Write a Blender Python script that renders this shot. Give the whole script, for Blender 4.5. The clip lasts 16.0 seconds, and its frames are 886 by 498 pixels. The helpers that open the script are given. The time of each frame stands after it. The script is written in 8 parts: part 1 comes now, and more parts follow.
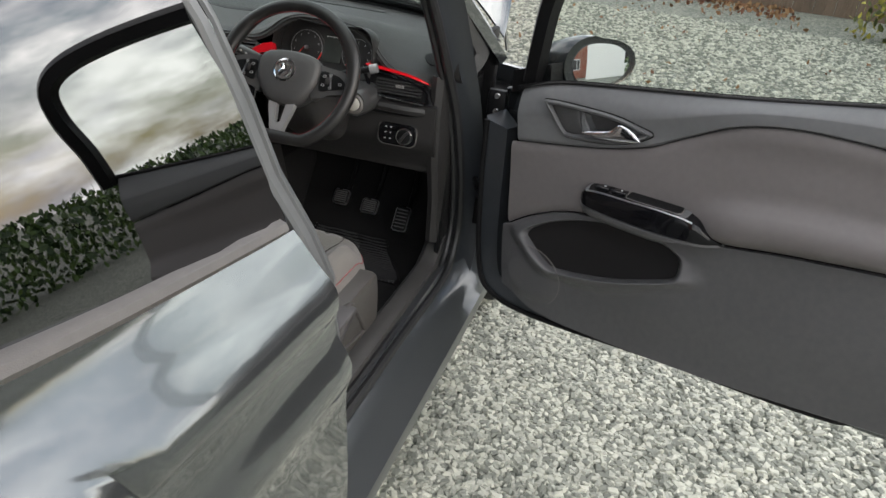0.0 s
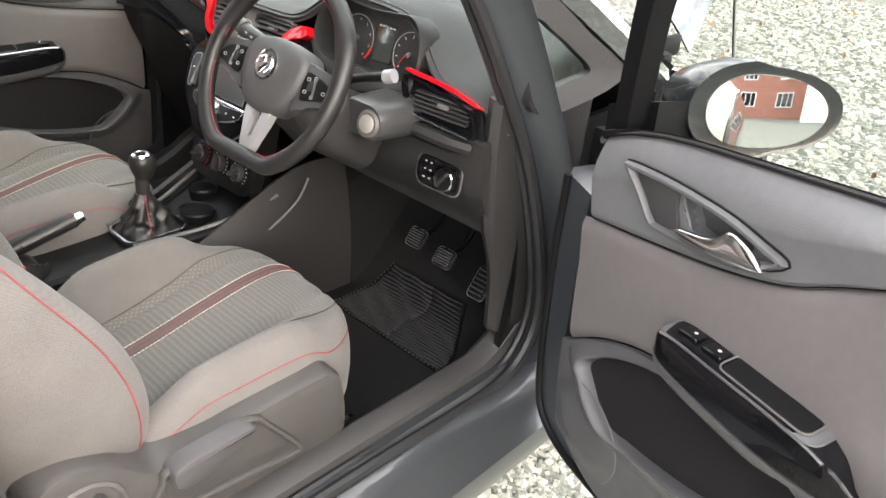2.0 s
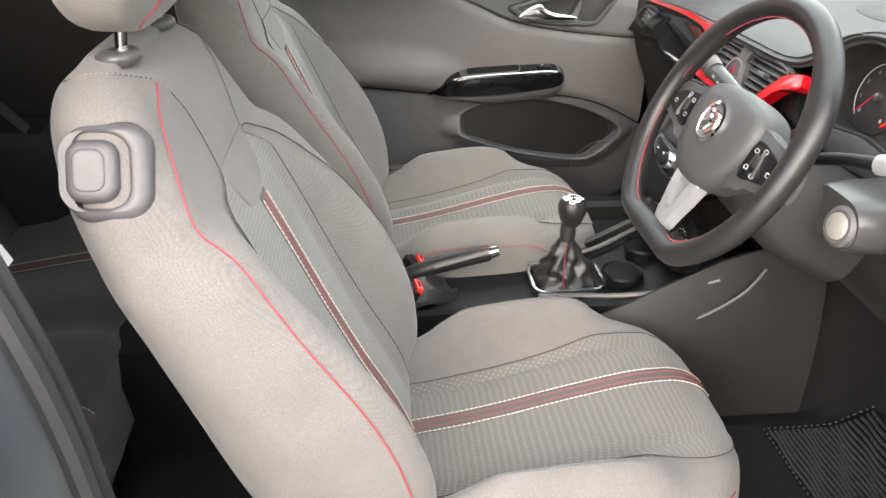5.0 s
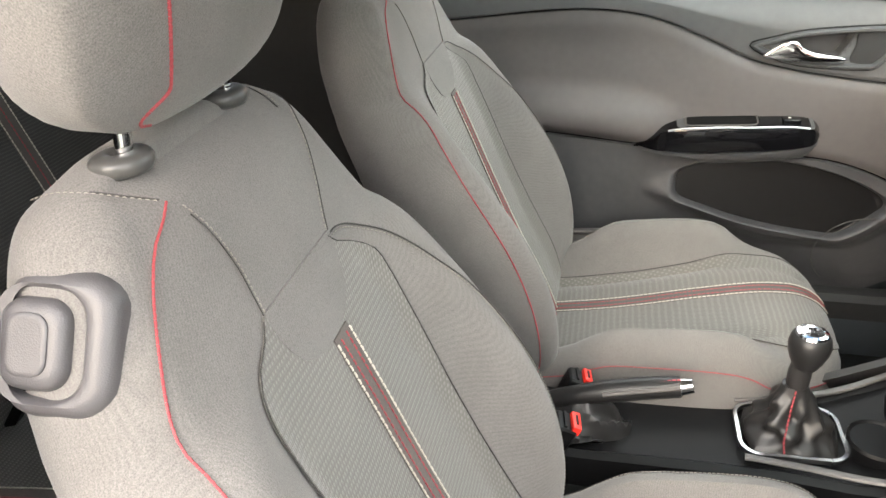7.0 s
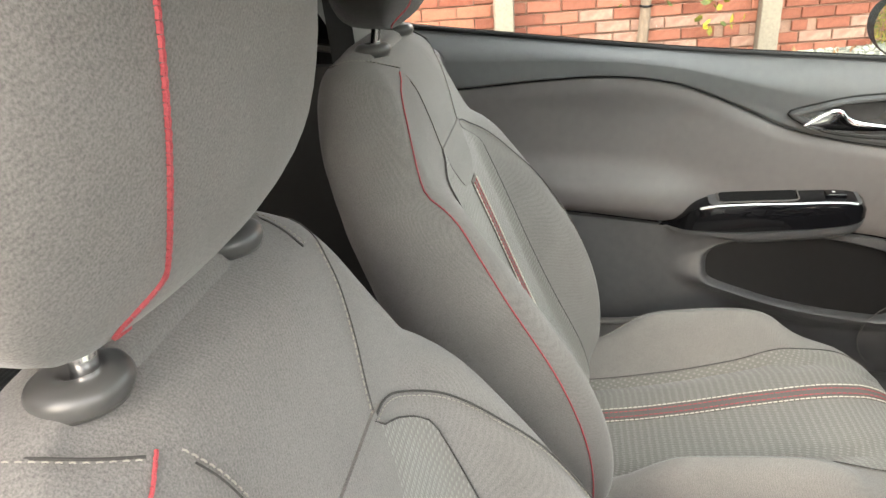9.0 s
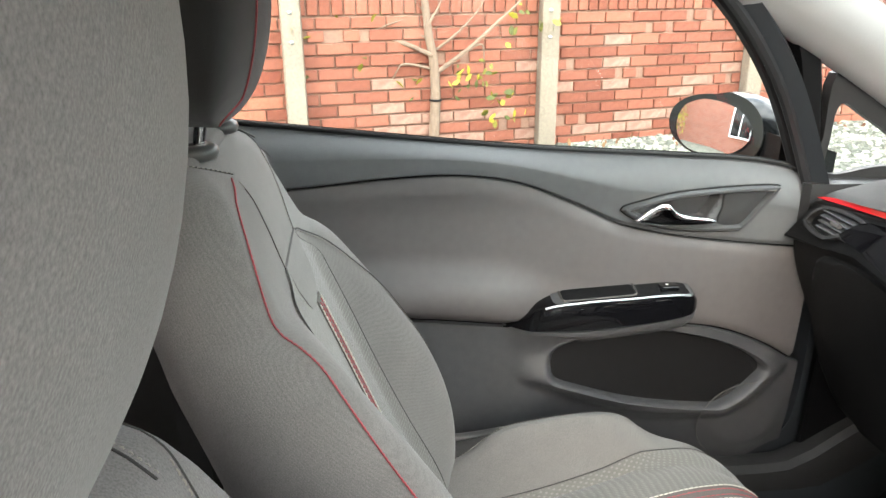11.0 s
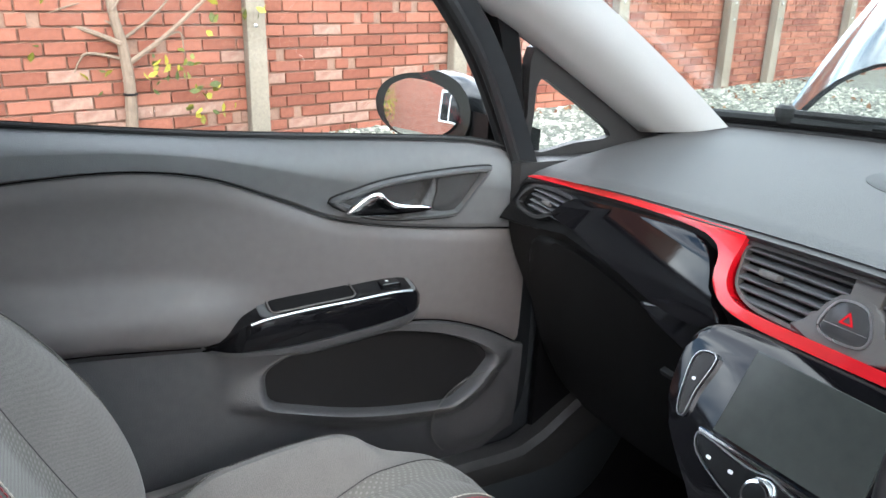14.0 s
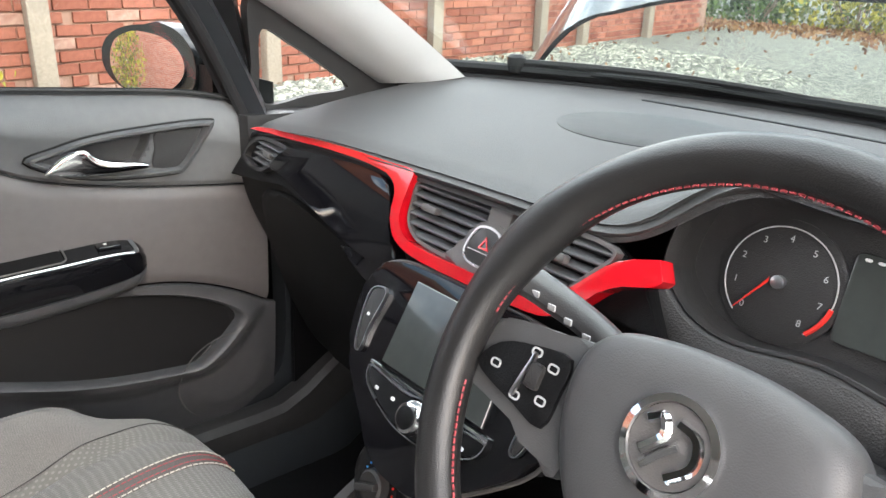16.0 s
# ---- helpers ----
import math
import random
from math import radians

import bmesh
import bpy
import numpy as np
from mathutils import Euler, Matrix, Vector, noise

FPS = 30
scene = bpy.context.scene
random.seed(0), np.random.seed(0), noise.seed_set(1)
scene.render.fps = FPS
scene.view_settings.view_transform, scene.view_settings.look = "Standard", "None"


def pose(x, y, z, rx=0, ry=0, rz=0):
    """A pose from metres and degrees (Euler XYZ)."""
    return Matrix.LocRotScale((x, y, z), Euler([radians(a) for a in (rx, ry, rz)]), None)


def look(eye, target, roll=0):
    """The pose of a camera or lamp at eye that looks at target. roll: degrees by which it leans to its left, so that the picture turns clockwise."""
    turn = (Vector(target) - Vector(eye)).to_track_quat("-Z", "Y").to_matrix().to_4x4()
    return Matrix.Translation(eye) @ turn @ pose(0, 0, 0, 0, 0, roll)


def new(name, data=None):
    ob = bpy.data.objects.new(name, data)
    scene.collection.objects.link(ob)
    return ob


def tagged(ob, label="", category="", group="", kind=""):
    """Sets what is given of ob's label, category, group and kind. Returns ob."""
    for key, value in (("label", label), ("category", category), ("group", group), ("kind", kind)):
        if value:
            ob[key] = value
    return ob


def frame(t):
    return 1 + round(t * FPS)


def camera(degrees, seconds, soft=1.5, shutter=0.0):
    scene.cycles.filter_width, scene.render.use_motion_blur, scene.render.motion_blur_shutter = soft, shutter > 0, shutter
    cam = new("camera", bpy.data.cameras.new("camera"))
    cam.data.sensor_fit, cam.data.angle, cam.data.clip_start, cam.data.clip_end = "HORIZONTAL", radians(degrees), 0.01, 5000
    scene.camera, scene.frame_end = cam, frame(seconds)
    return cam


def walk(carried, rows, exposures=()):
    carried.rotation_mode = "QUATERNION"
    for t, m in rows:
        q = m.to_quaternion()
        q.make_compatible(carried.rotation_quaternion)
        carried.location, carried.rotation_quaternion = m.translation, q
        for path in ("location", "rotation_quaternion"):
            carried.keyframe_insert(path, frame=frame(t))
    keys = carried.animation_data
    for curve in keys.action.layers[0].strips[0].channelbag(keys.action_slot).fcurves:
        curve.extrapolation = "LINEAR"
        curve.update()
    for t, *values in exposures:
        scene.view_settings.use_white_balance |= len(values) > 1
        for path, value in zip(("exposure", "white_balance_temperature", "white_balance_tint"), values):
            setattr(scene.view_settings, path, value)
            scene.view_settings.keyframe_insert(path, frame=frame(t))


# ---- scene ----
cam = camera(61.8, 16.0)
PATH = [
    (0, (1.256, -1.622, 1.56), (0.816, 0.103, 0.648), 6.2),
    (0.5, (1.336, -1.334, 1.523), (0.817, 0.38, 0.633), 5.2),
    (1, (1.421, -1.088, 1.507), (0.745, 0.563, 0.603), 5.1),
    (1.5, (1.502, -0.869, 1.494), (0.606, 0.649, 0.549), 6.0),
    (2, (1.47, -0.709, 1.467), (0.358, 0.626, 0.478), 5.7),
    (2.5, (1.511, -0.566, 1.439), (0.085, 0.387, 0.41), 5.2),
    (3, (1.528, -0.48, 1.428), (-0.061, 0.121, 0.372), 3.2),
    (3.2, (1.519, -0.447, 1.427), (-0.099, 0.063, 0.366), 2.9),
    (5.3, (1.23, -0.368, 1.413), (-0.514, -0.296, 0.437), -1.2),
    (5.5, (1.194, -0.363, 1.416), (-0.55, -0.359, 0.436), -1.0),
    (6, (1.092, -0.308, 1.415), (-0.639, -0.555, 0.445), -2.3),
    (6.5, (1.009, -0.267, 1.409), (-0.702, -0.671, 0.455), -3.2),
    (7, (0.918, -0.291, 1.404), (-0.788, -0.716, 0.45), -4.1),
    (7.5, (0.817, -0.345, 1.395), (-0.91, -0.743, 0.468), -4.9),
    (8, (0.772, -0.376, 1.395), (-0.974, -0.767, 0.501), -4.6),
    (8.2, (0.762, -0.386, 1.395), (-0.99, -0.775, 0.513), -4.5),
    (10.3, (0.623, -0.485, 1.407), (-1.244, -0.498, 0.69), -2.0),
    (10.5, (0.607, -0.491, 1.401), (-1.268, -0.429, 0.708), -1.3),
    (11, (0.558, -0.517, 1.387), (-1.318, -0.271, 0.738), -0.7),
    (11.5, (0.52, -0.516, 1.39), (-1.338, -0.138, 0.755), -1.0),
    (12, (0.484, -0.52, 1.385), (-1.347, -0.025, 0.751), 0.0),
    (12.5, (0.459, -0.5, 1.367), (-1.332, 0.117, 0.724), 1.4),
    (13, (0.432, -0.464, 1.344), (-1.31, 0.269, 0.692), 1.5),
    (13.5, (0.412, -0.448, 1.341), (-1.286, 0.378, 0.68), 1.2),
    (14, (0.403, -0.417, 1.334), (-1.251, 0.498, 0.679), 1.2),
    (14.5, (0.41, -0.378, 1.316), (-1.188, 0.627, 0.654), 1.5),
    (15, (0.447, -0.339, 1.309), (-1.091, 0.744, 0.628), 1.7),
    (15.5, (0.493, -0.285, 1.314), (-0.984, 0.87, 0.616), 1.9),
    (16, (0.532, -0.244, 1.31), (-0.878, 0.977, 0.587), 1.9),
]
# the car stands a little nose-down on the drive
CAR = Matrix.Translation((0, 0, 0.012)) @ pose(0, 0, 0.76, -1.7) @ pose(0, 0, -0.76)
EXPOSURES = [(0.0, 0.85, 6500, 10), (0.6, 1.25, 6700, 11), (1.5, 1.95, 6850, 13), (3.0, 2.4, 6500, 13), (8.0, 2.65, 6850, 10), (10.5, 2.72, 6650, 9), (12.0, 2.47, 6050, 9), (14.0, 2.40, 5900, 11), (16.0, 2.43, 6350, 13)]
walk(cam, [(t, look(eye, target, roll)) for t, eye, target, roll in PATH], EXPOSURES)

# ---- light ----
world = bpy.data.worlds.new("sky")
scene.world = world
world.use_nodes = True
wt = world.node_tree
wt.nodes.clear()
w_out = wt.nodes.new("ShaderNodeOutputWorld")
w_bg = wt.nodes.new("ShaderNodeBackground")
w_sky = wt.nodes.new("ShaderNodeTexSky")
w_sky.sky_type, w_sky.sun_disc = "NISHITA", False
w_sky.sun_elevation, w_sky.sun_rotation = radians(17), radians(104)
w_sky.air_density, w_sky.dust_density = 1.0, 2.0
w_co = wt.nodes.new("ShaderNodeTexCoord")
w_map = wt.nodes.new("ShaderNodeMapping")
w_map.inputs["Scale"].default_value = (1.0, 1.0, 3.2)
w_noise = wt.nodes.new("ShaderNodeTexNoise")
w_noise.inputs["Scale"].default_value, w_noise.inputs["Detail"].default_value = 3.0, 7.0
w_noise.inputs["Roughness"].default_value = 0.6
w_ramp = wt.nodes.new("ShaderNodeValToRGB")
w_ramp.color_ramp.elements[0].position, w_ramp.color_ramp.elements[1].position = 0.40, 0.56
w_cloud = wt.nodes.new("ShaderNodeMix")
w_cloud.data_type = "RGBA"
w_grey = wt.nodes.new("ShaderNodeTexNoise")
w_grey.inputs["Scale"].default_value, w_grey.inputs["Detail"].default_value = 5.0, 5.0
w_tone = wt.nodes.new("ShaderNodeValToRGB")
w_tone.color_ramp.elements[0].position, w_tone.color_ramp.elements[1].position = 0.38, 0.60
w_body = wt.nodes.new("ShaderNodeMix")
w_body.data_type = "RGBA"
w_body.inputs["A"].default_value, w_body.inputs["B"].default_value = (5.5, 5.6, 6.2, 1), (17.0, 16.6, 16.0, 1)
wt.links.new(w_co.outputs["Generated"], w_map.inputs["Vector"])
wt.links.new(w_map.outputs["Vector"], w_noise.inputs["Vector"])
wt.links.new(w_noise.outputs["Fac"], w_ramp.inputs["Fac"])
wt.links.new(w_ramp.outputs["Color"], w_cloud.inputs["Factor"])
wt.links.new(w_map.outputs["Vector"], w_grey.inputs["Vector"])
wt.links.new(w_grey.outputs["Fac"], w_tone.inputs["Fac"])
wt.links.new(w_tone.outputs["Color"], w_body.inputs["Factor"])
wt.links.new(w_body.outputs["Result"], w_cloud.inputs["B"])
wt.links.new(w_sky.outputs["Color"], w_cloud.inputs["A"])
wt.links.new(w_cloud.outputs["Result"], w_bg.inputs["Color"])
wt.links.new(w_bg.outputs["Background"], w_out.inputs["Surface"])
w_bg.inputs["Strength"].default_value = 0.15

sun = bpy.data.lights.new("sun", "SUN")
sun.energy, sun.angle, sun.color = 0.85, radians(55), (1.0, 0.95, 0.88)
new("sun", sun).matrix_world = look((6, -1.5, 1.9), (0, 0, 0))


# ---- helpers of this scene ----
def link(name, bm, material, parent=None, label="", smooth=35):
    """One mesh object from a bmesh."""
    bmesh.ops.recalc_face_normals(bm, faces=bm.faces[:])
    me = bpy.data.meshes.new(name)
    bm.to_mesh(me)
    bm.free()
    if smooth:
        me.shade_smooth()
        me.set_sharp_from_angle(angle=radians(smooth))
    me.materials.append(material)
    ob = new(name, me)
    if parent:
        ob.parent = parent
    if label:
        ob["label"] = label
    return ob


def part(name, bm, material, parent, label="", smooth=35):
    return link(name, bm, material, parent, label, smooth)


def thing(name, label, category, group="", kind="", m=None):
    ob = new(name)
    ob.empty_display_size = 0.1
    if m is not None:
        ob.matrix_world = m
    return tagged(ob, label, category, group, kind)


def lerp(a, b, f):
    return a + (b - a) * f


def ease(f):
    f = min(1.0, max(0.0, f))
    return f * f * (3 - 2 * f)


def table(rows):
    """A smooth function through rows of (x, value, value...), held flat at the ends."""
    xs = [r[0] for r in rows]
    n = len(rows)
    slopes = []
    for i in range(n):
        a, b = max(0, i - 1), min(n - 1, i + 1)
        slopes.append([(rows[b][k] - rows[a][k]) / (xs[b] - xs[a]) for k in range(1, len(rows[0]))])

    def value(x):
        x = min(xs[-1], max(xs[0], x))
        i = max(0, min(n - 2, sum(1 for q in xs if q <= x) - 1))
        h = xs[i + 1] - xs[i]
        f = (x - xs[i]) / h
        out = []
        for k in range(1, len(rows[0])):
            p0, p1, m0, m1 = rows[i][k], rows[i + 1][k], slopes[i][k - 1] * h, slopes[i + 1][k - 1] * h
            out.append((2 * f**3 - 3 * f**2 + 1) * p0 + (f**3 - 2 * f**2 + f) * m0 + (3 * f**2 - 2 * f**3) * p1 + (f**3 - f**2) * m1)
        return out[0] if len(out) == 1 else out
    return value


def spline(points, n=8, closed=False):
    """Catmull-Rom through points: n steps a span."""
    p = [Vector(q) for q in points]
    out, m = [], len(p)
    for i in range(m if closed else m - 1):
        a, b, c, d = (p[(i + k) % m] if closed else p[min(m - 1, max(0, i + k))] for k in (-1, 0, 1, 2))
        for s in range(n):
            f = s / n
            out.append(0.5 * (2 * b + (c - a) * f + (2 * a - 5 * b + 4 * c - d) * f * f + (3 * b - a - 3 * c + d) * f**3))
    if not closed:
        out.append(p[-1])
    return out


def loft(rings, caps=True, closed=True, around=False, bm=None):
    """Quads between rings of equal length; around: the last ring joins the first."""
    bm = bm or bmesh.new()
    vs = [[bm.verts.new(p) for p in r] for r in rings]
    n = len(vs[0])
    pairs = list(zip(vs, vs[1:])) + ([(vs[-1], vs[0])] if around else [])
    for a, b in pairs:
        for i in range(n if closed else n - 1):
            j = (i + 1) % n
            bm.faces.new((a[i], a[j], b[j], b[i]))
    if caps and closed and not around:
        bm.faces.new(vs[0][::-1])
        bm.faces.new(vs[-1])
    return bm


def tube(points, r, n=8, closed=False, bm=None, flat=1.0, taper=None):
    """A round bar along points; flat squeezes it along its second axis."""
    p = [Vector(q) for q in points]
    rings, m, up = [], len(p), None
    for i in range(m):
        a, b = (p[(i - 1) % m], p[(i + 1) % m]) if closed else (p[max(0, i - 1)], p[min(m - 1, i + 1)])
        d = (b - a).normalized()
        if up is None:
            up = Vector((0, 0, 1)) if abs(d.z) < 0.9 else Vector((0, 1, 0))
        side = d.cross(up).normalized()
        up = side.cross(d).normalized()
        rr = r * (taper(i / (m - 1)) if taper else 1)
        rings.append([p[i] + side * rr * math.cos(k * math.tau / n) + up * rr * flat * math.sin(k * math.tau / n) for k in range(n)])
    return loft(rings, caps=not closed, around=closed, bm=bm)


def box(size, at=(0, 0, 0), bevel=0.0, seg=2, turn=None, bm=None):
    own = bmesh.new()
    bmesh.ops.create_cube(own, size=1)
    bmesh.ops.scale(own, vec=size, verts=own.verts)
    if bevel:
        bmesh.ops.bevel(own, geom=own.edges[:], offset=bevel, segments=seg, profile=0.6, affect="EDGES")
    m = Matrix.Translation(at) @ (turn or Matrix())
    bmesh.ops.transform(own, matrix=m, verts=own.verts)
    return merge(bm, own)


def merge(bm, own):
    if bm is None:
        return own
    me = bpy.data.meshes.new("joined")
    own.to_mesh(me)
    own.free()
    bm.from_mesh(me)
    bpy.data.meshes.remove(me)
    return bm


def plate(outline, depth, m=None, bevel=0.0, seg=2, bm=None):
    """A flat outline (x, y) of any shape, from z = 0 to z = depth, laid by the pose m; its upper rim rounded."""
    own = bmesh.new()
    low = [own.verts.new((x, y, 0)) for x, y in outline]
    top = [own.verts.new((x, y, depth)) for x, y in outline]
    n = len(low)
    own.faces.new(low[::-1])
    cap = own.faces.new(top)
    for i in range(n):
        own.faces.new((low[i], low[(i + 1) % n], top[(i + 1) % n], top[i]))
    if bevel:
        bmesh.ops.bevel(own, geom=list(cap.edges), offset=bevel, segments=seg, profile=0.6, affect="EDGES", clamp_overlap=True)
    if m is not None:
        bmesh.ops.transform(own, matrix=m, verts=own.verts)
    return merge(bm, own)


def ring_plate(outline, inner, depth, m=None, bm=None):
    """A frame between two outlines of equal count, from z = 0 to z = depth."""
    own = bmesh.new()
    rings = [[(x, y, z) for x, y in o] for o, z in ((outline, 0), (outline, depth), (inner, depth), (inner, 0))]
    loft(rings, closed=True, around=True, bm=own)
    if m is not None:
        bmesh.ops.transform(own, matrix=m, verts=own.verts)
    return merge(bm, own)


def shell(f, nu, nv, thick, bm=None, u=(0, 1), v=(0, 1)):
    """A sheet f(u, v) with thickness (thick: along the sheet's own normal)."""
    own = bmesh.new()
    g = [[Vector(f(lerp(*u, i / nu), lerp(*v, j / nv))) for j in range(nv + 1)] for i in range(nu + 1)]
    low = []
    for i in range(nu + 1):
        row = []
        for j in range(nv + 1):
            du = g[min(nu, i + 1)][j] - g[max(0, i - 1)][j]
            dv = g[i][min(nv, j + 1)] - g[i][max(0, j - 1)]
            row.append(g[i][j] - du.cross(dv).normalized() * thick)
        low.append(row)
    a = [[own.verts.new(p) for p in r] for r in g]
    b = [[own.verts.new(p) for p in r] for r in low]
    for i in range(nu):
        for j in range(nv):
            own.faces.new((a[i][j], a[i + 1][j], a[i + 1][j + 1], a[i][j + 1]))
            own.faces.new((b[i][j], b[i][j + 1], b[i + 1][j + 1], b[i + 1][j]))
    for i in range(nu):
        own.faces.new((a[i][0], b[i][0], b[i + 1][0], a[i + 1][0]))
        own.faces.new((a[i][nv], a[i + 1][nv], b[i + 1][nv], b[i][nv]))
    for j in range(nv):
        own.faces.new((a[0][j], a[0][j + 1], b[0][j + 1], b[0][j]))
        own.faces.new((a[nu][j], b[nu][j], b[nu][j + 1], a[nu][j + 1]))
    return merge(bm, own)


def turned(profile, n=24, m=None, bm=None):
    """A body of revolution about z from (radius, z) rows."""
    own = bmesh.new()
    loft([[(r * math.cos(k * math.tau / n), r * math.sin(k * math.tau / n), z) for k in range(n)] for r, z in profile], bm=own)
    if m is not None:
        bmesh.ops.transform(own, matrix=m, verts=own.verts)
    return merge(bm, own)


def axes(at, x, z):
    """A pose with its own x and z along the given ways."""
    z = Vector(z).normalized()
    x = (Vector(x) - z * Vector(x).dot(z)).normalized()
    y = z.cross(x)
    return Matrix.Translation(at) @ Matrix((x, y, z)).transposed().to_4x4()


def rounded(w, h, r, n=5, cx=0.0, cy=0.0):
    """The outline of a rounded rectangle."""
    out = []
    for k, (sx, sy) in enumerate(((1, 1), (-1, 1), (-1, -1), (1, -1))):
        for i in range(n + 1):
            a = math.pi / 2 * (k + i / n)
            out.append((cx + sx * (w / 2 - r) + r * math.cos(a), cy + sy * (h / 2 - r) + r * math.sin(a)))
    return out


def smooth2(points, n=5):
    return [(q.x, q.y) for q in spline([(x, y, 0) for x, y in points], n, True)]


def shrunk(outline, d):
    """The outline drawn in by d."""
    out, n = [], len(outline)
    area = sum(outline[i][0] * outline[(i + 1) % n][1] - outline[(i + 1) % n][0] * outline[i][1] for i in range(n))
    s = 1 if area > 0 else -1
    for i in range(n):
        a, b = Vector(outline[i - 1]), Vector(outline[(i + 1) % n])
        t = (b - a).normalized()
        out.append((outline[i][0] - s * t.y * d, outline[i][1] + s * t.x * d))
    return out


# ---- materials ----
def material(name, color, rough=0.5, metal=0.0, bump=0.0, scale=60.0, vary=0.15, coat=0.0, spec=0.5, stretch=(1, 1, 1), weave=0.0, fine=0.0, fine_scale=900.0, sheen=0.0, tint=None, big=3.0, random_island=0.0, random_object=0.0):
    mat = bpy.data.materials.new(name)
    mat.use_nodes = True
    t = mat.node_tree
    b = t.nodes["Principled BSDF"]
    b.inputs["Roughness"].default_value, b.inputs["Metallic"].default_value = rough, metal
    b.inputs["Coat Weight"].default_value, b.inputs["Specular IOR Level"].default_value = coat, spec
    b.inputs["Coat Roughness"].default_value = 0.03
    b.inputs["Sheen Weight"].default_value = sheen
    co = t.nodes.new("ShaderNodeTexCoord")
    mp = t.nodes.new("ShaderNodeMapping")
    mp.inputs["Scale"].default_value = stretch
    t.links.new(co.outputs["Object"], mp.inputs["Vector"])
    n1, n2 = t.nodes.new("ShaderNodeTexNoise"), t.nodes.new("ShaderNodeTexNoise")
    n1.inputs["Scale"].default_value, n1.inputs["Detail"].default_value = scale, 5
    n2.inputs["Scale"].default_value, n2.inputs["Detail"].default_value = big, 3
    t.links.new(mp.outputs["Vector"], n1.inputs["Vector"])
    t.links.new(mp.outputs["Vector"], n2.inputs["Vector"])
    add = t.nodes.new("ShaderNodeMath")
    add.operation = "ADD"
    t.links.new(n1.outputs["Fac"], add.inputs[0])
    t.links.new(n2.outputs["Fac"], add.inputs[1])
    factor = add.outputs[0]
    if random_island or random_object:
        src = t.nodes.new("ShaderNodeNewGeometry").outputs["Random Per Island"] if random_island else t.nodes.new("ShaderNodeObjectInfo").outputs["Random"]
        k = t.nodes.new("ShaderNodeMath")
        k.operation = "MULTIPLY_ADD"
        k.inputs[1].default_value = (random_island or random_object) * 2
        t.links.new(src, k.inputs[0])
        t.links.new(factor, k.inputs[2])
        sh = t.nodes.new("ShaderNodeMath")
        sh.operation = "SUBTRACT"
        sh.inputs[1].default_value = random_island or random_object
        t.links.new(k.outputs[0], sh.inputs[0])
        factor = sh.outputs[0]
    r = t.nodes.new("ShaderNodeMapRange")
    r.inputs["From Min"].default_value, r.inputs["From Max"].default_value = 0.6, 1.4
    t.links.new(factor, r.inputs["Value"])
    mix = t.nodes.new("ShaderNodeMix")
    mix.data_type = "RGBA"
    lo = [c * (1 - vary) for c in color]
    hi = list(tint) if tint else [c * (1 + vary) for c in color]
    mix.inputs["A"].default_value, mix.inputs["B"].default_value = (*lo, 1), (*hi, 1)
    t.links.new(r.outputs["Result"], mix.inputs["Factor"])
    t.links.new(mix.outputs["Result"], b.inputs["Base Color"])
    if weave:
        wv = t.nodes.new("ShaderNodeTexWave")
        wv.bands_direction = "DIAGONAL"
        wv.inputs["Scale"].default_value, wv.inputs["Distortion"].default_value = weave, 1.2
        wv.inputs["Detail"].default_value, wv.inputs["Detail Scale"].default_value = 1.0, 1.5
        t.links.new(mp.outputs["Vector"], wv.inputs["Vector"])
        fleck = t.nodes.new("ShaderNodeTexNoise")
        fleck.inputs["Scale"].default_value, fleck.inputs["Detail"].default_value = 900, 1
        t.links.new(mp.outputs["Vector"], fleck.inputs["Vector"])
        both = t.nodes.new("ShaderNodeMath")
        both.operation = "MULTIPLY_ADD"
        both.inputs[1].default_value = 0.10
        t.links.new(wv.outputs["Fac"], both.inputs[0])
        t.links.new(fleck.outputs["Fac"], both.inputs[2])
        level = t.nodes.new("ShaderNodeMapRange")
        level.inputs["From Min"].default_value, level.inputs["From Max"].default_value = 0.25, 0.85
        level.inputs["To Min"].default_value, level.inputs["To Max"].default_value = 0.68, 1.32
        t.links.new(both.outputs[0], level.inputs["Value"])
        yarn = t.nodes.new("ShaderNodeVectorMath")
        yarn.operation = "SCALE"
        t.links.new(mix.outputs["Result"], yarn.inputs[0])
        t.links.new(level.outputs["Result"], yarn.inputs["Scale"])
        t.links.new(yarn.outputs["Vector"], b.inputs["Base Color"])
    rr = t.nodes.new("ShaderNodeMapRange")
    rr.inputs["To Min"].default_value, rr.inputs["To Max"].default_value = max(0.0, rough * 0.85), min(1.0, rough * 1.15)
    t.links.new(n2.outputs["Fac"], rr.inputs["Value"])
    t.links.new(rr.outputs["Result"], b.inputs["Roughness"])
    if bump or weave or fine:
        bp = t.nodes.new("ShaderNodeBump")
        bp.inputs["Strength"].default_value, bp.inputs["Distance"].default_value = bump or 0.3, 0.002
        height = n1.outputs["Fac"]
        if weave:
            height = both.outputs[0]
        elif fine:
            vo = t.nodes.new("ShaderNodeTexVoronoi")
            vo.inputs["Scale"].default_value = fine_scale
            t.links.new(mp.outputs["Vector"], vo.inputs["Vector"])
            height = vo.outputs["Distance"]
        t.links.new(height, bp.inputs["Height"])
        t.links.new(bp.outputs["Normal"], b.inputs["Normal"])
    return mat


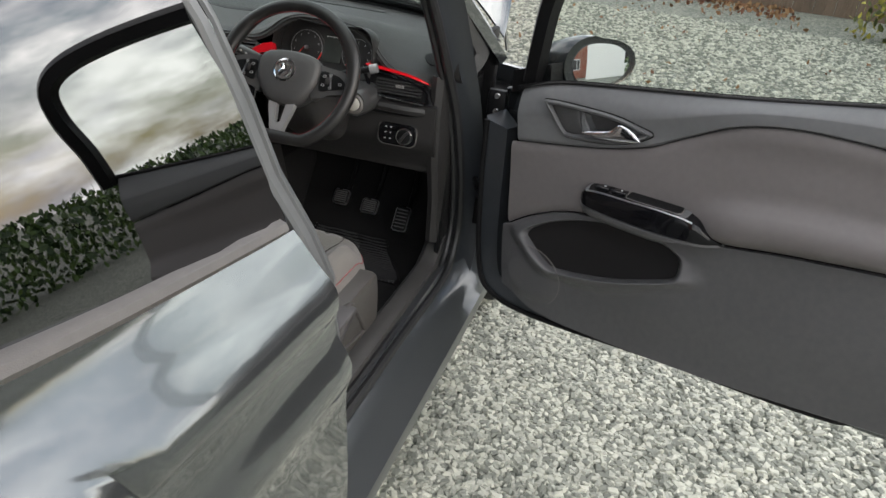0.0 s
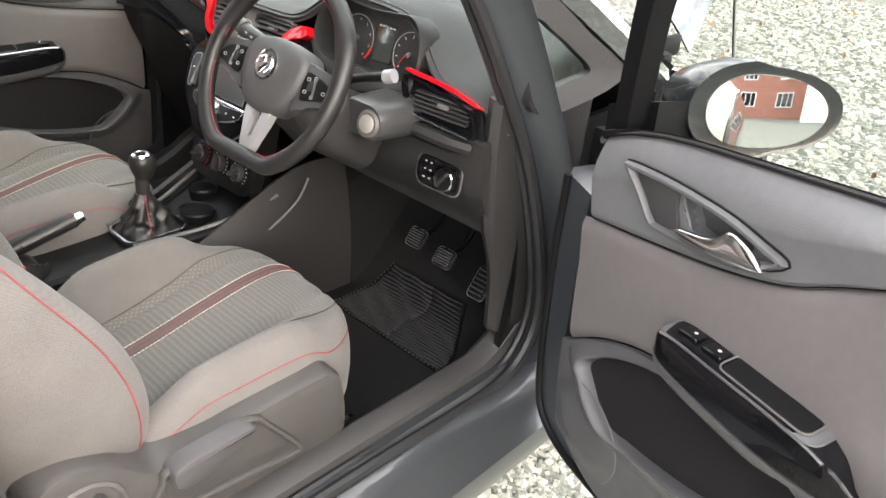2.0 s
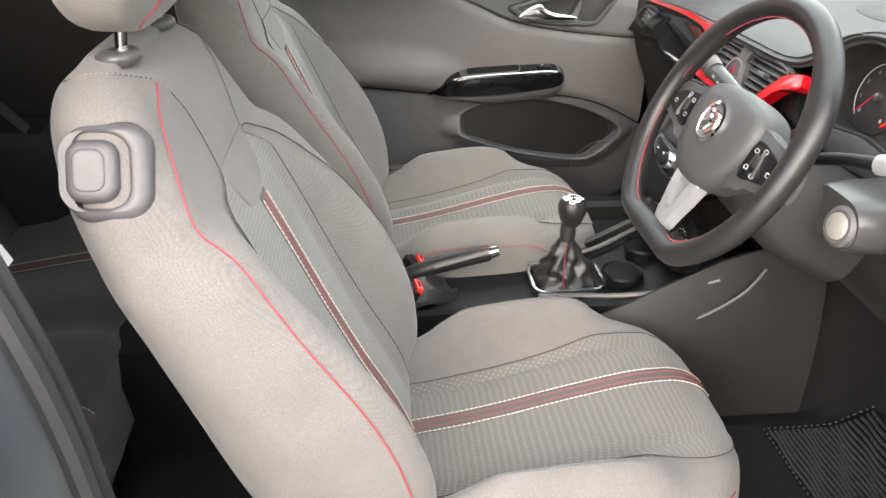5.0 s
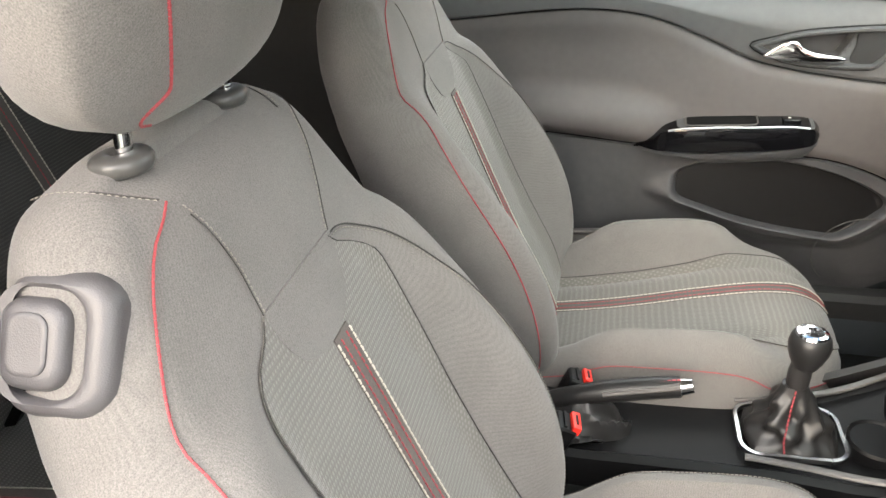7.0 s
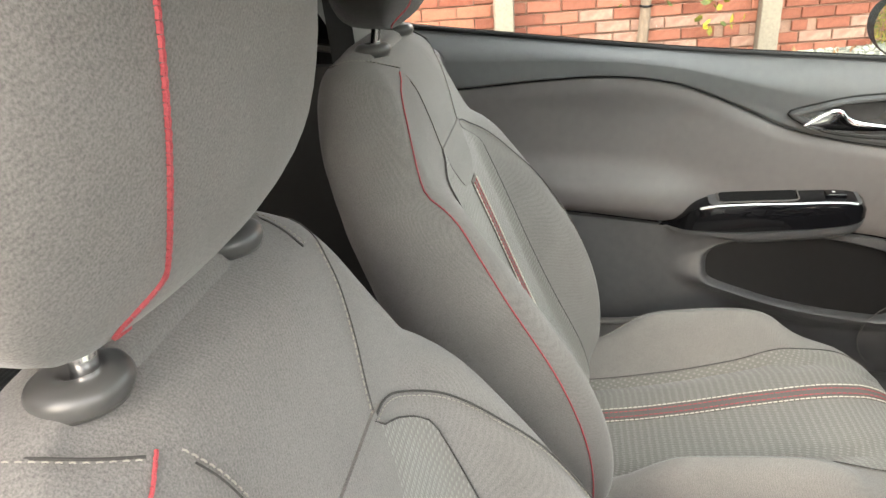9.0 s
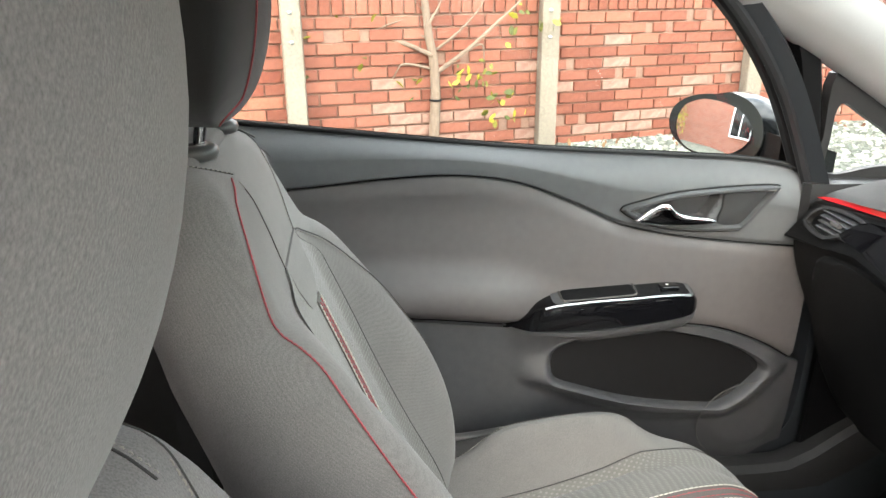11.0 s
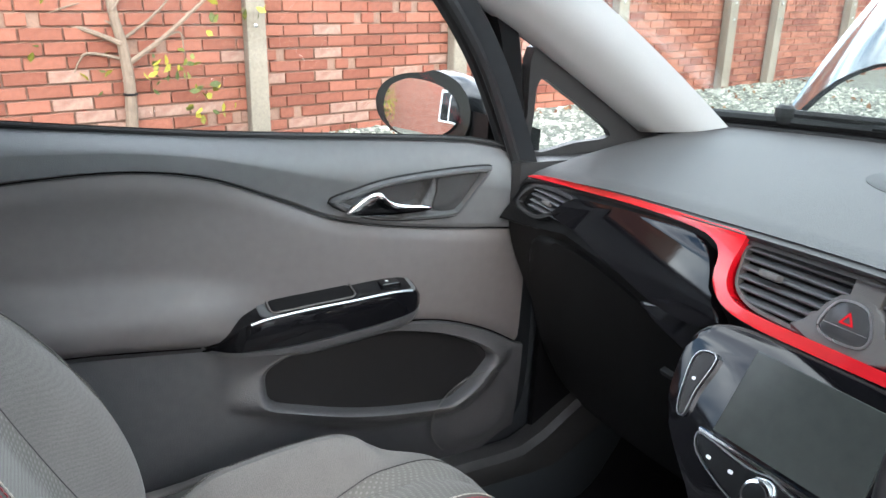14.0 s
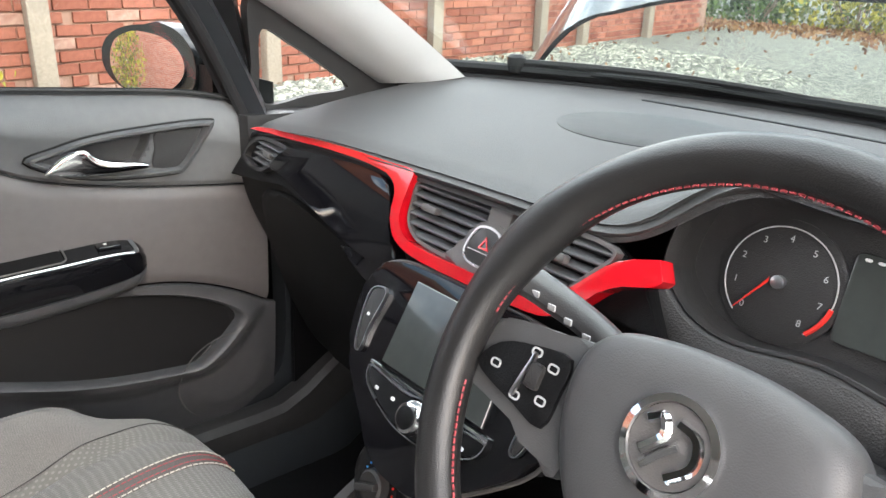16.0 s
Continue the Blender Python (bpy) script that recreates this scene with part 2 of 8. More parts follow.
def knit_material(name, base=(0.135, 0.127, 0.115), yarn=(0.198, 0.189, 0.172)):
    """Dark knitted cloth with rows of pale stitches."""
    mat = material(name, base, rough=0.9, vary=0.15, sheen=0.25, scale=300)
    t = mat.node_tree
    b = t.nodes["Principled BSDF"]
    co = t.nodes.new("ShaderNodeTexCoord")
    sep, com = t.nodes.new("ShaderNodeSeparateXYZ"), t.nodes.new("ShaderNodeCombineXYZ")
    t.links.new(co.outputs["Object"], sep.inputs["Vector"])
    run, lean, lng = (t.nodes.new("ShaderNodeMath") for _ in range(3))
    run.operation, lean.operation, lng.operation = "SUBTRACT", "MULTIPLY_ADD", "MULTIPLY"
    t.links.new(sep.outputs["Z"], run.inputs[0])
    t.links.new(sep.outputs["Y"], run.inputs[1])
    t.links.new(run.outputs[0], lean.inputs[0])
    lean.inputs[1].default_value, lng.inputs[1].default_value = 0.28, 0.5
    t.links.new(sep.outputs["X"], lean.inputs[2])
    t.links.new(run.outputs[0], lng.inputs[0])
    t.links.new(lean.outputs[0], com.inputs["X"])
    t.links.new(lng.outputs[0], com.inputs["Y"])
    vo = t.nodes.new("ShaderNodeTexVoronoi")
    vo.voronoi_dimensions = "2D"
    vo.inputs["Scale"].default_value, vo.inputs["Randomness"].default_value = 230, 0.12
    t.links.new(com.outputs["Vector"], vo.inputs["Vector"])
    lt = t.nodes.new("ShaderNodeMapRange")
    lt.inputs["From Min"].default_value, lt.inputs["From Max"].default_value = 0.30, 0.16
    t.links.new(vo.outputs["Distance"], lt.inputs["Value"])
    old = b.inputs["Base Color"].links[0].from_socket
    mix = t.nodes.new("ShaderNodeMix")
    mix.data_type = "RGBA"
    mix.inputs["B"].default_value = (*yarn, 1)
    t.links.new(lt.outputs["Result"], mix.inputs["Factor"])
    t.links.new(old, mix.inputs["A"])
    t.links.new(mix.outputs["Result"], b.inputs["Base Color"])
    bp = t.nodes.new("ShaderNodeBump")
    bp.inputs["Strength"].default_value, bp.inputs["Distance"].default_value = 0.5, 0.002
    bp.invert = True
    t.links.new(vo.outputs["Distance"], bp.inputs["Height"])
    t.links.new(bp.outputs["Normal"], b.inputs["Normal"])
    return mat


def glass_material(name, color=(0.9, 0.95, 0.93), mirror=0.05):
    """Thin clear glass: lets light straight through and mirrors a little at a slant."""
    mat = bpy.data.materials.new(name)
    mat.use_nodes = True
    t = mat.node_tree
    t.nodes.clear()
    out, mix = t.nodes.new("ShaderNodeOutputMaterial"), t.nodes.new("ShaderNodeMixShader")
    see, shine, lw = t.nodes.new("ShaderNodeBsdfTransparent"), t.nodes.new("ShaderNodeBsdfGlossy"), t.nodes.new("ShaderNodeLayerWeight")
    see.inputs["Color"].default_value = (*color, 1)
    shine.inputs["Roughness"].default_value = 0.01
    lw.inputs["Blend"].default_value = 0.5
    power, gain = t.nodes.new("ShaderNodeMath"), t.nodes.new("ShaderNodeMath")
    power.operation, gain.operation = "POWER", "MULTIPLY_ADD"
    power.inputs[1].default_value, gain.inputs[1].default_value, gain.inputs[2].default_value = 4.0, 0.9, mirror
    t.links.new(lw.outputs["Facing"], power.inputs[0])
    t.links.new(power.outputs[0], gain.inputs[0])
    t.links.new(gain.outputs[0], mix.inputs["Fac"])
    t.links.new(see.outputs["BSDF"], mix.inputs[1])
    t.links.new(shine.outputs["BSDF"], mix.inputs[2])
    t.links.new(mix.outputs["Shader"], out.inputs["Surface"])
    return mat


FABRIC = material("grey_fabric", (0.150, 0.139, 0.130), rough=0.92, weave=190, bump=0.16, vary=0.14, sheen=0.15, scale=14)
KNIT = knit_material("knit_fabric")
# the seat knit again, with the rear cabin's shade put into the colour
KNIT_SHADED = knit_material("shaded_knit_fabric", (0.045, 0.043, 0.040), (0.10, 0.096, 0.09))
BAND = material("band_fabric", (0.118, 0.104, 0.096), rough=0.85, fine=0.3, bump=0.4, fine_scale=700, vary=0.2, scale=400)
THREAD_RED = material("red_thread", (0.36, 0.055, 0.065), rough=0.6, scale=900, vary=0.4, bump=0.5)
THREAD_PALE = material("pale_thread", (0.62, 0.58, 0.5), rough=0.7, scale=900, vary=0.3, bump=0.5)
THREAD_GREY = material("grey_thread", (0.29, 0.268, 0.23), rough=0.8, vary=0.2)
COLLAR = material("collar_plastic", (0.07, 0.068, 0.066), rough=0.32, vary=0.06, bump=0.02)
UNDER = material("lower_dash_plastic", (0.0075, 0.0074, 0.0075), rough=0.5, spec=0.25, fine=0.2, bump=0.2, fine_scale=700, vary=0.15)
SEAM = material("dark_seam", (0.045, 0.042, 0.039), rough=0.9)
PLASTIC = material("dark_plastic", (0.029, 0.028, 0.028), rough=0.42, spec=0.38, fine=0.2, bump=0.25, fine_scale=700, vary=0.12)
PLASTIC_GREY = material("grey_plastic", (0.105, 0.098, 0.094), rough=0.42, fine=0.2, bump=0.15, fine_scale=800, vary=0.1)
DASH_TOP = material("dash_skin", (0.040, 0.039, 0.039), rough=0.62, fine=0.3, bump=0.35, fine_scale=550, vary=0.1)
HUBSKIN = material("hub_cover", (0.066, 0.065, 0.066), rough=0.45, fine=0.2, bump=0.12, fine_scale=900, vary=0.08)
DOOR_SKIN = material("door_top_skin", (0.126, 0.128, 0.131), rough=0.48, fine=0.2, bump=0.2, fine_scale=700, vary=0.1)
# body paint of the door opening, darkened in the colour for less light
PAINT_IN_DIM = material("dimmed_frame_paint", (0.034, 0.038, 0.043), rough=0.3, coat=0.3, vary=0.1)
SILL_SKIN = material("sill_cover_plastic", (0.052, 0.050, 0.049), rough=0.45, fine=0.3, bump=0.2, fine_scale=700, vary=0.15)
# the body paint again, its weaker light and reflection put into the colour
PAINT_SILL_DIM = material("dimmed_sill_paint", (0.078, 0.084, 0.090), rough=0.3, metal=0.5, coat=0.5, vary=0.06, scale=900)
BLACK = material("black_plastic", (0.006, 0.006, 0.0065), rough=0.4, spec=0.2, fine=0.2, bump=0.2, fine_scale=700, vary=0.15)
SEAL_RUBBER = material("seal_rubber", (0.020, 0.020, 0.021), rough=0.42, spec=0.5, vary=0.2, scale=80)
RUBBER = material("black_rubber", (0.006, 0.006, 0.0065), rough=0.55, spec=0.2, vary=0.2, scale=80)
GLOSS = material("gloss_black", (0.005, 0.005, 0.006), rough=0.05, coat=0.12, spec=0.28, vary=0.1)
RED = material("gloss_red", (0.62, 0.006, 0.014), rough=0.18, coat=0.7, vary=0.06)
CHROME = material("chrome", (0.82, 0.82, 0.83), rough=0.08, metal=1.0, vary=0.05)
SATIN = material("satin_metal", (0.55, 0.55, 0.56), rough=0.28, metal=1.0, vary=0.08)
LEATHER = material("black_leather", (0.018, 0.0175, 0.0175), rough=0.36, fine=0.4, bump=0.12, fine_scale=900, vary=0.15)
PAD = material("door_padding", (0.128, 0.117, 0.115), rough=0.5, fine=0.2, bump=0.15, fine_scale=900, vary=0.08)
CARPET = material("black_carpet", (0.017, 0.0168, 0.017), rough=1.0, spec=0.05, bump=0.9, scale=420, vary=0.35, sheen=0.05)
PILLAR = material("pale_pillar_trim", (0.40, 0.40, 0.395), rough=0.75, bump=0.15, scale=500, vary=0.05)
LINER = material("headlining", (0.6, 0.59, 0.57), rough=0.95, bump=0.2, scale=600, vary=0.06)
PAINT = material("grey_metallic_paint", (0.165, 0.176, 0.182), rough=0.2, metal=0.9, coat=1.0, vary=0.04, scale=2500)
PILLAR_PAINT = material("pillar_paint", (0.11, 0.115, 0.118), rough=0.35, coat=0.2, vary=0.1)
BELT = material("belt_webbing", (0.02, 0.02, 0.021), rough=0.7, fine=0.3, bump=0.3, fine_scale=1200)
BUCKLE_RED = material("red_plastic", (0.75, 0.03, 0.02), rough=0.4, vary=0.08)
WHITE = material("white_mark", (0.8, 0.8, 0.8), rough=0.6, vary=0.05)
BLUE = material("blue_mark", (0.05, 0.3, 0.75), rough=0.6, vary=0.05)
SCREEN = material("screen_glass", (0.045, 0.050, 0.047), rough=0.18, coat=0.4, vary=0.15)
CLEAR = glass_material("clear_glass")
TINT = glass_material("tinted_glass", (0.012, 0.015, 0.016), 0.26)
MIRROR = material("mirror", (0.86, 0.87, 0.87), rough=0.02, metal=1.0, vary=0.01)
BRICK = material("red_brick", (0.25, 0.072, 0.040), rough=0.9, bump=0.7, scale=45, vary=0.35, tint=(0.30, 0.112, 0.070), random_object=0.35, big=1.5)
BRICK_WORN = material("worn_brick", (0.28, 0.105, 0.066), rough=0.95, bump=0.8, scale=30, vary=0.3, tint=(0.36, 0.245, 0.19), big=9)
BRICK_FAR = material("red_brick_rows", (0.27, 0.070, 0.038), rough=0.9, bump=0.7, scale=45, vary=0.35, tint=(0.34, 0.125, 0.075), random_island=0.45, big=1.5)
MORTAR = material("mortar", (0.27, 0.165, 0.12), rough=1.0, bump=0.6, scale=70, vary=0.3)
CONCRETE = material("weathered_concrete", (0.24, 0.205, 0.16), rough=0.95, bump=0.6, scale=60, vary=0.3, big=2.0)
BARK = material("bark", (0.20, 0.145, 0.105), rough=0.95, bump=0.8, scale=70, vary=0.35, stretch=(1, 1, 0.3))
LEAF = material("leaf", (0.10, 0.13, 0.02), rough=0.6, vary=0.4, tint=(0.34, 0.30, 0.03), random_island=0.6)
LEAF_DARK = material("shrub_leaf", (0.03, 0.07, 0.015), rough=0.55, vary=0.4, tint=(0.09, 0.15, 0.03), random_island=0.6)
LEAF_FALLEN = material("fallen_leaf", (0.19, 0.07, 0.03), rough=0.8, vary=0.4, tint=(0.26, 0.15, 0.07), random_island=0.6)
STONE = material("slate_chipping", (0.30, 0.315, 0.27), rough=0.85, bump=0.4, scale=90, vary=0.3, tint=(0.52, 0.525, 0.45), random_island=0.75)
# the same chippings, greener, with dimmer light put into the colour
STONE_DIM = material("dimmed_chipping", (0.19, 0.205, 0.17), rough=0.9, bump=0.4, scale=90, vary=0.35, tint=(0.40, 0.405, 0.335), random_island=0.75)
RENDER = material("white_render", (0.75, 0.74, 0.7), rough=0.9, bump=0.3, scale=40, vary=0.08)
ROOF = material("slate_roof", (0.06, 0.06, 0.065), rough=0.7, bump=0.5, scale=12, vary=0.3)
FENCE = material("brown_fence", (0.12, 0.085, 0.06), rough=0.9, bump=0.6, scale=25, vary=0.35, stretch=(1, 1, 0.2))


def courses(mat):
    """Rows of bricks and mortar for walls far off."""
    t = mat.node_tree
    b = t.nodes["Principled BSDF"]
    tx, co, sep, com, add = (t.nodes.new("ShaderNode" + k) for k in ("TexBrick", "TexCoord", "SeparateXYZ", "CombineXYZ", "Math"))
    t.links.new(co.outputs["Object"], sep.inputs["Vector"])
    t.links.new(sep.outputs["X"], add.inputs[0])
    t.links.new(sep.outputs["Y"], add.inputs[1])
    t.links.new(add.outputs[0], com.inputs["X"])
    t.links.new(sep.outputs["Z"], com.inputs["Y"])
    t.links.new(com.outputs["Vector"], tx.inputs["Vector"])
    tx.inputs["Scale"].default_value, tx.inputs["Brick Width"].default_value, tx.inputs["Row Height"].default_value = 1.0, 0.225, 0.075
    tx.inputs["Mortar Size"].default_value = 0.006
    tx.inputs["Color1"].default_value, tx.inputs["Color2"].default_value, tx.inputs["Mortar"].default_value = (0.24, 0.07, 0.045, 1), (0.33, 0.12, 0.08, 1), (0.34, 0.27, 0.22, 1)
    t.links.new(tx.outputs["Color"], b.inputs["Base Color"])
    return mat


HOUSE_BRICK = courses(material("house_brick", (0.3, 0.1, 0.06), rough=0.9))


def gravel_material(name):
    """Loose grey-green slate chippings, for the ground beyond the laid stones."""
    mat = material(name, (0.26, 0.265, 0.245), rough=0.85, vary=0.3, scale=3, big=0.4)
    t = mat.node_tree
    b = t.nodes["Principled BSDF"]
    co = t.nodes.new("ShaderNodeTexCoord")
    vo, vd = t.nodes.new("ShaderNodeTexVoronoi"), t.nodes.new("ShaderNodeTexVoronoi")
    vd.feature = "DISTANCE_TO_EDGE"
    for v in (vo, vd):
        v.inputs["Scale"].default_value = 34
        t.links.new(co.outputs["Object"], v.inputs["Vector"])
    sep = t.nodes.new("ShaderNodeSeparateColor")
    t.links.new(vo.outputs["Color"], sep.inputs["Color"])
    ramp = t.nodes.new("ShaderNodeValToRGB")
    e = ramp.color_ramp.elements
    e[0].position, e[0].color = 0.0, (0.075, 0.085, 0.07, 1)
    e[1].position, e[1].color = 1.0, (0.33, 0.335, 0.275, 1)
    m = e.new(0.55)
    m.color = (0.20, 0.212, 0.178, 1)
    t.links.new(sep.outputs["Red"], ramp.inputs["Fac"])
    gap = t.nodes.new("ShaderNodeMapRange")
    gap.inputs["From Min"].default_value, gap.inputs["From Max"].default_value = 0.0, 0.09
    gap.inputs["To Min"].default_value = 0.35
    t.links.new(vd.outputs["Distance"], gap.inputs["Value"])
    mul = t.nodes.new("ShaderNodeMix")
    mul.data_type, mul.blend_type = "RGBA", "MULTIPLY"
    mul.inputs["Factor"].default_value = 1.0
    t.links.new(ramp.outputs["Color"], mul.inputs["A"])
    t.links.new(gap.outputs["Result"], mul.inputs["B"])
    t.links.new(mul.outputs["Result"], b.inputs["Base Color"])
    bp = t.nodes.new("ShaderNodeBump")
    bp.inputs["Strength"].default_value, bp.inputs["Distance"].default_value = 1.0, 0.012
    t.links.new(gap.outputs["Result"], bp.inputs["Height"])
    t.links.new(bp.outputs["Normal"], b.inputs["Normal"])
    return mat


GRAVEL = gravel_material("gravel")


# ---- the drive ----
def ground_z(x, y):
    return 0.37 * ease((-x - 1.3) / 3.0) + 0.01 * math.sin(x * 1.7 + y) * math.sin(y * 1.3)


def make_ground():
    bm = bmesh.new()
    steps = [-900, -200, -60, -25, -14] + [-10 + 0.4 * i for i in range(61)] + [18, 25, 60, 200, 900]
    vs = [[bm.verts.new((x, y, ground_z(x, y) if abs(x) < 30 else 0.1)) for y in steps] for x in steps]
    for i in range(len(steps) - 1):
        for j in range(len(steps) - 1):
            bm.faces.new((vs[i][j], vs[i + 1][j], vs[i + 1][j + 1], vs[i][j + 1]))
    tagged(link("ground", bm, GRAVEL, smooth=60), "drive of loose grey-green slate gravel", "ground", kind="structure")


def stone_mesh(rng, count, place, size, name, mat, label, category, flat=0.45):
    verts, faces = [], []
    base = [(-1, -0.8, 0), (1, -0.7, 0), (1.1, 0.8, 0), (-0.9, 0.9, 0), (-0.6, -0.5, 1), (0.7, -0.45, 0.9), (0.6, 0.5, 1), (-0.5, 0.55, 0.85)]
    quads = [(4, 5, 6, 7), (0, 1, 5, 4), (1, 2, 6, 5), (2, 3, 7, 6), (3, 0, 4, 7)]
    for _ in range(count):
        x, y = place(rng)
        s = size * rng.uniform(0.55, 1.35)
        a, k = rng.uniform(0, math.tau), len(verts)
        tip, roll = rng.uniform(-0.5, 0.5), rng.uniform(-0.5, 0.5)
        long = rng.uniform(0.9, 1.6)
        z0 = ground_z(x, y) - 0.35 * s * flat + rng.uniform(0, 0.006)
        for px, py, pz in base:
            px, py, pz = px * long * rng.uniform(0.8, 1.2), py * rng.uniform(0.8, 1.2), pz * flat * 2 * rng.uniform(0.8, 1.2)
            pz += tip * px * 0.4 + roll * py * 0.4
            verts.append((x + s * 0.5 * (px * math.cos(a) - py * math.sin(a)), y + s * 0.5 * (px * math.sin(a) + py * math.cos(a)), z0 + s * 0.5 * pz))
        faces += [tuple(k + i for i in q) for q in quads]
    me = bpy.data.meshes.new(name)
    me.from_pydata(verts, [], faces)
    me.materials.append(mat)
    tagged(new(name, me), label, category, kind="stuff")


def make_stones():
    rng = random.Random(5)

    def beside(r):
        return 0.62 + abs(r.gauss(0, 1.15)), r.gauss(0.55, 0.95)

    def ahead(r):
        f = r.random() ** 0.6
        return r.uniform(-2.2, 5.2), 1.9 + 8.0 * f

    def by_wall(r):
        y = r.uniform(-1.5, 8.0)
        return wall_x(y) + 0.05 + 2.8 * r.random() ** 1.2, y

    # bright stones by the sill, dimmed copies elsewhere: light put into colour
    stone_mesh(rng, 30000, beside, 0.023, "gravel_stones", STONE, "pale grey slate chippings lying loose beside the sill", "gravel")
    stone_mesh(rng, 24000, ahead, 0.038, "gravel_stones", STONE_DIM, "grey-green slate chippings spread over the drive", "gravel")
    stone_mesh(rng, 9000, by_wall, 0.034, "gravel_stones", STONE_DIM, "grey slate chippings along the foot of the brick wall, dimmed by colour", "gravel")


# ---- the brick wall along the drive ----
def wall_x(y):
    return -4.56 - 0.194 * (y - 0.88)


WALL_WAY = Vector((-0.194, 1, 0)).normalized()
WALL_OUT = Vector((1, 0.194, 0)).normalized()


def wall_point(s, out, z):
    p = Vector((wall_x(0.88), 0.88, 0)) + WALL_WAY * s + WALL_OUT * out
    return Vector((p.x, p.y, z))


def brick_data(name, length, height, depth, mat):
    bm = box((length, depth, height), bevel=0.004, seg=1)
    me = bpy.data.meshes.new(name)
    bm.to_mesh(me)
    bm.free()
    me.materials.append(mat)
    return me


def make_wall():
    rng = random.Random(11)
    core = bmesh.new()
    m = axes(wall_point(3.6, -0.12, 1.2), WALL_WAY, (0, 0, 1))
    box((15.0, 0.215, 2.3), turn=m, bm=core)
    wall = tagged(link("brick_wall", core, MORTAR), "weathered red brick garden wall with whitened patches", "wall", kind="structure")
    plain, worn = brick_data("brick", 0.215, 0.066, 0.02, BRICK), brick_data("brick", 0.215, 0.066, 0.02, BRICK_WORN)
    half, soldier = brick_data("brick", 0.102, 0.066, 0.02, BRICK), brick_data("brick", 0.066, 0.215, 0.02, BRICK)
    far_verts, far_faces = [], []
    turn = axes((0, 0, 0), WALL_WAY, (0, 0, 1))
    made = 0
    rows = 27
    for row in range(rows):
        z = 0.30 + 0.0775 * row
        upright = row == 13
        if row == 14 or row == 15:
            continue
        pitch = 0.0775 if upright else 0.225
        offset = 0.0 if upright or row % 2 else 0.1125
        n = int(14.6 / pitch)
        for i in range(n):
            s = -3.6 + i * pitch + offset
            near = -1.9 < s < 2.6 and row < 14
            white = rng.random() < (0.42 if 1 < row < 5 else 0.12 if row < 8 else 0.04)
            out = rng.uniform(-0.003, 0.004)
            zc = z + 0.0775 if upright else z
            if near and made < 300:
                data = soldier if upright else worn if white else (half if rng.random() < 0.06 else plain)
                ob = new("brick", data)
                ob.parent = wall
                ob.matrix_world = Matrix.Translation(wall_point(s, out, zc)) @ turn @ pose(0, 0, 0, 0, rng.uniform(-0.5, 0.5), 0)
                made += 1
                continue
            ln, ht = (0.066, 0.215) if upright else (0.215, 0.066)
            k = len(far_verts)
            for dz in (-ht / 2, ht / 2):
                for ds in (-ln / 2, ln / 2):
                    for do in (-0.01, 0.01):
                        far_verts.append(wall_point(s + ds, out + do, zc + dz))
            far_faces.extend(tuple(k + q for q in f) for f in ((1, 3, 7, 5), (0, 2, 3, 1), (4, 5, 7, 6), (0, 1, 5, 4), (2, 6, 7, 3)))
    me = bpy.data.meshes.new("brick_rows")
    me.from_pydata(far_verts, [], far_faces)
    me.materials.append(BRICK_FAR)
    rest = new("brick_rows", me)
    rest.parent = wall
    rest["kind"] = "stuff"


def make_posts():
    rng = random.Random(3)
    for y in (-0.80, 0.87, 2.55, 4.5, 6.4, 7.4, 9.3):
        base = Vector((wall_x(y) + 0.09, y, ground_z(wall_x(y), y)))
        ob = thing("fence_post", "weathered grey concrete post standing against the brick wall", "post", "posts along the wall", m=Matrix.Translation(base))
        bm = box((0.11, 0.12, 2.1), at=(0, 0, 1.0), bevel=0.012)
        for v in bm.verts:
            v.co += Vector((rng.uniform(-0.004, 0.004), rng.uniform(-0.004, 0.004), 0))
        bmesh.ops.rotate(bm, matrix=Matrix.Rotation(rng.uniform(-0.012, 0.012), 3, "X"), verts=bm.verts)
        part("shaft", bm, CONCRETE, ob)
        for z in (0.75, 0.92):
            part("bolt", turned([(0.012, 0), (0.012, 0.008), (0.005, 0.01)], 10, axes((0.056, 0, z), (0, 1, 0), (1, 0, 0))), SATIN, ob, "rusty bolt head")


def leaf_quads(bm, at, rng, size, count=1, spread=0.0):
    for _ in range(count):
        p = Vector(at) + Vector((rng.gauss(0, spread), rng.gauss(0, spread), rng.gauss(0, spread)))
        q = Euler((rng.uniform(0, 6), rng.uniform(0, 6), rng.uniform(0, 6))).to_matrix()
        s = size * rng.uniform(0.6, 1.3)
        pts = [(-0.5, 0, 0), (-0.15, 0.28, 0.06), (0.25, 0.22, 0.04), (0.55, 0, -0.05), (0.25, -0.22, 0.04), (-0.15, -0.28, 0.06)]
        bm.faces.new([bm.verts.new(p + q @ Vector(c) * s) for c in pts])


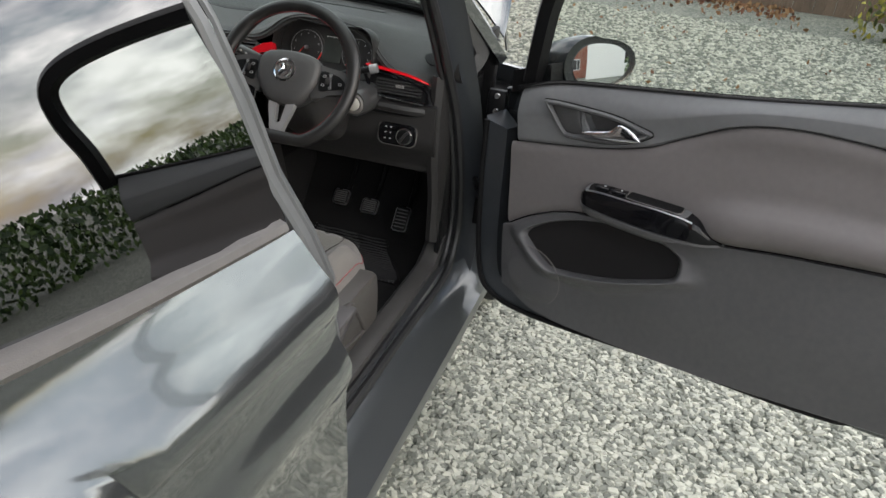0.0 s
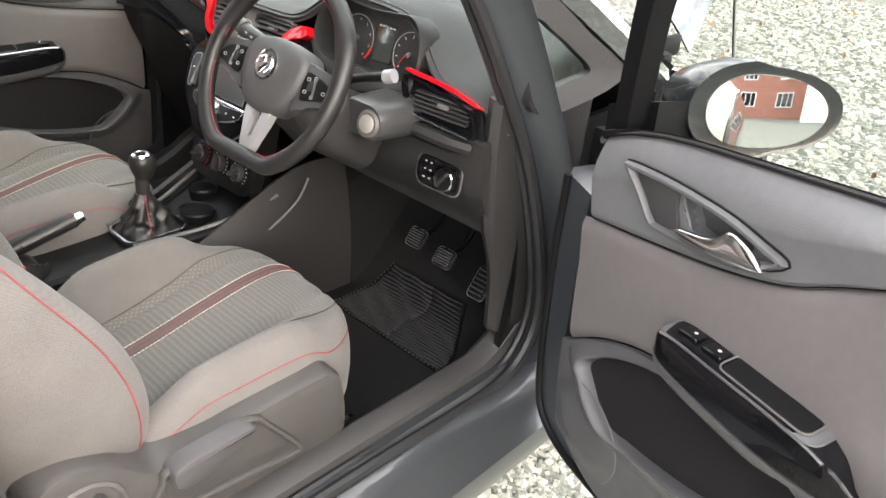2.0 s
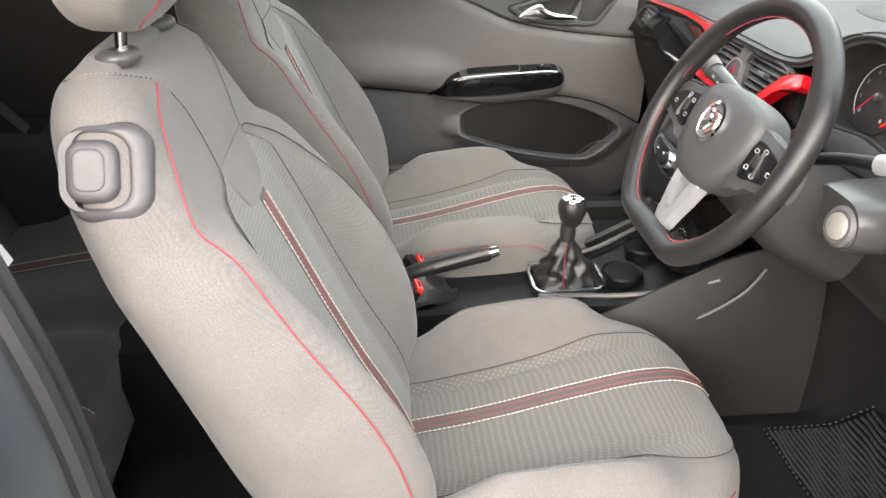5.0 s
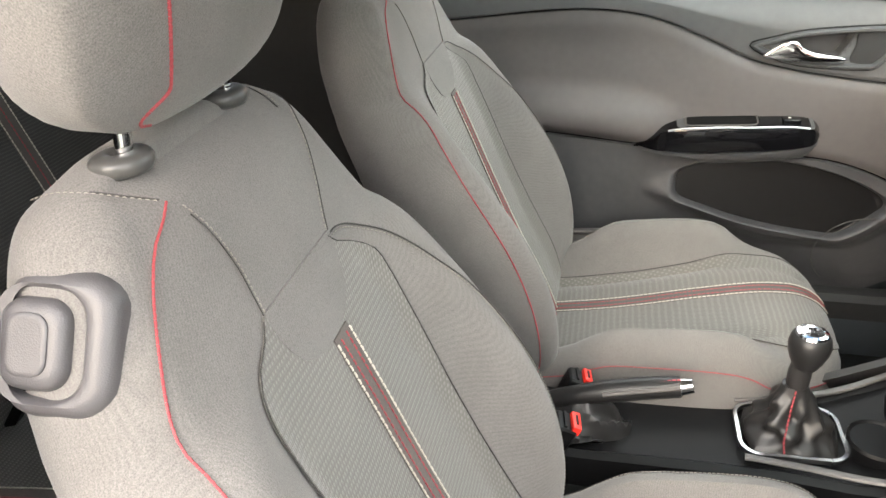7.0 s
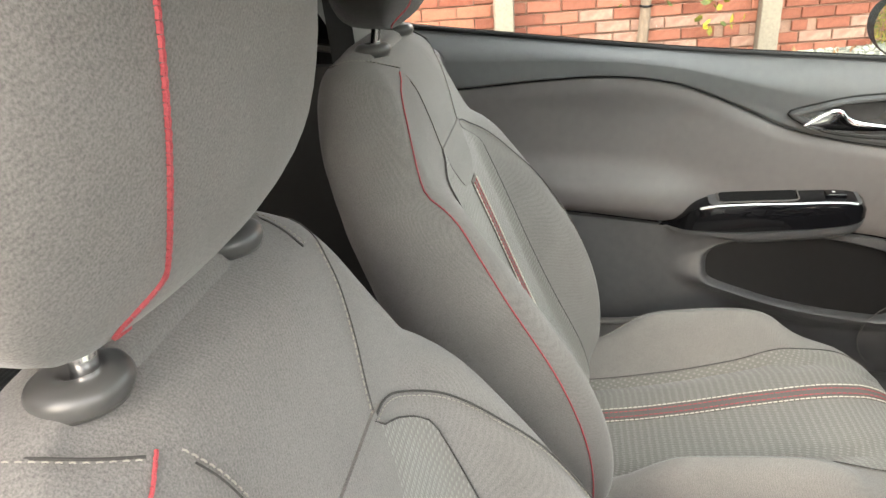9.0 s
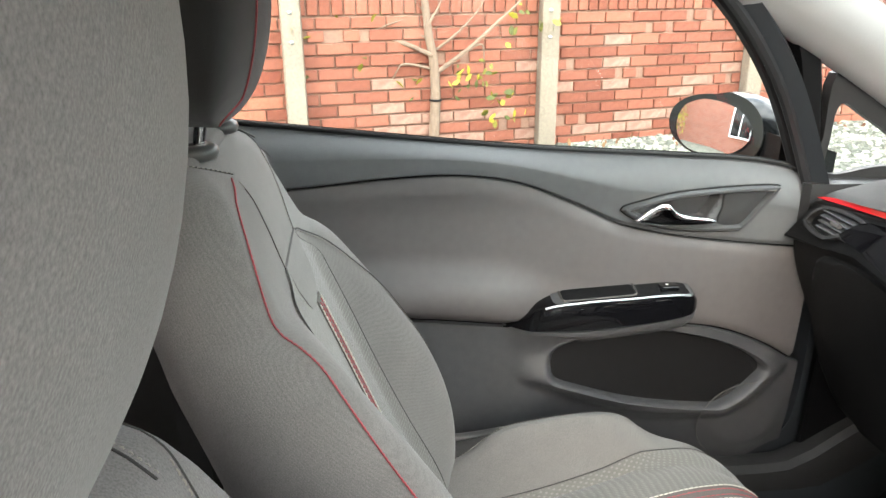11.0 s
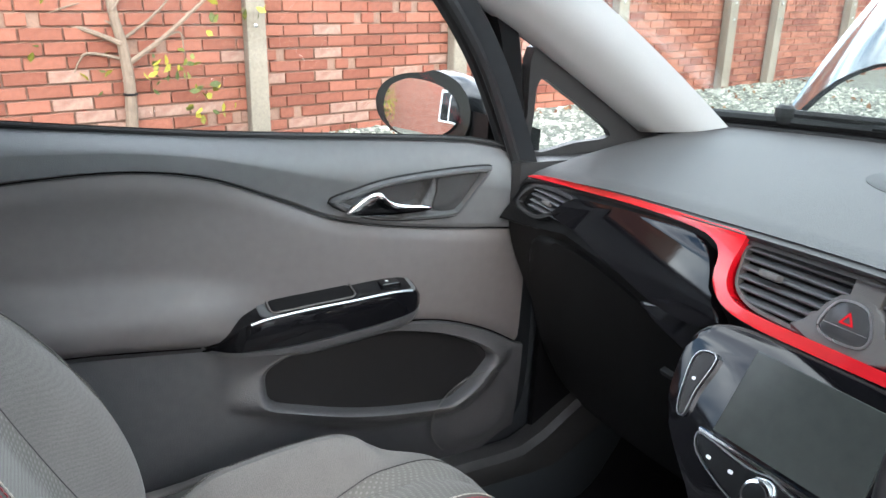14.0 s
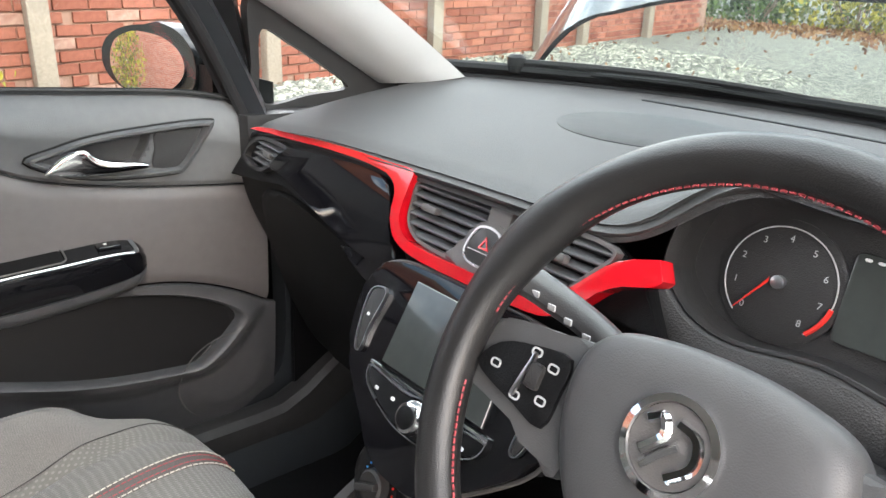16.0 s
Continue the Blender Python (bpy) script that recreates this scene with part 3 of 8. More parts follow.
def make_tree():
    rng = random.Random(8)
    root = Vector((-4.36, 0.07, 0.3))
    tree = thing("espalier_tree", "thin bare fruit tree with a few yellowing leaves by the wall", "tree", m=Matrix.Translation(root))

    def at(y, z, out=0.0):
        return Vector((out, y - 0.07, z - 0.3))
    bm = tube(spline([at(0.06, 0.28), at(0.09, 0.73), at(0.08, 0.98), at(0.05, 1.16), at(0.03, 1.35), at(-0.02, 1.7)], 5), 0.034, 10, taper=lambda f: 1.1 - 0.5 * f)
    part("trunk", bm, BARK, tree)
    limbs = [
        [(0.09, 0.9), (0.3, 1.05), (0.5, 1.22), (0.66, 1.36), (0.8, 1.55)],
        [(0.07, 1.02), (-0.12, 1.1), (-0.35, 1.15), (-0.6, 1.12), (-0.84, 1.03)],
        [(0.05, 1.12), (-0.15, 1.22), (-0.32, 1.3), (-0.6, 1.42)],
        [(0.08, 0.93), (-0.1, 0.97), (-0.16, 0.93), (-0.22, 0.8)],
        [(0.04, 1.2), (0.12, 1.32), (0.2, 1.5)],
        [(0.1, 1.05), (0.25, 1.16), (0.38, 1.3), (0.45, 1.45)],
        [(-0.35, 1.15), (-0.25, 1.2), (-0.12, 1.24)],
        [(0.3, 1.05), (0.4, 1.08), (0.42, 0.98)],
        [(0.02, 1.3), (-0.1, 1.42), (-0.25, 1.6)],
    ]
    for i, pts in enumerate(limbs):
        path = spline([at(y, z, 0.03 * math.sin(i * 2.1 + k)) for k, (y, z) in enumerate(pts)], 5)
        part("limb", tube(path, 0.014 if i < 2 else 0.009, 7, taper=lambda f: 1.15 - 0.8 * f), BARK, tree)
    crown = bmesh.new()
    for y, z, n, s in ((-0.68, 1.2, 4, 0.06), (-0.7, 1.03, 5, 0.05), (0.24, 0.88, 12, 0.06), (0.45, 0.8, 14, 0.08), (0.52, 0.66, 12, 0.06), (0.42, 0.95, 6, 0.05), (0.87, 1.22, 5, 0.06), (-0.05, 0.86, 5, 0.04), (0.6, 1.2, 3, 0.06), (-0.3, 1.25, 4, 0.06), (-0.75, 1.3, 8, 0.09), (0.75, 1.32, 5, 0.08), (-0.4, 1.0, 2, 0.05)):
        leaf_quads(crown, at(y, z, 0.05), rng, 0.06, n, s)
    part("leaves", crown, LEAF, tree, "yellow and green leaves", smooth=0)
    part("tie", tube([(0.036 * math.cos(a), 0.02 + 0.036 * math.sin(a), 0.43) for a in [k * math.tau / 12 for k in range(12)]], 0.008, 6, closed=True), BLACK, tree, "black rubber tree tie")


def shrub(name, label, at, size, leaves, mat, seed, leaf=0.08):
    rng = random.Random(seed)
    ob = thing(name, label, "shrub", m=Matrix.Translation(at))
    stems = bmesh.new()
    bm = bmesh.new()
    for _ in range(12):
        a, r = rng.uniform(0, math.tau), rng.uniform(0.2, 0.9)
        tip = Vector((size[0] * r * math.cos(a), size[1] * r * math.sin(a), size[2] * rng.uniform(0.5, 1.0)))
        tube([Vector((0.1 * tip.x, 0.1 * tip.y, -0.05)), tip * 0.5 + Vector((0, 0, 0.1)), tip], 0.015, 5, bm=stems, taper=lambda f: 1.2 - f)
    for _ in range(leaves):
        a, r, h = rng.uniform(0, math.tau), rng.random() ** 0.5, rng.random()
        k = r * math.sqrt(max(0.05, 1 - (h - 0.35) ** 2 / 0.5)) * (0.8 + 0.25 * math.sin(3 * a + 5 * h + seed))
        leaf_quads(bm, (size[0] * k * math.cos(a), size[1] * k * math.sin(a), size[2] * h), rng, leaf)
    part("stem", stems, BARK, ob)
    part("leaves", bm, mat, ob, smooth=0)


def make_far():
    # bank of shrubs at the head of the drive
    k = 0
    for x, y, w, h in ((-9.5, 15.2, 1.5, 1.3), (-7.4, 14.8, 1.4, 1.5), (-5.2, 14.3, 1.5, 1.2), (-3.0, 13.9, 1.3, 1.5), (-1.2, 13.6, 1.2, 1.3), (4.6, 10.2, 1.1, 1.7), (5.2, 8.6, 0.9, 1.5), (5.7, 7.0, 0.9, 1.4)):
        k += 1
        shrub("shrub", "leafy green garden shrub at the edge of the gravel drive", (x, y, ground_z(x, y)), (w, 0.9, h), 1500, LEAF_DARK if k % 3 else LEAF, k, 0.11)
    rng = random.Random(21)
    bm = bmesh.new()
    for _ in range(2600):
        x = rng.uniform(-10, 3.2)
        y = 13.0 - 0.1 * (x + 3) + rng.gauss(0, 0.75) - 0.2
        leaf_quads(bm, (x, y, ground_z(x, y) + 0.03), rng, 0.1)
    for _ in range(260):
        x, y = rng.uniform(-7, 4), rng.uniform(3.5, 12.5)
        leaf_quads(bm, (x, y, ground_z(x, y) + 0.02), rng, 0.06)
    for _ in range(120):
        y = rng.uniform(-1, 8)
        x = wall_x(y) + abs(rng.gauss(0.1, 0.25))
        leaf_quads(bm, (x, y, ground_z(x, y) + 0.025), rng, 0.05)
    tagged(link("fallen_leaves", bm, LEAF_FALLEN, smooth=0), "dry brown fallen leaves scattered over the gravel", "leaves", kind="stuff")
    fence = thing("board_fence", "old brown boarded fence above the drive's edge", "fence", m=Matrix.Translation((0, 12.4, 0)))
    for i in range(26):
        part("board", box((0.16, 0.03, 1.7), at=(1.3 + 0.165 * i, 0.012 * (i % 2), 0.85), bevel=0.004, seg=1), FENCE, fence)
    hedge_rng = random.Random(2)
    wood = bmesh.new()
    for _ in range(7000):
        x = hedge_rng.uniform(-26, 14)
        leaf_quads(wood, (x, 18.5 + hedge_rng.uniform(-0.8, 0.8), 3.4 * hedge_rng.random() ** 0.8), hedge_rng, 0.3)
    tagged(link("far_hedge", wood, LEAF_DARK, smooth=0), "tall dark green hedge beyond the drive", "hedge", kind="stuff")


def house(name, label, at, turn, size, wall_mat, windows):
    w, d, h = size
    ob = thing(name, label, "house", m=pose(*at, 0, 0, turn))
    part("wall", box((w, d, h), at=(0, 0, h / 2), bevel=0.01, seg=1), wall_mat, ob)
    roof = bmesh.new()
    prof = [(-d / 2 - 0.3, h - 0.1), (0, h + d * 0.42), (d / 2 + 0.3, h - 0.1), (d / 2 + 0.3, h - 0.2), (0, h + d * 0.42 - 0.14), (-d / 2 - 0.3, h - 0.2)]
    loft([[(x, y, z) for y, z in prof] for x in (-w / 2 - 0.2, w / 2 + 0.2)], bm=roof)
    part("roof", roof, ROOF, ob)
    part("chimney", box((0.6, 0.9, 1.4), at=(w * 0.36, 0, h + d * 0.42 + 0.2), bevel=0.02), BRICK_WORN, ob)
    for x, z, ww, hh in windows:
        frame_ob = part("window", ring_plate(rounded(ww, hh, 0.01, 1), rounded(ww - 0.14, hh - 0.14, 0.01, 1), 0.06, axes((x, -d / 2 - 0.02, z), (1, 0, 0), (0, -1, 0))), WHITE, ob, "white window frame")
        part("pane", box((ww - 0.14, 0.02, hh - 0.14), at=(x, -d / 2 - 0.012, z)), GLOSS, frame_ob)
        for bar in (-0.17, 0.17):
            part("glazing_bar", box((0.05, 0.03, hh - 0.14), at=(x + bar * ww, -d / 2 - 0.035, z)), WHITE, frame_ob)


def make_houses():
    house("brick_house", "red brick house with a white casement window", (-5.2, -13.5, 0), 172, (9, 7, 5.2), HOUSE_BRICK, ((-2.3, 1.65, 1.6, 1.3), (-2.6, 4.0, 1.5, 1.1), (1.4, 4.0, 1.5, 1.1)))
    house("white_house", "white rendered house with a dark slate roof", (24, 3, 0), 270, (12, 8, 5.0), RENDER, ((-3.5, 1.6, 1.4, 1.3), (0.5, 1.6, 1.4, 1.3), (-3.5, 4.0, 1.3, 1.1), (0.5, 4.0, 1.3, 1.1), (3.6, 4.0, 1.3, 1.1)))
    house("brick_house", "red brick house with a slate roof across the drive", (27, -7.5, 0), 262, (9, 7, 4.8), HOUSE_BRICK, ((-1.6, 1.5, 1.4, 1.2), (1.6, 1.5, 1.4, 1.2), (-1.6, 3.6, 1.2, 1.0), (1.6, 3.6, 1.2, 1.0)))
    shrub("shrub", "leafy green shrub before the brick house", (-6.6, -8.6, ground_z(-6.6, -8.6)), (1.3, 0.9, 2.0), 1200, LEAF, 31, 0.12)
    rng = random.Random(14)
    bm = bmesh.new()
    for _ in range(5000):
        leaf_quads(bm, (13 + rng.uniform(-1, 1), rng.uniform(1.5, 17), 1.4 * rng.random() ** 0.8), rng, 0.16)
    tagged(link("road_hedge", bm, LEAF_DARK, smooth=0), "clipped green hedge between the drive and the road", "hedge", kind="stuff")


make_ground()
make_houses()
make_far()
make_tree()
make_posts()


# ---- the car's shell ----
body = thing("hatchback_car", "dark grey metallic three-door hatchback body with raised bonnet", "car", m=CAR)


def side_x(z):
    """Half width of the outer skin at a height."""
    return SIDE(z)


SIDE = table([(0.18, 0.80), (0.30, 0.855), (0.45, 0.872), (0.62, 0.878), (0.74, 0.882), (0.80, 0.890), (0.838, 0.897), (0.852, 0.896), (0.90, 0.883), (0.95, 0.884), (0.982, 0.889), (0.996, 0.886), (1.05, 0.853), (1.10, 0.824), (1.2, 0.806), (1.3, 0.784), (1.4, 0.752), (1.5, 0.69)])
BELT_Z = table([(-2.3, 1.275), (-1.9, 1.205), (-1.3, 1.120), (-1.1, 1.096), (-0.83, 1.074), (-0.3, 1.060), (0.3, 1.03), (0.7, 0.995), (1.3, 0.94), (1.85, 0.80)])
END_X = table([(-2.4, 0.60), (-2.25, 0.78), (-1.9, 0.93), (-1.4, 0.985), (-0.8, 1.0), (0.5, 1.0), (1.0, 0.985), (1.5, 0.92), (1.75, 0.80), (1.95, 0.55)])


QUARTER_EDGE = table([(0.30, -0.655), (0.43, -0.67), (0.60, -0.695), (0.785, -0.738), (0.957, -0.795), (1.04, -0.82), (1.10, -0.835)])


def arch_low(y):
    low = 0.24
    for yc in (1.12, -1.56):
        if abs(y - yc) < 0.345:
            low = max(low, 0.30 + math.sqrt(0.345**2 - (y - yc) ** 2))
    return low


def side_skin(s, y0, y1, n, top=None):
    def f(u, v):
        y = lerp(y0, y1, u)
        z = lerp(arch_low(y), (top or BELT_Z)(y), v)
        return (s * side_x(z) * END_X(y), y, z)
    return shell(f, n, 22, 0.012 * s)


for s in (1, -1):
    # rear quarter: its front edge leans back towards the top
    def rear(u, v, s=s):
        front = QUARTER_EDGE(lerp(0.3, 1.1, v))
        y = lerp(front, -2.38, u)
        z = lerp(arch_low(y) if u > 0.02 else 0.3, BELT_Z(y), v)
        high, low = BELT_Z(y) - 0.115, BELT_Z(y) - 0.26
        x = side_x(z) + 0.007 * max(0.0, 1 - (z - high) / 0.06 if z > high else 1 - (high - z) / 0.025)
        x += 0.006 * max(0.0, 1 - (z - low) / 0.07 if z > low else 1 - (low - z) / 0.03)
        return (s * x * END_X(y), y, z)
    part("quarter_panel", shell(rear, 46, 110, 0.012 * s), PAINT, body)
    part("front_wing", side_skin(s, 0.56, 1.92, 30, table([(0.4, 0.99), (0.9, 0.985), (1.3, 0.93), (1.92, 0.76)])), PAINT, body)
    # rear side window: glass, surround, moulding
    glass = [(-0.862, 1.100), (-0.925, 1.25), (-1.000, 1.40), (-1.5, 1.405), (-1.85, 1.37), (-2.0, 1.29), (-1.75, 1.215), (-1.3, 1.150), (-1.06, 1.118)]
    inner = [(y, z) for y, z in smooth2(glass, 4)]
    outer = shrunk(inner, -0.035)
    g = bmesh.new()
    g.faces.new([g.verts.new((s * (side_x(z) + 0.004) * END_X(y), y, z)) for y, z in outer])
    r = bmesh.ops.extrude_face_region(g, geom=g.faces[:])
    bmesh.ops.translate(g, vec=(-s * 0.004, 0, 0), verts=[v for v in r["geom"] if isinstance(v, bmesh.types.BMVert)])
    part("side_window", g, TINT, body, "dark tinted rear side glass")
    sb = bmesh.new()
    loft([[(s * (side_x(z) + d) * END_X(y), y, z) for y, z in o] for o, d in ((outer, -0.025), (outer, -0.006), (inner, -0.008), (inner, -0.025))], around=True, bm=sb)
    part("window_surround", sb, BLACK, body, "black window surround")
    mould = spline([(s * (side_x(BELT_Z(y) + 0.012) + 0.004) * END_X(y), y, BELT_Z(y) + 0.012) for y in (-0.85, -1.2, -1.5, -1.9, -2.2)], 6)
    part("belt_moulding", tube(mould, 0.016, 8, flat=0.75), PLASTIC_GREY, body, "grey-brown rubber belt moulding")
    # pillar between door and rear window
    pil = []
    for z, y in ((0.45, -0.625), (0.60, -0.648), (0.785, -0.690), (0.90, -0.722), (0.98, -0.748), (1.06, -0.772), (1.15, -0.808), (1.25, -0.846), (1.35, -0.884), (1.44, -0.918), (1.5, -0.955)):
        x = side_x(z) + 0.004 - 0.018 * ease((1.06 - z) / 0.08)
        pil.append([(s * (x - 0.03), y + 0.004, z), (s * (x - 0.004), y, z), (s * x, y - 0.006, z), (s * (x + 0.002), y - 0.016, z), (s * (x - 0.002), y - 0.019, z), (s * (x - 0.002), y - 0.023, z), (s * (x + 0.002), y - 0.026, z), (s * (x + 0.002), y - 0.040, z), (s * (x - 0.002), y - 0.046, z), (s * (x - 0.05), y - 0.046, z)])
    part("b_pillar", loft(pil), PILLAR_PAINT, body, "dark satin centre pillar")
    # sill
    sill = []
    for i in range(25):
        y = lerp(-0.74, 0.70, i / 24)
        lift = 0.10 * ease((y - 0.42) / 0.25) + 0.10 * ease((-y - 0.55) / 0.18)
        inx = 0.01 * ease((y - 0.3) / 0.3)
        prof = [(0.60, 0.27), (0.66, 0.385 + lift), (0.715 - inx, 0.415 + lift), (0.745 - inx, 0.418 + lift), (0.752, 0.40 + lift * 0.9), (0.79, 0.392 + lift * 0.8), (0.815, 0.375 + lift * 0.6), (0.842, 0.345 + lift * 0.3), (0.868, 0.325), (0.872, 0.29), (0.845, 0.215), (0.78, 0.18), (0.62, 0.19)]
        sill.append([(s * x, y, z) for x, z in prof])
    part("sill", loft(sill), PAINT_SILL_DIM, body, "painted metal door sill")
    trim = []
    for i in range(25):
        y = lerp(-0.70, 0.60, i / 24)
        lift = 0.12 * ease((y - 0.36) / 0.25) + 0.10 * ease((-y - 0.55) / 0.18)
        prof = [(0.655, 0.34), (0.662, 0.425 + lift), (0.675, 0.438 + lift), (0.705, 0.44 + lift), (0.722, 0.432 + lift), (0.726, 0.40 + lift), (0.66, 0.33)]
        trim.append([(s * x, y, z) for x, z in prof])
    part("sill_trim", loft(trim), SILL_SKIN, body, "black plastic sill cover")
    # door opening: rubber seal on a painted flange
    opening = [(0.34, 0.395), (0.0, 0.405), (-0.35, 0.412), (-0.57, 0.44), (-0.645, 0.56), (-0.665, 0.75), (-0.69, 0.95), (-0.75, 1.14), (-0.825, 1.30), (-0.87, 1.44), (-0.78, 1.495), (-0.4, 1.50), (-0.08, 1.475), (0.08, 1.385), (0.22, 1.235), (0.33, 1.045), (0.40, 0.90), (0.47, 0.70), (0.505, 0.54), (0.46, 0.43)]

    def in_x(z):
        return lerp(0.757, 0.665, ease((z - 0.7) / 0.85))
    seal = spline([(s * in_x(z), y, z) for y, z in opening], 6, True)
    part("door_seal", tube(seal, 0.0125, 8, closed=True), SEAL_RUBBER, body, "black rubber door seal")
    part("inner_seal", tube([p + Vector((-s * 0.024, 0, 0.004)) for p in seal], 0.010, 8, closed=True), SEAL_RUBBER, body, "thin black rubber lip")
    cy, cz = -0.2, 0.9

    def grown(d, dx):
        out = []
        for y, z in opening:
            w = Vector((y - cy, (z - cz) * 1.1)).normalized()
            out.append((s * (in_x(z) + dx), y + w.x * d, z + w.y * d))
        return spline(out, 6, True)
    flange = loft([grown(-0.004, -0.012), grown(0.02, 0.0), grown(0.05, 0.028), grown(0.058, 0.06), grown(0.066, 0.02), grown(0.03, -0.05)], around=True)
    part("door_frame", flange, PAINT_IN_DIM, body, "painted door opening flange")
    # upper front pillar, painted outside
    ap = []
    for f in [i / 10 for i in range(11)]:
        y, z = lerp(0.86, -0.12, f), lerp(1.03, 1.515, f) + 0.03 * math.sin(f * math.pi)
        x = lerp(0.765, 0.625, f)
        ap.append([(s * (x - 0.055), y + 0.03, z + 0.012), (s * (x - 0.01), y + 0.012, z + 0.018), (s * (x + 0.012), y - 0.02, z), (s * (x + 0.0), y - 0.05, z - 0.022), (s * (x - 0.03), y - 0.04, z - 0.03), (s * (x - 0.06), y, z - 0.012)])
    part("a_pillar", loft(ap), PAINT, body)
    # pale inner pillar trim
    at = []
    for f in [i / 14 for i in range(15)]:
        lo = Vector((lerp(0.700, 0.63, f), lerp(0.635, -0.16, f), lerp(1.085, 1.475, f) + 0.022 * math.sin(f * math.pi)))
        hi = Vector((lerp(0.632, 0.585, f), lerp(0.80, 0.03, f), lerp(1.10, 1.50, f) + 0.03 * math.sin(f * math.pi)))
        ring = []
        for k in range(7):
            g = k / 6
            p = lo.lerp(hi, g)
            ring.append((s * (p.x - 0.026 * math.sin(g * math.pi)), p.y - 0.012 * math.sin(g * math.pi), p.z))
        ring += [(s * (hi.x + 0.012), hi.y, hi.z), (s * (lo.x + 0.02), lo.y, lo.z)]
        at.append(ring)
    part("pillar_trim", loft(at), PILLAR, body, "pale grey inner pillar trim")
    # front quarter light with its dark frame
    tri = [(0.386, 1.055), (0.372, 1.125), (0.374, 1.190), (0.435, 1.162), (0.50, 1.125), (0.566, 1.078), (0.48, 1.067)]
    big = [(0.366, 1.03), (0.354, 1.13), (0.346, 1.245), (0.42, 1.225), (0.55, 1.15), (0.70, 1.06), (0.52, 1.02)]
    a, b = smooth2(tri, 4), smooth2(big, 4)
    fr = bmesh.new()
    loft([[(s * (x0 - (z - 1.06) * 0.16), y, z) for y, z in o] for o, x0 in ((b, 0.742), (b, 0.716), (a, 0.720), (a, 0.736))], around=True, bm=fr)
    part("quarter_frame", fr, PLASTIC, body, "black quarter light surround", smooth=50)
    qg = bmesh.new()
    qg.faces.new([qg.verts.new((s * (0.729 - (z - 1.06) * 0.16), y, z)) for y, z in a])
    part("quarter_light", qg, CLEAR, body, "small triangular quarter glass").visible_shadow = False
    # wheels
    for yc in (1.12, -1.56):
        tyre = part("wheel", turned([(0.17, -0.09), (0.27, -0.095), (0.305, -0.07), (0.31, 0), (0.305, 0.07), (0.27, 0.095), (0.17, 0.09)], 32, axes((s * 0.76, yc, 0.305), (0, 1, 0), (s, 0, 0))), RUBBER, body, "black tyre on a silver wheel")
        part("rim", turned([(0.185, 0.03), (0.185, 0.092), (0.175, 0.08), (0.07, 0.06), (0.05, 0.075), (0.01, 0.075)], 24, axes((s * 0.76, yc, 0.305), (0, 1, 0), (s, 0, 0))), SATIN, tyre)


def roof_point(u, v):
    x, y = lerp(-1, 1, u), lerp(-0.10, -2.25, v)
    half = 0.655 - 0.05 * v
    z = 1.585 - 0.055 * abs(x) ** 2.2 - 0.06 * ease((v - 0.6) / 0.4) - 0.03 * ease((0.12 - v) / 0.12)
    return (x * half, y, z)


part("roof", shell(roof_point, 20, 20, -0.012), PAINT, body)
part("headlining", shell(lambda u, v: (roof_point(u, v)[0] * 0.97, roof_point(u, v)[1], roof_point(u, v)[2] - 0.03 - 0.03 * abs(2 * u - 1) ** 3), 20, 20, -0.008), LINER, body, "pale cloth headlining")
for s in (1, -1):
    rail = spline([(s * 0.655, y, z) for y, z in ((-0.08, 1.50), (-0.4, 1.535), (-0.9, 1.535), (-1.5, 1.52), (-2.2, 1.45))], 6)
    part("roof_rail", tube(rail, 0.03, 10), PAINT, body)
    cp = [[(s * x, y, z) for x, y, z in q] for q in (
        [(0.80, -1.95, 1.22), (0.78, -2.36, 1.28), (0.70, -2.36, 1.28), (0.72, -1.95, 1.22)],
        [(0.73, -1.98, 1.38), (0.68, -2.32, 1.38), (0.60, -2.3, 1.38), (0.66, -1.98, 1.38)],
        [(0.64, -1.98, 1.52), (0.58, -2.25, 1.49), (0.52, -2.22, 1.48), (0.58, -1.98, 1.50)])]
    part("c_pillar", loft(cp), PAINT, body)
    rt = [[(s * x, y, z) for x, y, z in q] for q in (
        [(0.70, -0.72, 1.05), (0.69, -0.80, 1.05), (0.655, -0.80, 1.05), (0.665, -0.72, 1.05)],
        [(0.68, -0.79, 1.22), (0.675, -0.90, 1.22), (0.64, -0.90, 1.22), (0.645, -0.80, 1.22)],
        [(0.64, -0.87, 1.42), (0.635, -1.0, 1.42), (0.60, -1.0, 1.42), (0.605, -0.88, 1.42)],
        [(0.60, -0.90, 1.52), (0.595, -1.04, 1.52), (0.56, -1.04, 1.52), (0.57, -0.90, 1.52)])]
    part("pillar_cover", loft(rt), PILLAR, body, "pale grey centre pillar trim")
    # rear side trim
    part("side_trim", shell(lambda u, v, s=s: (s * (0.70 - 0.03 * math.sin(v * math.pi) - 0.04 * v * v), lerp(-0.772, -2.2, u), lerp(0.34, 1.10, v)), 10, 10, -0.02 * s), PLASTIC, body, "dark grey plastic rear side trim")
    part("wheel_housing", box((0.2, 0.75, 0.5), at=(s * 0.6, -1.55, 0.5), bevel=0.08, seg=3), PLASTIC, body)
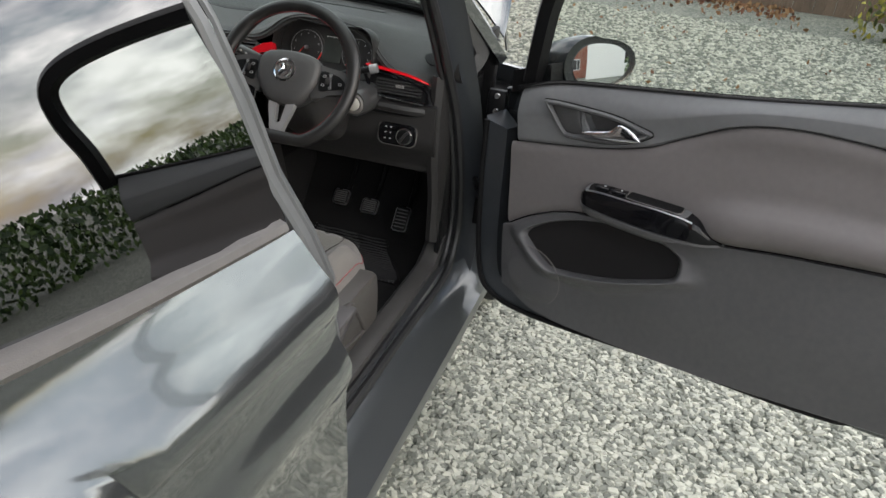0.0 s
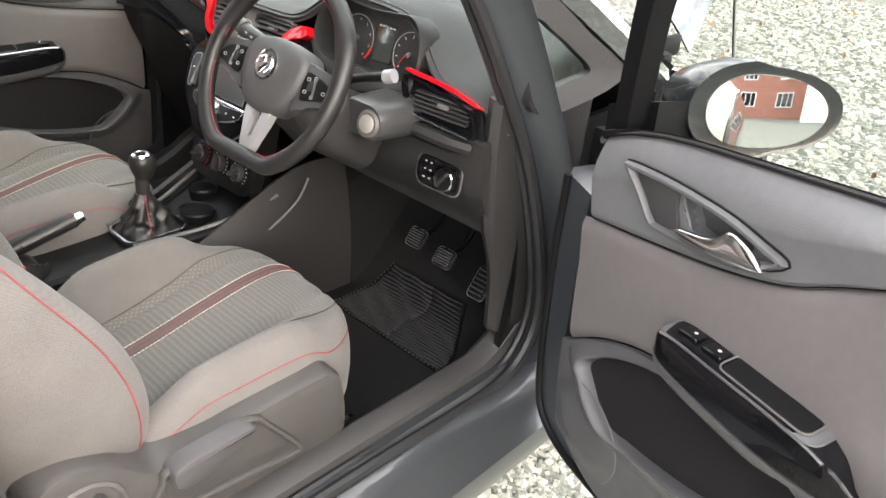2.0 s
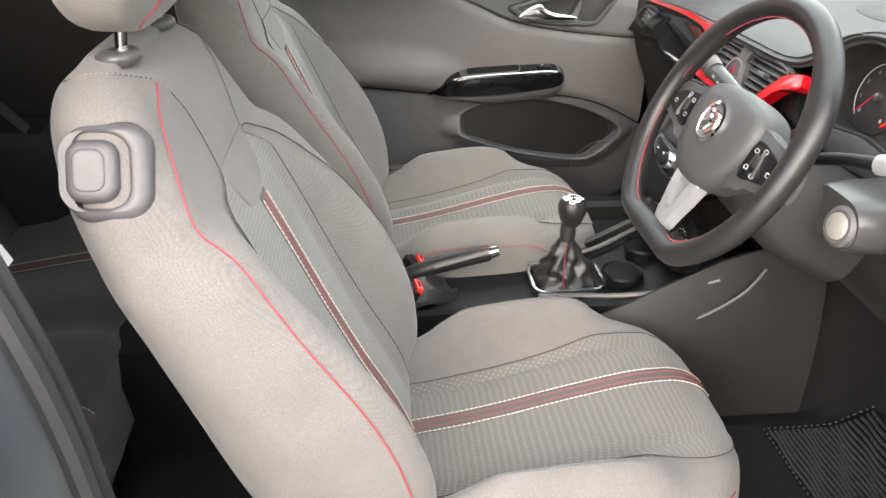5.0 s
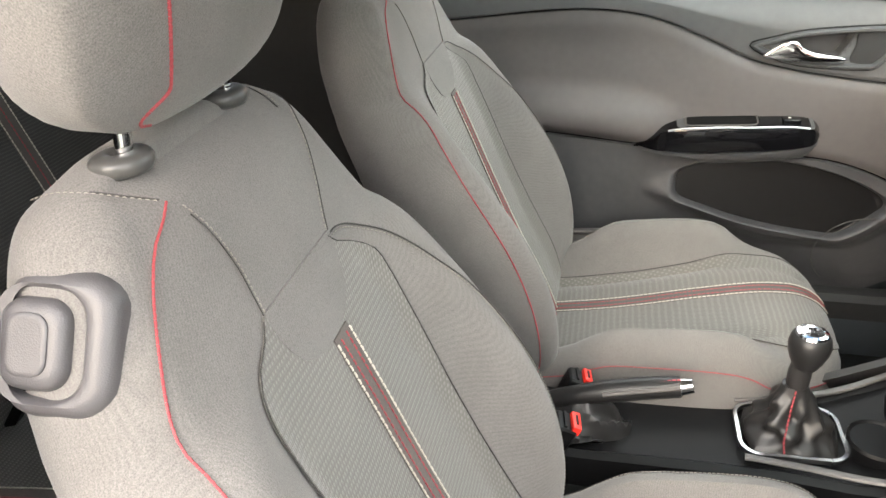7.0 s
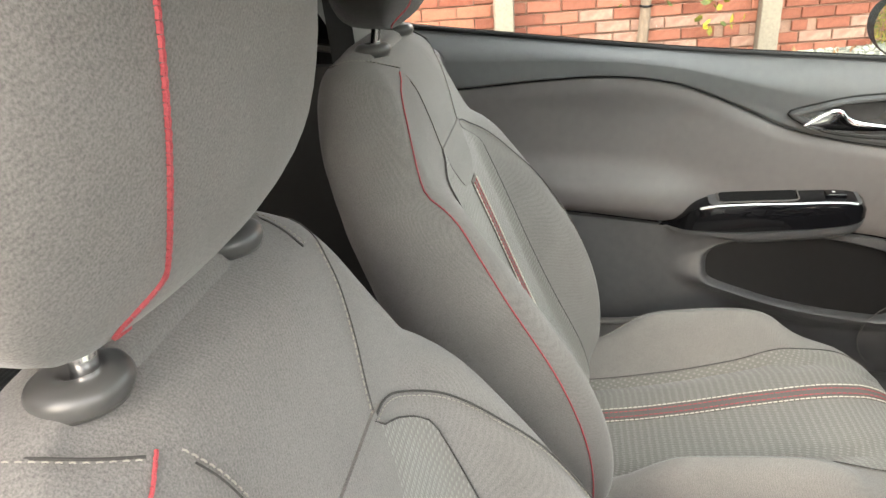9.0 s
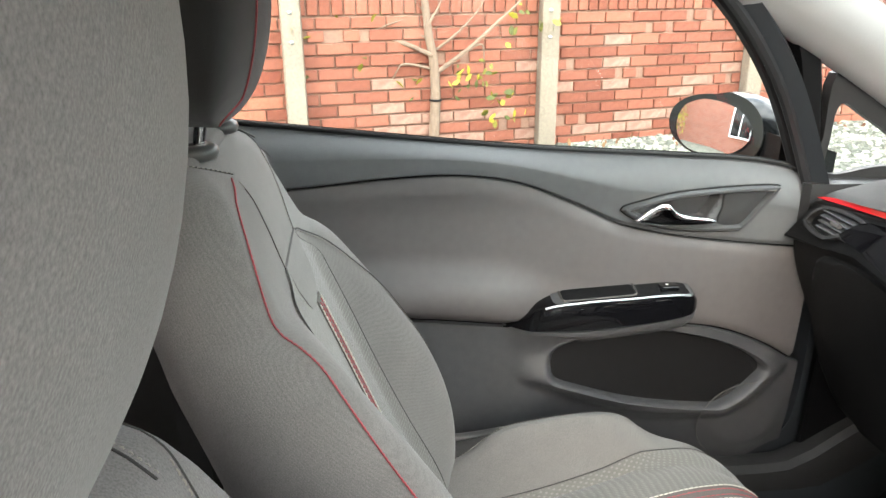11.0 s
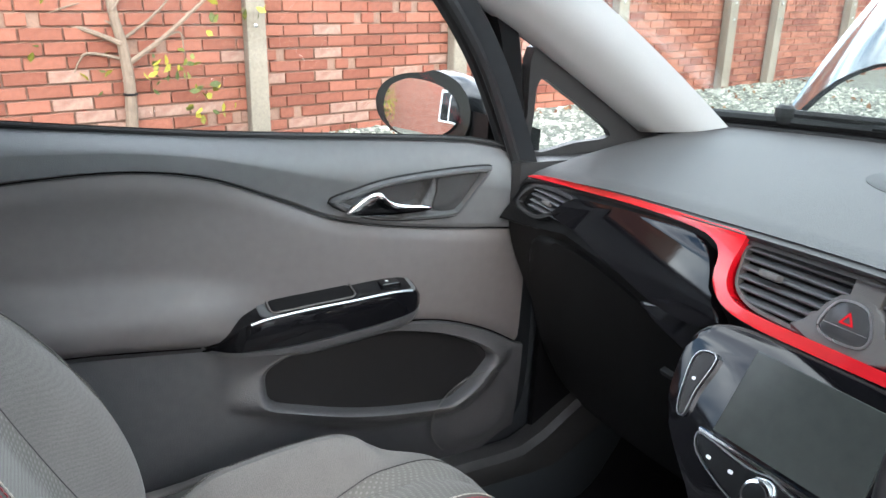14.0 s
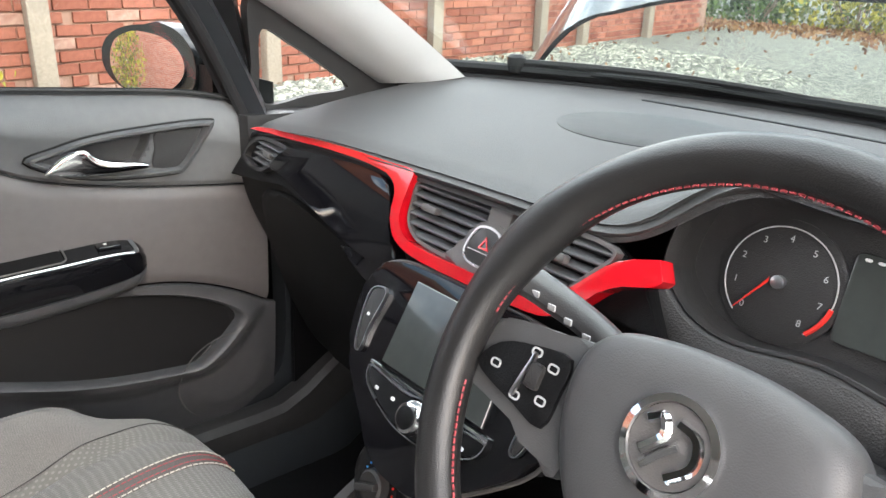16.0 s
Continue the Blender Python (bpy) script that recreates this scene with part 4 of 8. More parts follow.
# tail
part("tailgate", shell(lambda u, v: (lerp(-1, 1, u) * lerp(0.78, 0.66, v), -2.40 + 0.12 * v - 0.06 * (1 - (2 * u - 1) ** 2), lerp(0.35, 1.22, v)), 14, 10, 0.02), PAINT, body)
tail = part("rear_window", shell(lambda u, v: (lerp(-1, 1, u) * lerp(0.66, 0.55, v), lerp(-2.30, -2.20, v) - 0.04 * (1 - (2 * u - 1) ** 2), lerp(1.22, 1.47, v)), 14, 6, 0.004), TINT, body, "dark tinted rear glass")
part("parcel_shelf", box((1.16, 0.55, 0.025), at=(0, -1.90, 0.98), bevel=0.008), BLACK, body, "black parcel shelf")
# floor, tunnel and bulkhead
part("floor_pan", box((1.44, 2.9, 0.05), at=(0, -0.75, 0.255), bevel=0.01), CARPET, body)
carpet = shell(lambda u, v: (lerp(-0.67, 0.67, u), lerp(-0.86, 0.86, v), 0.315 + 0.34 * ease((lerp(-0.86, 0.86, v) - 0.48) / 0.42) + 0.012 * math.sin(9 * u) * math.sin(7 * v)), 24, 30, 0.02)
part("carpet", carpet, CARPET, body, "black moulded floor carpet")
tunnel = []
for y in [lerp(-1.2, 0.8, i / 16) for i in range(17)]:
    h = 0.52 + 0.10 * ease((y - 0.2) / 0.4)
    tunnel.append([(-0.15, y, 0.29), (-0.13, y, h - 0.05), (-0.09, y, h), (0.09, y, h), (0.13, y, h - 0.05), (0.15, y, 0.29)])
part("tunnel", loft(tunnel), CARPET, body)
part("bulkhead", box((1.46, 0.05, 0.75), at=(0, 0.92, 0.70), bevel=0.02), BLACK, body)
for s in (1, -1):
    part("kick_panel", shell(lambda u, v, s=s: (s * (0.705 - 0.03 * u), lerp(0.43, 0.9, u), lerp(0.33, 0.96, v)), 6, 6, -0.015 * s), BLACK, body, "black footwell side panel")


# windscreen, cowl, wipers, bonnet
def screen_point(u, v):
    x = lerp(-1, 1, u)
    bow = 1 - x * x
    lo = Vector((x * 0.70, 0.80 + 0.30 * bow, 1.105))
    hi = Vector((x * 0.60, -0.13 + 0.10 * bow, 1.535 + 0.03 * bow))
    return lo.lerp(hi, v) + Vector((0, 0, 0.035 * math.sin(v * math.pi)))


pane = part("windscreen", shell(screen_point, 20, 12, 0.004), CLEAR, body, "clear laminated windscreen")
pane.visible_shadow = False
black_edge = [Vector(screen_point(i / 30, 0.0)) + Vector((0, 0.0, 0.012)) for i in range(31)]
part("screen_seal", tube(black_edge, 0.016, 8, flat=0.8), RUBBER, body, "black windscreen seal")
part("screen_seal", tube([p + Vector((0, -0.004, -0.026)) for p in black_edge], 0.018, 8), RUBBER, body, "black windscreen seal")


def cowl_point(u, v):
    x = lerp(-1, 1, u)
    bow = 1 - x * x
    return (x * 0.74, 0.80 + 0.30 * bow + lerp(0.0, 0.13, v), 1.095 - 0.05 * v)


part("cowl", shell(cowl_point, 20, 4, 0.02), BLACK, body, "black plastic scuttle panel")
for x0, x1, lift in ((-0.58, -0.02, 0.0), (0.14, 0.66, 0.004)):
    pts = []
    for i in range(13):
        f = i / 12
        x = lerp(x0, x1, f)
        p = Vector(screen_point((x / 0.70 + 1) / 2, 0.012 + lift + 0.012 * math.sin(f * math.pi)))
        pts.append(p + Vector((0, 0.012, 0.022 - 0.010 * f)))
    arm = part("wiper", tube(pts, 0.007, 6, taper=lambda f: 1.25 - 0.5 * f), BLACK, body, "black wiper arm")
    part("blade", tube([p + Vector((0, -0.004, -0.014)) for p in pts[3:]], 0.005, 6), RUBBER, arm)
    part("hub", turned([(0.02, 0), (0.02, 0.03), (0.012, 0.036)], 12, Matrix.Translation(pts[0] - Vector((0, 0, 0.02)))), BLACK, arm)

HINGE_Y, HINGE_Z, OPEN = 0.985, 1.10, 58.0


def bonnet_point(u, v):
    """u across, v from the hinges to the nose; laid flat, then raised about the hinges."""
    x = lerp(-1, 1, u)
    bow = 1 - abs(x) ** 3.2
    y0 = 0.21 * bow
    y = lerp(y0, 0.90 + 0.06 * bow, v)
    half = lerp(0.715, 0.60, v**1.5)
    z = 0.035 * (1 - abs(x) ** 2.2) - 0.075 * ease((abs(x) - 0.66) / 0.34) ** 2 + 0.012 * ease((abs(x) - 0.62) / 0.1) * ease((0.97 - abs(x)) / 0.08) - 0.16 * v**2.2
    a = radians(OPEN)
    return (x * half, HINGE_Y + y * math.cos(a) - z * math.sin(a), HINGE_Z + y * math.sin(a) + z * math.cos(a))


bonnet = part("bonnet", shell(bonnet_point, 40, 24, 0.012), PAINT, body, "raised dark grey bonnet")
part("bonnet_lining", shell(lambda u, v: Vector(bonnet_point(lerp(0.08, 0.92, u), lerp(0.08, 0.9, v))) + Vector((0, 0.03, -0.02)), 14, 10, 0.01), BLACK, bonnet)
part("prop", tube([(0.60, 1.70, 0.90), (0.52, 1.42, 1.62)], 0.006, 6), SATIN, body, "steel bonnet prop")
for s in (1, -1):
    part("hinge", box((0.02, 0.12, 0.05), at=(s * 0.69, 0.97, 1.075), bevel=0.008), BLACK, body)
part("engine_bay", box((1.30, 0.86, 0.40), at=(0, 1.42, 0.55), bevel=0.03), BLACK, body, "dark engine bay")
part("engine_cover", box((0.52, 0.34, 0.10), at=(0.05, 1.36, 0.80), bevel=0.03, seg=3), PLASTIC, body, "black plastic engine cover")
part("battery", box((0.24, 0.18, 0.14), at=(-0.42, 1.42, 0.81), bevel=0.012), BLACK, body)
part("front_bumper", shell(lambda u, v: (lerp(-0.80, 0.80, u), 1.72 + 0.20 * (1 - abs(2 * u - 1) ** 2.6) - 0.10 * v * v, lerp(0.22, 0.84, v)), 20, 8, -0.02), PAINT, body)


# ---- doors ----
PLASTIC_LOW = material("grained_plastic", (0.074, 0.073, 0.076), rough=0.36, spec=0.55, fine=0.3, bump=0.3, fine_scale=600, vary=0.15)
BEZEL = material("bezel_plastic", (0.05, 0.05, 0.051), rough=0.3, fine=0.2, bump=0.08, fine_scale=700, vary=0.1)
BEZEL_SKIN = material("bezel_skin", (0.092, 0.093, 0.095), rough=0.4, fine=0.2, bump=0.1, fine_scale=700, vary=0.1)
# trim plastic inside the pocket, with the recess's shade put into the colour
BIN_SHADE = material("shaded_pocket_plastic", (0.013, 0.0125, 0.013), rough=0.30, spec=0.3, fine=0.2, bump=0.1, fine_scale=700, vary=0.1)
MIRROR_CASE = material("mirror_case", (0.016, 0.018, 0.019), rough=0.25, coat=0.3, vary=0.1)
GRILLE = material("tweeter_cover", (0.042, 0.042, 0.043), rough=0.6, fine=0.5, bump=0.5, fine_scale=900, vary=0.1)
DOOR_TOP = table([(-0.80, 1.165), (-0.63, 1.148), (-0.24, 1.112), (0.1, 1.092), (0.27, 1.080), (0.36, 1.055)])
DOOR_LINE = table([(-0.80, 1.025), (-0.60, 1.046), (-0.45, 1.062), (-0.33, 1.066), (-0.22, 1.05), (-0.10, 1.002), (-0.02, 0.966), (0.08, 0.943), (0.20, 0.927), (0.38, 0.913)])
DOOR_MID = table([(-0.80, 0.815), (-0.38, 0.786), (-0.23, 0.77), (-0.08, 0.76), (0.10, 0.757), (0.20, 0.745), (0.30, 0.71), (0.38, 0.665)])
DOOR_LOW = table([(-0.80, 0.44), (-0.3, 0.405), (0.1, 0.40), (0.28, 0.415), (0.38, 0.47)])
POCKET = smooth2([(-0.155, 0.672), (-0.145, 0.712), (-0.08, 0.740), (0.02, 0.752), (0.11, 0.744), (0.20, 0.723), (0.28, 0.690), (0.322, 0.658), (0.30, 0.628), (0.25, 0.590), (0.205, 0.572), (0.10, 0.582), (0.0, 0.602), (-0.09, 0.630), (-0.145, 0.650)], 3)


def inside(outline, p, q):
    """Signed distance from an outline, positive within it."""
    best, odd, n = 1e9, False, len(outline)
    for i in range(n):
        (ax, ay), (bx, by) = outline[i], outline[(i + 1) % n]
        dx, dy = bx - ax, by - ay
        t = max(0.0, min(1.0, ((p - ax) * dx + (q - ay) * dy) / (dx * dx + dy * dy + 1e-12)))
        best = min(best, (p - ax - t * dx) ** 2 + (q - ay - t * dy) ** 2)
        if (ay > q) != (by > q) and p < (bx - ax) * (q - ay) / (by - ay) + ax:
            odd = not odd
    return math.sqrt(best) * (1 if odd else -1)


def door_x(y, z):
    """Half width at which the inner trim lies."""
    return 0.716 - 0.018 * ease((z - 0.98) / 0.1) + 0.012 * ease((0.62 - z) / 0.2) - 0.03 * ease((y - 0.15) / 0.25) * ease((z - 0.8) / 0.25)


HANDLE_HOLE = smooth2([(0.036, 0.990), (0.050, 1.003), (0.075, 1.015), (0.11, 1.023), (0.15, 1.028), (0.166, 1.027), (0.163, 1.005), (0.153, 0.985), (0.14, 0.972), (0.09, 0.969), (0.05, 0.973)], 4)


def make_door(name, s, label, m):
    door = thing(name, label, "car door", kind="structure", m=m)
    n = 44

    def strip(lo, hi, bulge, y0=-0.78, y1=0.355, nv=16, thick=0.016, n=44):
        def f(u, v):
            y = lerp(y0, y1, u)
            z = lerp(lo(y), hi(y), v)
            return (s * (door_x(y, z) - bulge(y, z, v)), y, z)
        return shell(f, n, nv, -thick * s)

    upper = part("upper_trim", strip(DOOR_LINE, DOOR_TOP, lambda y, z, v: -0.035 * ease((inside(HANDLE_HOLE, y, z) + 0.002) / 0.006) * (1 if -0.02 < y < 0.22 else 0) + 0.005 * ease(v / 0.05) - 0.045 * max(0.0, (v - 0.5) / 0.5) ** 1.4, nv=44, n=180), DOOR_SKIN, door, "dark grey soft-touch top trim")
    part("padded_insert", strip(DOOR_MID, lambda y: DOOR_LINE(y) - 0.004, lambda y, z, v: 0.012 * math.sin(v * math.pi) ** 0.22 + 0.036 * ease((0.44 - v) / 0.22) * ease((v + 0.02) / 0.12) * ease((-0.10 - y) / 0.18), y1=0.375), PAD, door, "smooth grey-brown padded insert")

    # lower trim: one skin running out from the pocket's mouth, and the pocket itself
    edge_line = [(y, DOOR_LOW(y)) for y in [lerp(-0.78, 0.39, i / 40) for i in range(41)]] + [(y, DOOR_MID(y) - 0.003) for y in [lerp(0.39, -0.78, i / 60) for i in range(61)]]
    cy, cz = 0.09, 0.662

    def reach(outline, a):
        """How far the outline lies from the pocket's middle, at an angle."""
        ca, sa, best = math.cos(a), math.sin(a), 0.0
        for i in range(len(outline)):
            (ay, az), (by, bz) = outline[i], outline[(i + 1) % len(outline)]
            ay, az, by, bz = ay - cy, az - cz, by - cy, bz - cz
            p, q = ay * sa - az * ca, by * sa - bz * ca
            if p * q <= 0 and p != q:
                f = p / (p - q)
                best = max(best, lerp(ay, by, f) * ca + lerp(az, bz, f) * sa)
        return best
    corners = [math.atan2(z - cz, y - cy) for y, z in (edge_line[0], edge_line[40], edge_line[41], edge_line[-1])]
    angles = sorted([k * math.tau / 200 - math.pi for k in range(200)] + corners)
    reaches = [(a, reach(POCKET, a), reach(edge_line, a)) for a in angles]

    def low(y, z, d):
        out = 0.012 + 0.022 * ease((d + 0.05) / 0.05) * ease((0.715 - z) / 0.075)
        sp = math.hypot((y - 0.285) / 0.115, (z - 0.535) / 0.10)
        return out + 0.009 * ease((1.0 - sp) / 0.45)
    rings = []
    for i in range(46):
        f = 1 - (i / 45) ** 1.6
        ring = []
        for a, r0, r1 in reaches:
            r = lerp(r0, max(r0 + 0.002, r1), f)
            y, z = cy + r * math.cos(a), cz + r * math.sin(a)
            ring.append((s * (door_x(y, z) - low(y, z, r0 - r) + 0.012 * ease((f - 0.97) / 0.03)), y, z))
        rings.append(ring)
    def lip(a, r0):
        y, z = cy + r0 * math.cos(a), cz + r0 * math.sin(a)
        return low(y, z, 0.0) + 0.001
    for g, back in ((0.008, 0.0002), (0.026, 0.0015), (0.044, 0.0050), (0.062, 0.011), (0.074, 0.018), (0.080, 0.026)):
        rings.append([(s * (door_x(cy + r0 * (1 - g) * math.cos(a), cz + r0 * (1 - g) * math.sin(a)) - lip(a, r0) + back), cy + r0 * (1 - g) * math.cos(a), cz + r0 * (1 - g) * math.sin(a)) for a, r0, r1 in reaches])
    part("lower_trim", loft(rings, caps=False), PLASTIC_LOW, door, "black grained lower trim with a door pocket", smooth=50)
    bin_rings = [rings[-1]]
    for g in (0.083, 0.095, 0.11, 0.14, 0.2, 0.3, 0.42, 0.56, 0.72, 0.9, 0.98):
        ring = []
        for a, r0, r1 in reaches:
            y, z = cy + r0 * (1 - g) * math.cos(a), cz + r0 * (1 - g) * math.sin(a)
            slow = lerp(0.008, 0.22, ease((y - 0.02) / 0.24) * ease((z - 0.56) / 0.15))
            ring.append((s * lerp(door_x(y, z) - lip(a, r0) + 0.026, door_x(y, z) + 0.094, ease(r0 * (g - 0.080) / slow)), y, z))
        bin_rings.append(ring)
    # pocket lining, darkened by colour to stand for the shade within
    part("door_pocket", loft(bin_rings), BIN_SHADE, door, "deep door pocket, its shade put into near-black plastic", smooth=50)
    ring = [(0.285 + 0.108 * math.cos(a), 0.535 + 0.094 * math.sin(a)) for a in [k * math.tau / 40 for k in range(8, 26)]]
    part("speaker_stitch", tube([(s * (door_x(y, z) - 0.031), y, z) for y, z in ring], 0.0012, 5), PLASTIC_GREY, door)
    line = [(s * (door_x(y, DOOR_LINE(y)) - 0.003), y, DOOR_LINE(y) - 0.002) for y in [lerp(-0.77, 0.35, i / 50) for i in range(51)]]
    part("groove", tube(line, 0.0010, 6), PLASTIC, door, "dark groove below the top trim")

    def on(y, z, d):
        return (s * (door_x(y, z) - d), y, z)

    def slab(outline, d0, d1, mat, name, parent=door, label="", rnd=0.006):
        """A raised piece with rounded edge, on the trim: from depth d0 to d1 into the car."""
        a, b, c = outline, shrunk(outline, rnd * 0.4), shrunk(outline, rnd)
        rings = [[on(y, z, d0) for y, z in a], [on(y, z, d1 - rnd) for y, z in a], [on(y, z, d1 - rnd * 0.3) for y, z in b], [on(y, z, d1) for y, z in c]]
        return part(name, loft(rings), mat, parent, label)

    # pull handle with window switches
    ARM = table([(-0.238, 0.770, 0.766, 0.012), (-0.205, 0.793, 0.763, 0.036), (-0.175, 0.818, 0.764, 0.052), (-0.10, 0.829, 0.766, 0.062), (0.0, 0.834, 0.774, 0.064), (0.08, 0.838, 0.783, 0.062), (0.118, 0.834, 0.790, 0.054), (0.136, 0.822, 0.797, 0.036), (0.143, 0.811, 0.805, 0.014)])
    body_rings, base_rings = [], []
    for i in range(49):
        y = lerp(-0.238, 0.143, i / 48)
        zt, zb, d = ARM(y)
        h = zt - zb
        body_rings.append([on(y, zb, 0.0), on(y, zb + 0.10 * h, d * 0.86), on(y, zb + 0.16 * h, d * 0.98), on(y, zb + 0.5 * h, d), on(y, zb + 0.85 * h, d), on(y, zt - 0.001, d - 0.003), on(y, zt, d - 0.007), on(y, zt + 0.013, 0.0)])
        k = ease((y + 0.17) / 0.1) * ease((0.14 - y) / 0.03)
        base_rings.append([on(y, zb - 0.026 * k, 0.0), on(y, zb - 0.023 * k, d * 0.62), on(y, zb - 0.015 * k, d * 0.86), on(y, zb - 0.004 * k, d * 0.98), on(y, zb + 0.007, d * 1.0), on(y, zb + 0.008, 0.0)])
    pull = part("armrest", loft(body_rings), GLOSS, door, "gloss black pull handle")
    part("armrest_base", loft(base_rings), PLASTIC_LOW, pull, "dark grey armrest underside")

    def tray(y0, y1, d0, d1, lift, mat, name, label="", r=0.014):
        o = rounded(y1 - y0, d1 - d0, r, 5, (y0 + y1) / 2, (d0 + d1) / 2)
        return part(name, loft([[on(y, ARM(y)[0] + q + 0.013 * max(0.0, 1 - d / 0.052), d) for y, d in e] for e, q in ((o, lift - 0.006), (o, lift - 0.001), (shrunk(o, 0.001), lift))]), mat, pull, label)
    tray(-0.152, 0.124, 0.001, 0.053, 0.0015, BEZEL_SKIN, "switch_panel", "dark grey switch panel", 0.018)
    # no hollow here: the grip well's shade is a flat black plate
    tray(-0.132, 0.008, 0.008, 0.044, 0.0024, BLACK, "grip", "flat black plate for the shade of a grip well", 0.010)
    o = rounded(0.146, 0.042, 0.012, 5, -0.062, 0.026)
    part("grip_edge", tube([on(y, ARM(y)[0] + 0.0026 + 0.013 * (1 - d / 0.052), d) for y, d in o], 0.0018, 6, closed=True), PLASTIC_GREY, pull)
    rim_line = [on(y, ARM(y)[0] + 0.0015, 0.0575) for y in [lerp(-0.17, 0.11, i / 16) for i in range(17)]]
    part("trim_line", tube(rim_line, 0.0022, 6), SATIN, pull, "thin bright trim line")
    for k in range(2 if s > 0 else 1):
        ys = 0.078 - 0.046 * k
        p = on(ys, ARM(ys)[0] + 0.0065, 0.027)
        sw = part("window_switch", box((0.026, 0.036, 0.010), at=p, bevel=0.004, seg=3), GLOSS, pull, "black window switch")
        part("mark", box((0.004, 0.005, 0.0012), at=(p[0], p[1] - 0.004, p[2] + 0.0053)), WHITE, sw)
    # inner release handle in its bezel
    bez = smooth2([(-0.024, 0.994), (0.02, 1.012), (0.08, 1.027), (0.17, 1.036), (0.255, 1.042), (0.268, 1.034), (0.245, 0.99), (0.222, 0.958), (0.20, 0.950), (0.12, 0.951), (0.04, 0.963)], 4)
    hol = HANDLE_HOLE
    bezel = part("handle_bezel", loft([[on(y, z, d) for y, z in o] for o, d in ((bez, 0.0), (bez, 0.012), (shrunk(bez, 0.003), 0.018), (shrunk(bez, 0.0075), 0.019), (shrunk(bez, 0.0105), 0.015), (shrunk(bez, 0.012), 0.006), (shrunk(hol, -0.002), 0.004), (hol, 0.002), (shrunk(hol, 0.001), -0.02))], caps=False), BEZEL_SKIN, door, "dark handle surround")
    cup = bmesh.new()
    loft([[on(y, z, d) for y, z in o] for o, d in ((shrunk(hol, 0.002), -0.030), (shrunk(hol, 0.004), -0.022))], bm=cup)
    part("cup", cup, PLASTIC_LOW, bezel, "handle recess")
    part("bezel_gap", tube([on(y, z, 0.0065) for y, z in shrunk(bez, -0.001)], 0.0020, 6, closed=True), BLACK, bezel)
    slab(smooth2([(0.178, 1.028), (0.246, 1.033), (0.236, 0.995), (0.212, 0.962), (0.170, 0.965), (0.174, 0.995)], 3), 0.002, 0.0095, GRILLE, "tweeter_grille", bezel, "perforated tweeter cover", 0.002)
    BLADE = table([(0.0, 0.9790, 0.9745), (0.010, 0.9880, 0.9710), (0.022, 0.9975, 0.9690), (0.036, 1.0050, 0.9680), (0.050, 1.0090, 0.9672), (0.062, 1.0070, 0.9668), (0.070, 0.9990, 0.9665), (0.084, 0.9905, 0.9662), (0.11, 0.9845, 0.9660), (0.14, 0.9800, 0.9662), (0.152, 0.9775, 0.9670), (0.157, 0.9740, 0.9700)])
    bars = []
    for i in range(37):
        y = 0.157 * i / 36
        zt, zb = BLADE(y)
        out = 0.021 + 0.006 * math.sin(math.pi * min(1.0, y / 0.157))
        bars.append([on(y, (zt + zb) / 2 + (zt - zb) / 2 * math.cos(a), out + 0.0055 * math.sin(a)) for a in [k * math.tau / 18 for k in range(18)]])
    part("handle", loft(bars), CHROME, bezel, "chrome release lever", smooth=60)
    # outer skin
    def skin(u, v):
        y = lerp(0.545 - 0.02 * v, QUARTER_EDGE(lerp(0.34, 1.1, v)) + 0.01, u)
        z = lerp(0.34 + 0.06 * ease((y - 0.3) / 0.25), BELT_Z(y), v)
        return (s * (side_x(z)), y, z)
    part("outer_skin", shell(skin, 30, 30, 0.012 * s), PAINT, door, "dark grey painted door skin")
    # steel inner frame between skin and trim, with its seal
    inner = []
    for y0, z0 in ((0.52, 0.95), (0.53, 0.75), (0.52, 0.50), (0.47, 0.40), (0.3, 0.365), (-0.1, 0.37), (-0.5, 0.385), (-0.62, 0.42), (-0.68, 0.56), (-0.72, 0.8), (-0.80, 1.06)):
        inner.append((y0, z0))
    smooth_in = [(q.x, q.y) for q in spline([(y, z, 0) for y, z in inner], 5)]
    cy, cz = -0.1, 0.8
    rim_in = []
    for y, z in smooth_in:
        w = Vector((cy - y, cz - z)).normalized()
        rim_in.append([(s * (side_x(z) - 0.008), y, z), (s * 0.765, y + w.x * 0.008, z + w.y * 0.008), (s * 0.744, y + w.x * 0.03, z + w.y * 0.03), (s * 0.744, y + w.x * 0.10, z + w.y * 0.10), (s * 0.80, y + w.x * 0.10, z + w.y * 0.10)])
    part("inner_frame", loft(rim_in), PAINT_IN_DIM, door, "painted inner door edge")
    part("edge_seal", tube([Vector(r[2]) + Vector((-s * 0.004, 0, 0)) for r in rim_in], 0.008, 8), RUBBER, door, "black rubber seal")
    part("sash_top", shell(lambda u, v: (s * lerp(door_x(lerp(-0.8, 0.36, u), 1.1) + 0.030, side_x(BELT_Z(lerp(-0.8, 0.5, u))) - 0.004, v), lerp(-0.8, lerp(0.36, 0.5, v), u), lerp(DOOR_TOP(lerp(-0.8, 0.36, u)) - 0.004, BELT_Z(lerp(-0.8, 0.5, u)) + 0.004, v)), 20, 4, 0.01 * s), BLACK, door)
    # window frame and glass
    win = [(0.335, 1.06), (0.30, 1.18), (0.262, 1.285), (0.21, 1.335), (0.10, 1.395), (-0.06, 1.445), (-0.35, 1.478), (-0.65, 1.475), (-0.80, 1.44), (-0.825, 1.36), (-0.80, 1.25), (-0.79, 1.14)]
    path = [(q.x, q.y) for q in spline([(y, z, 0) for y, z in win], 5)]

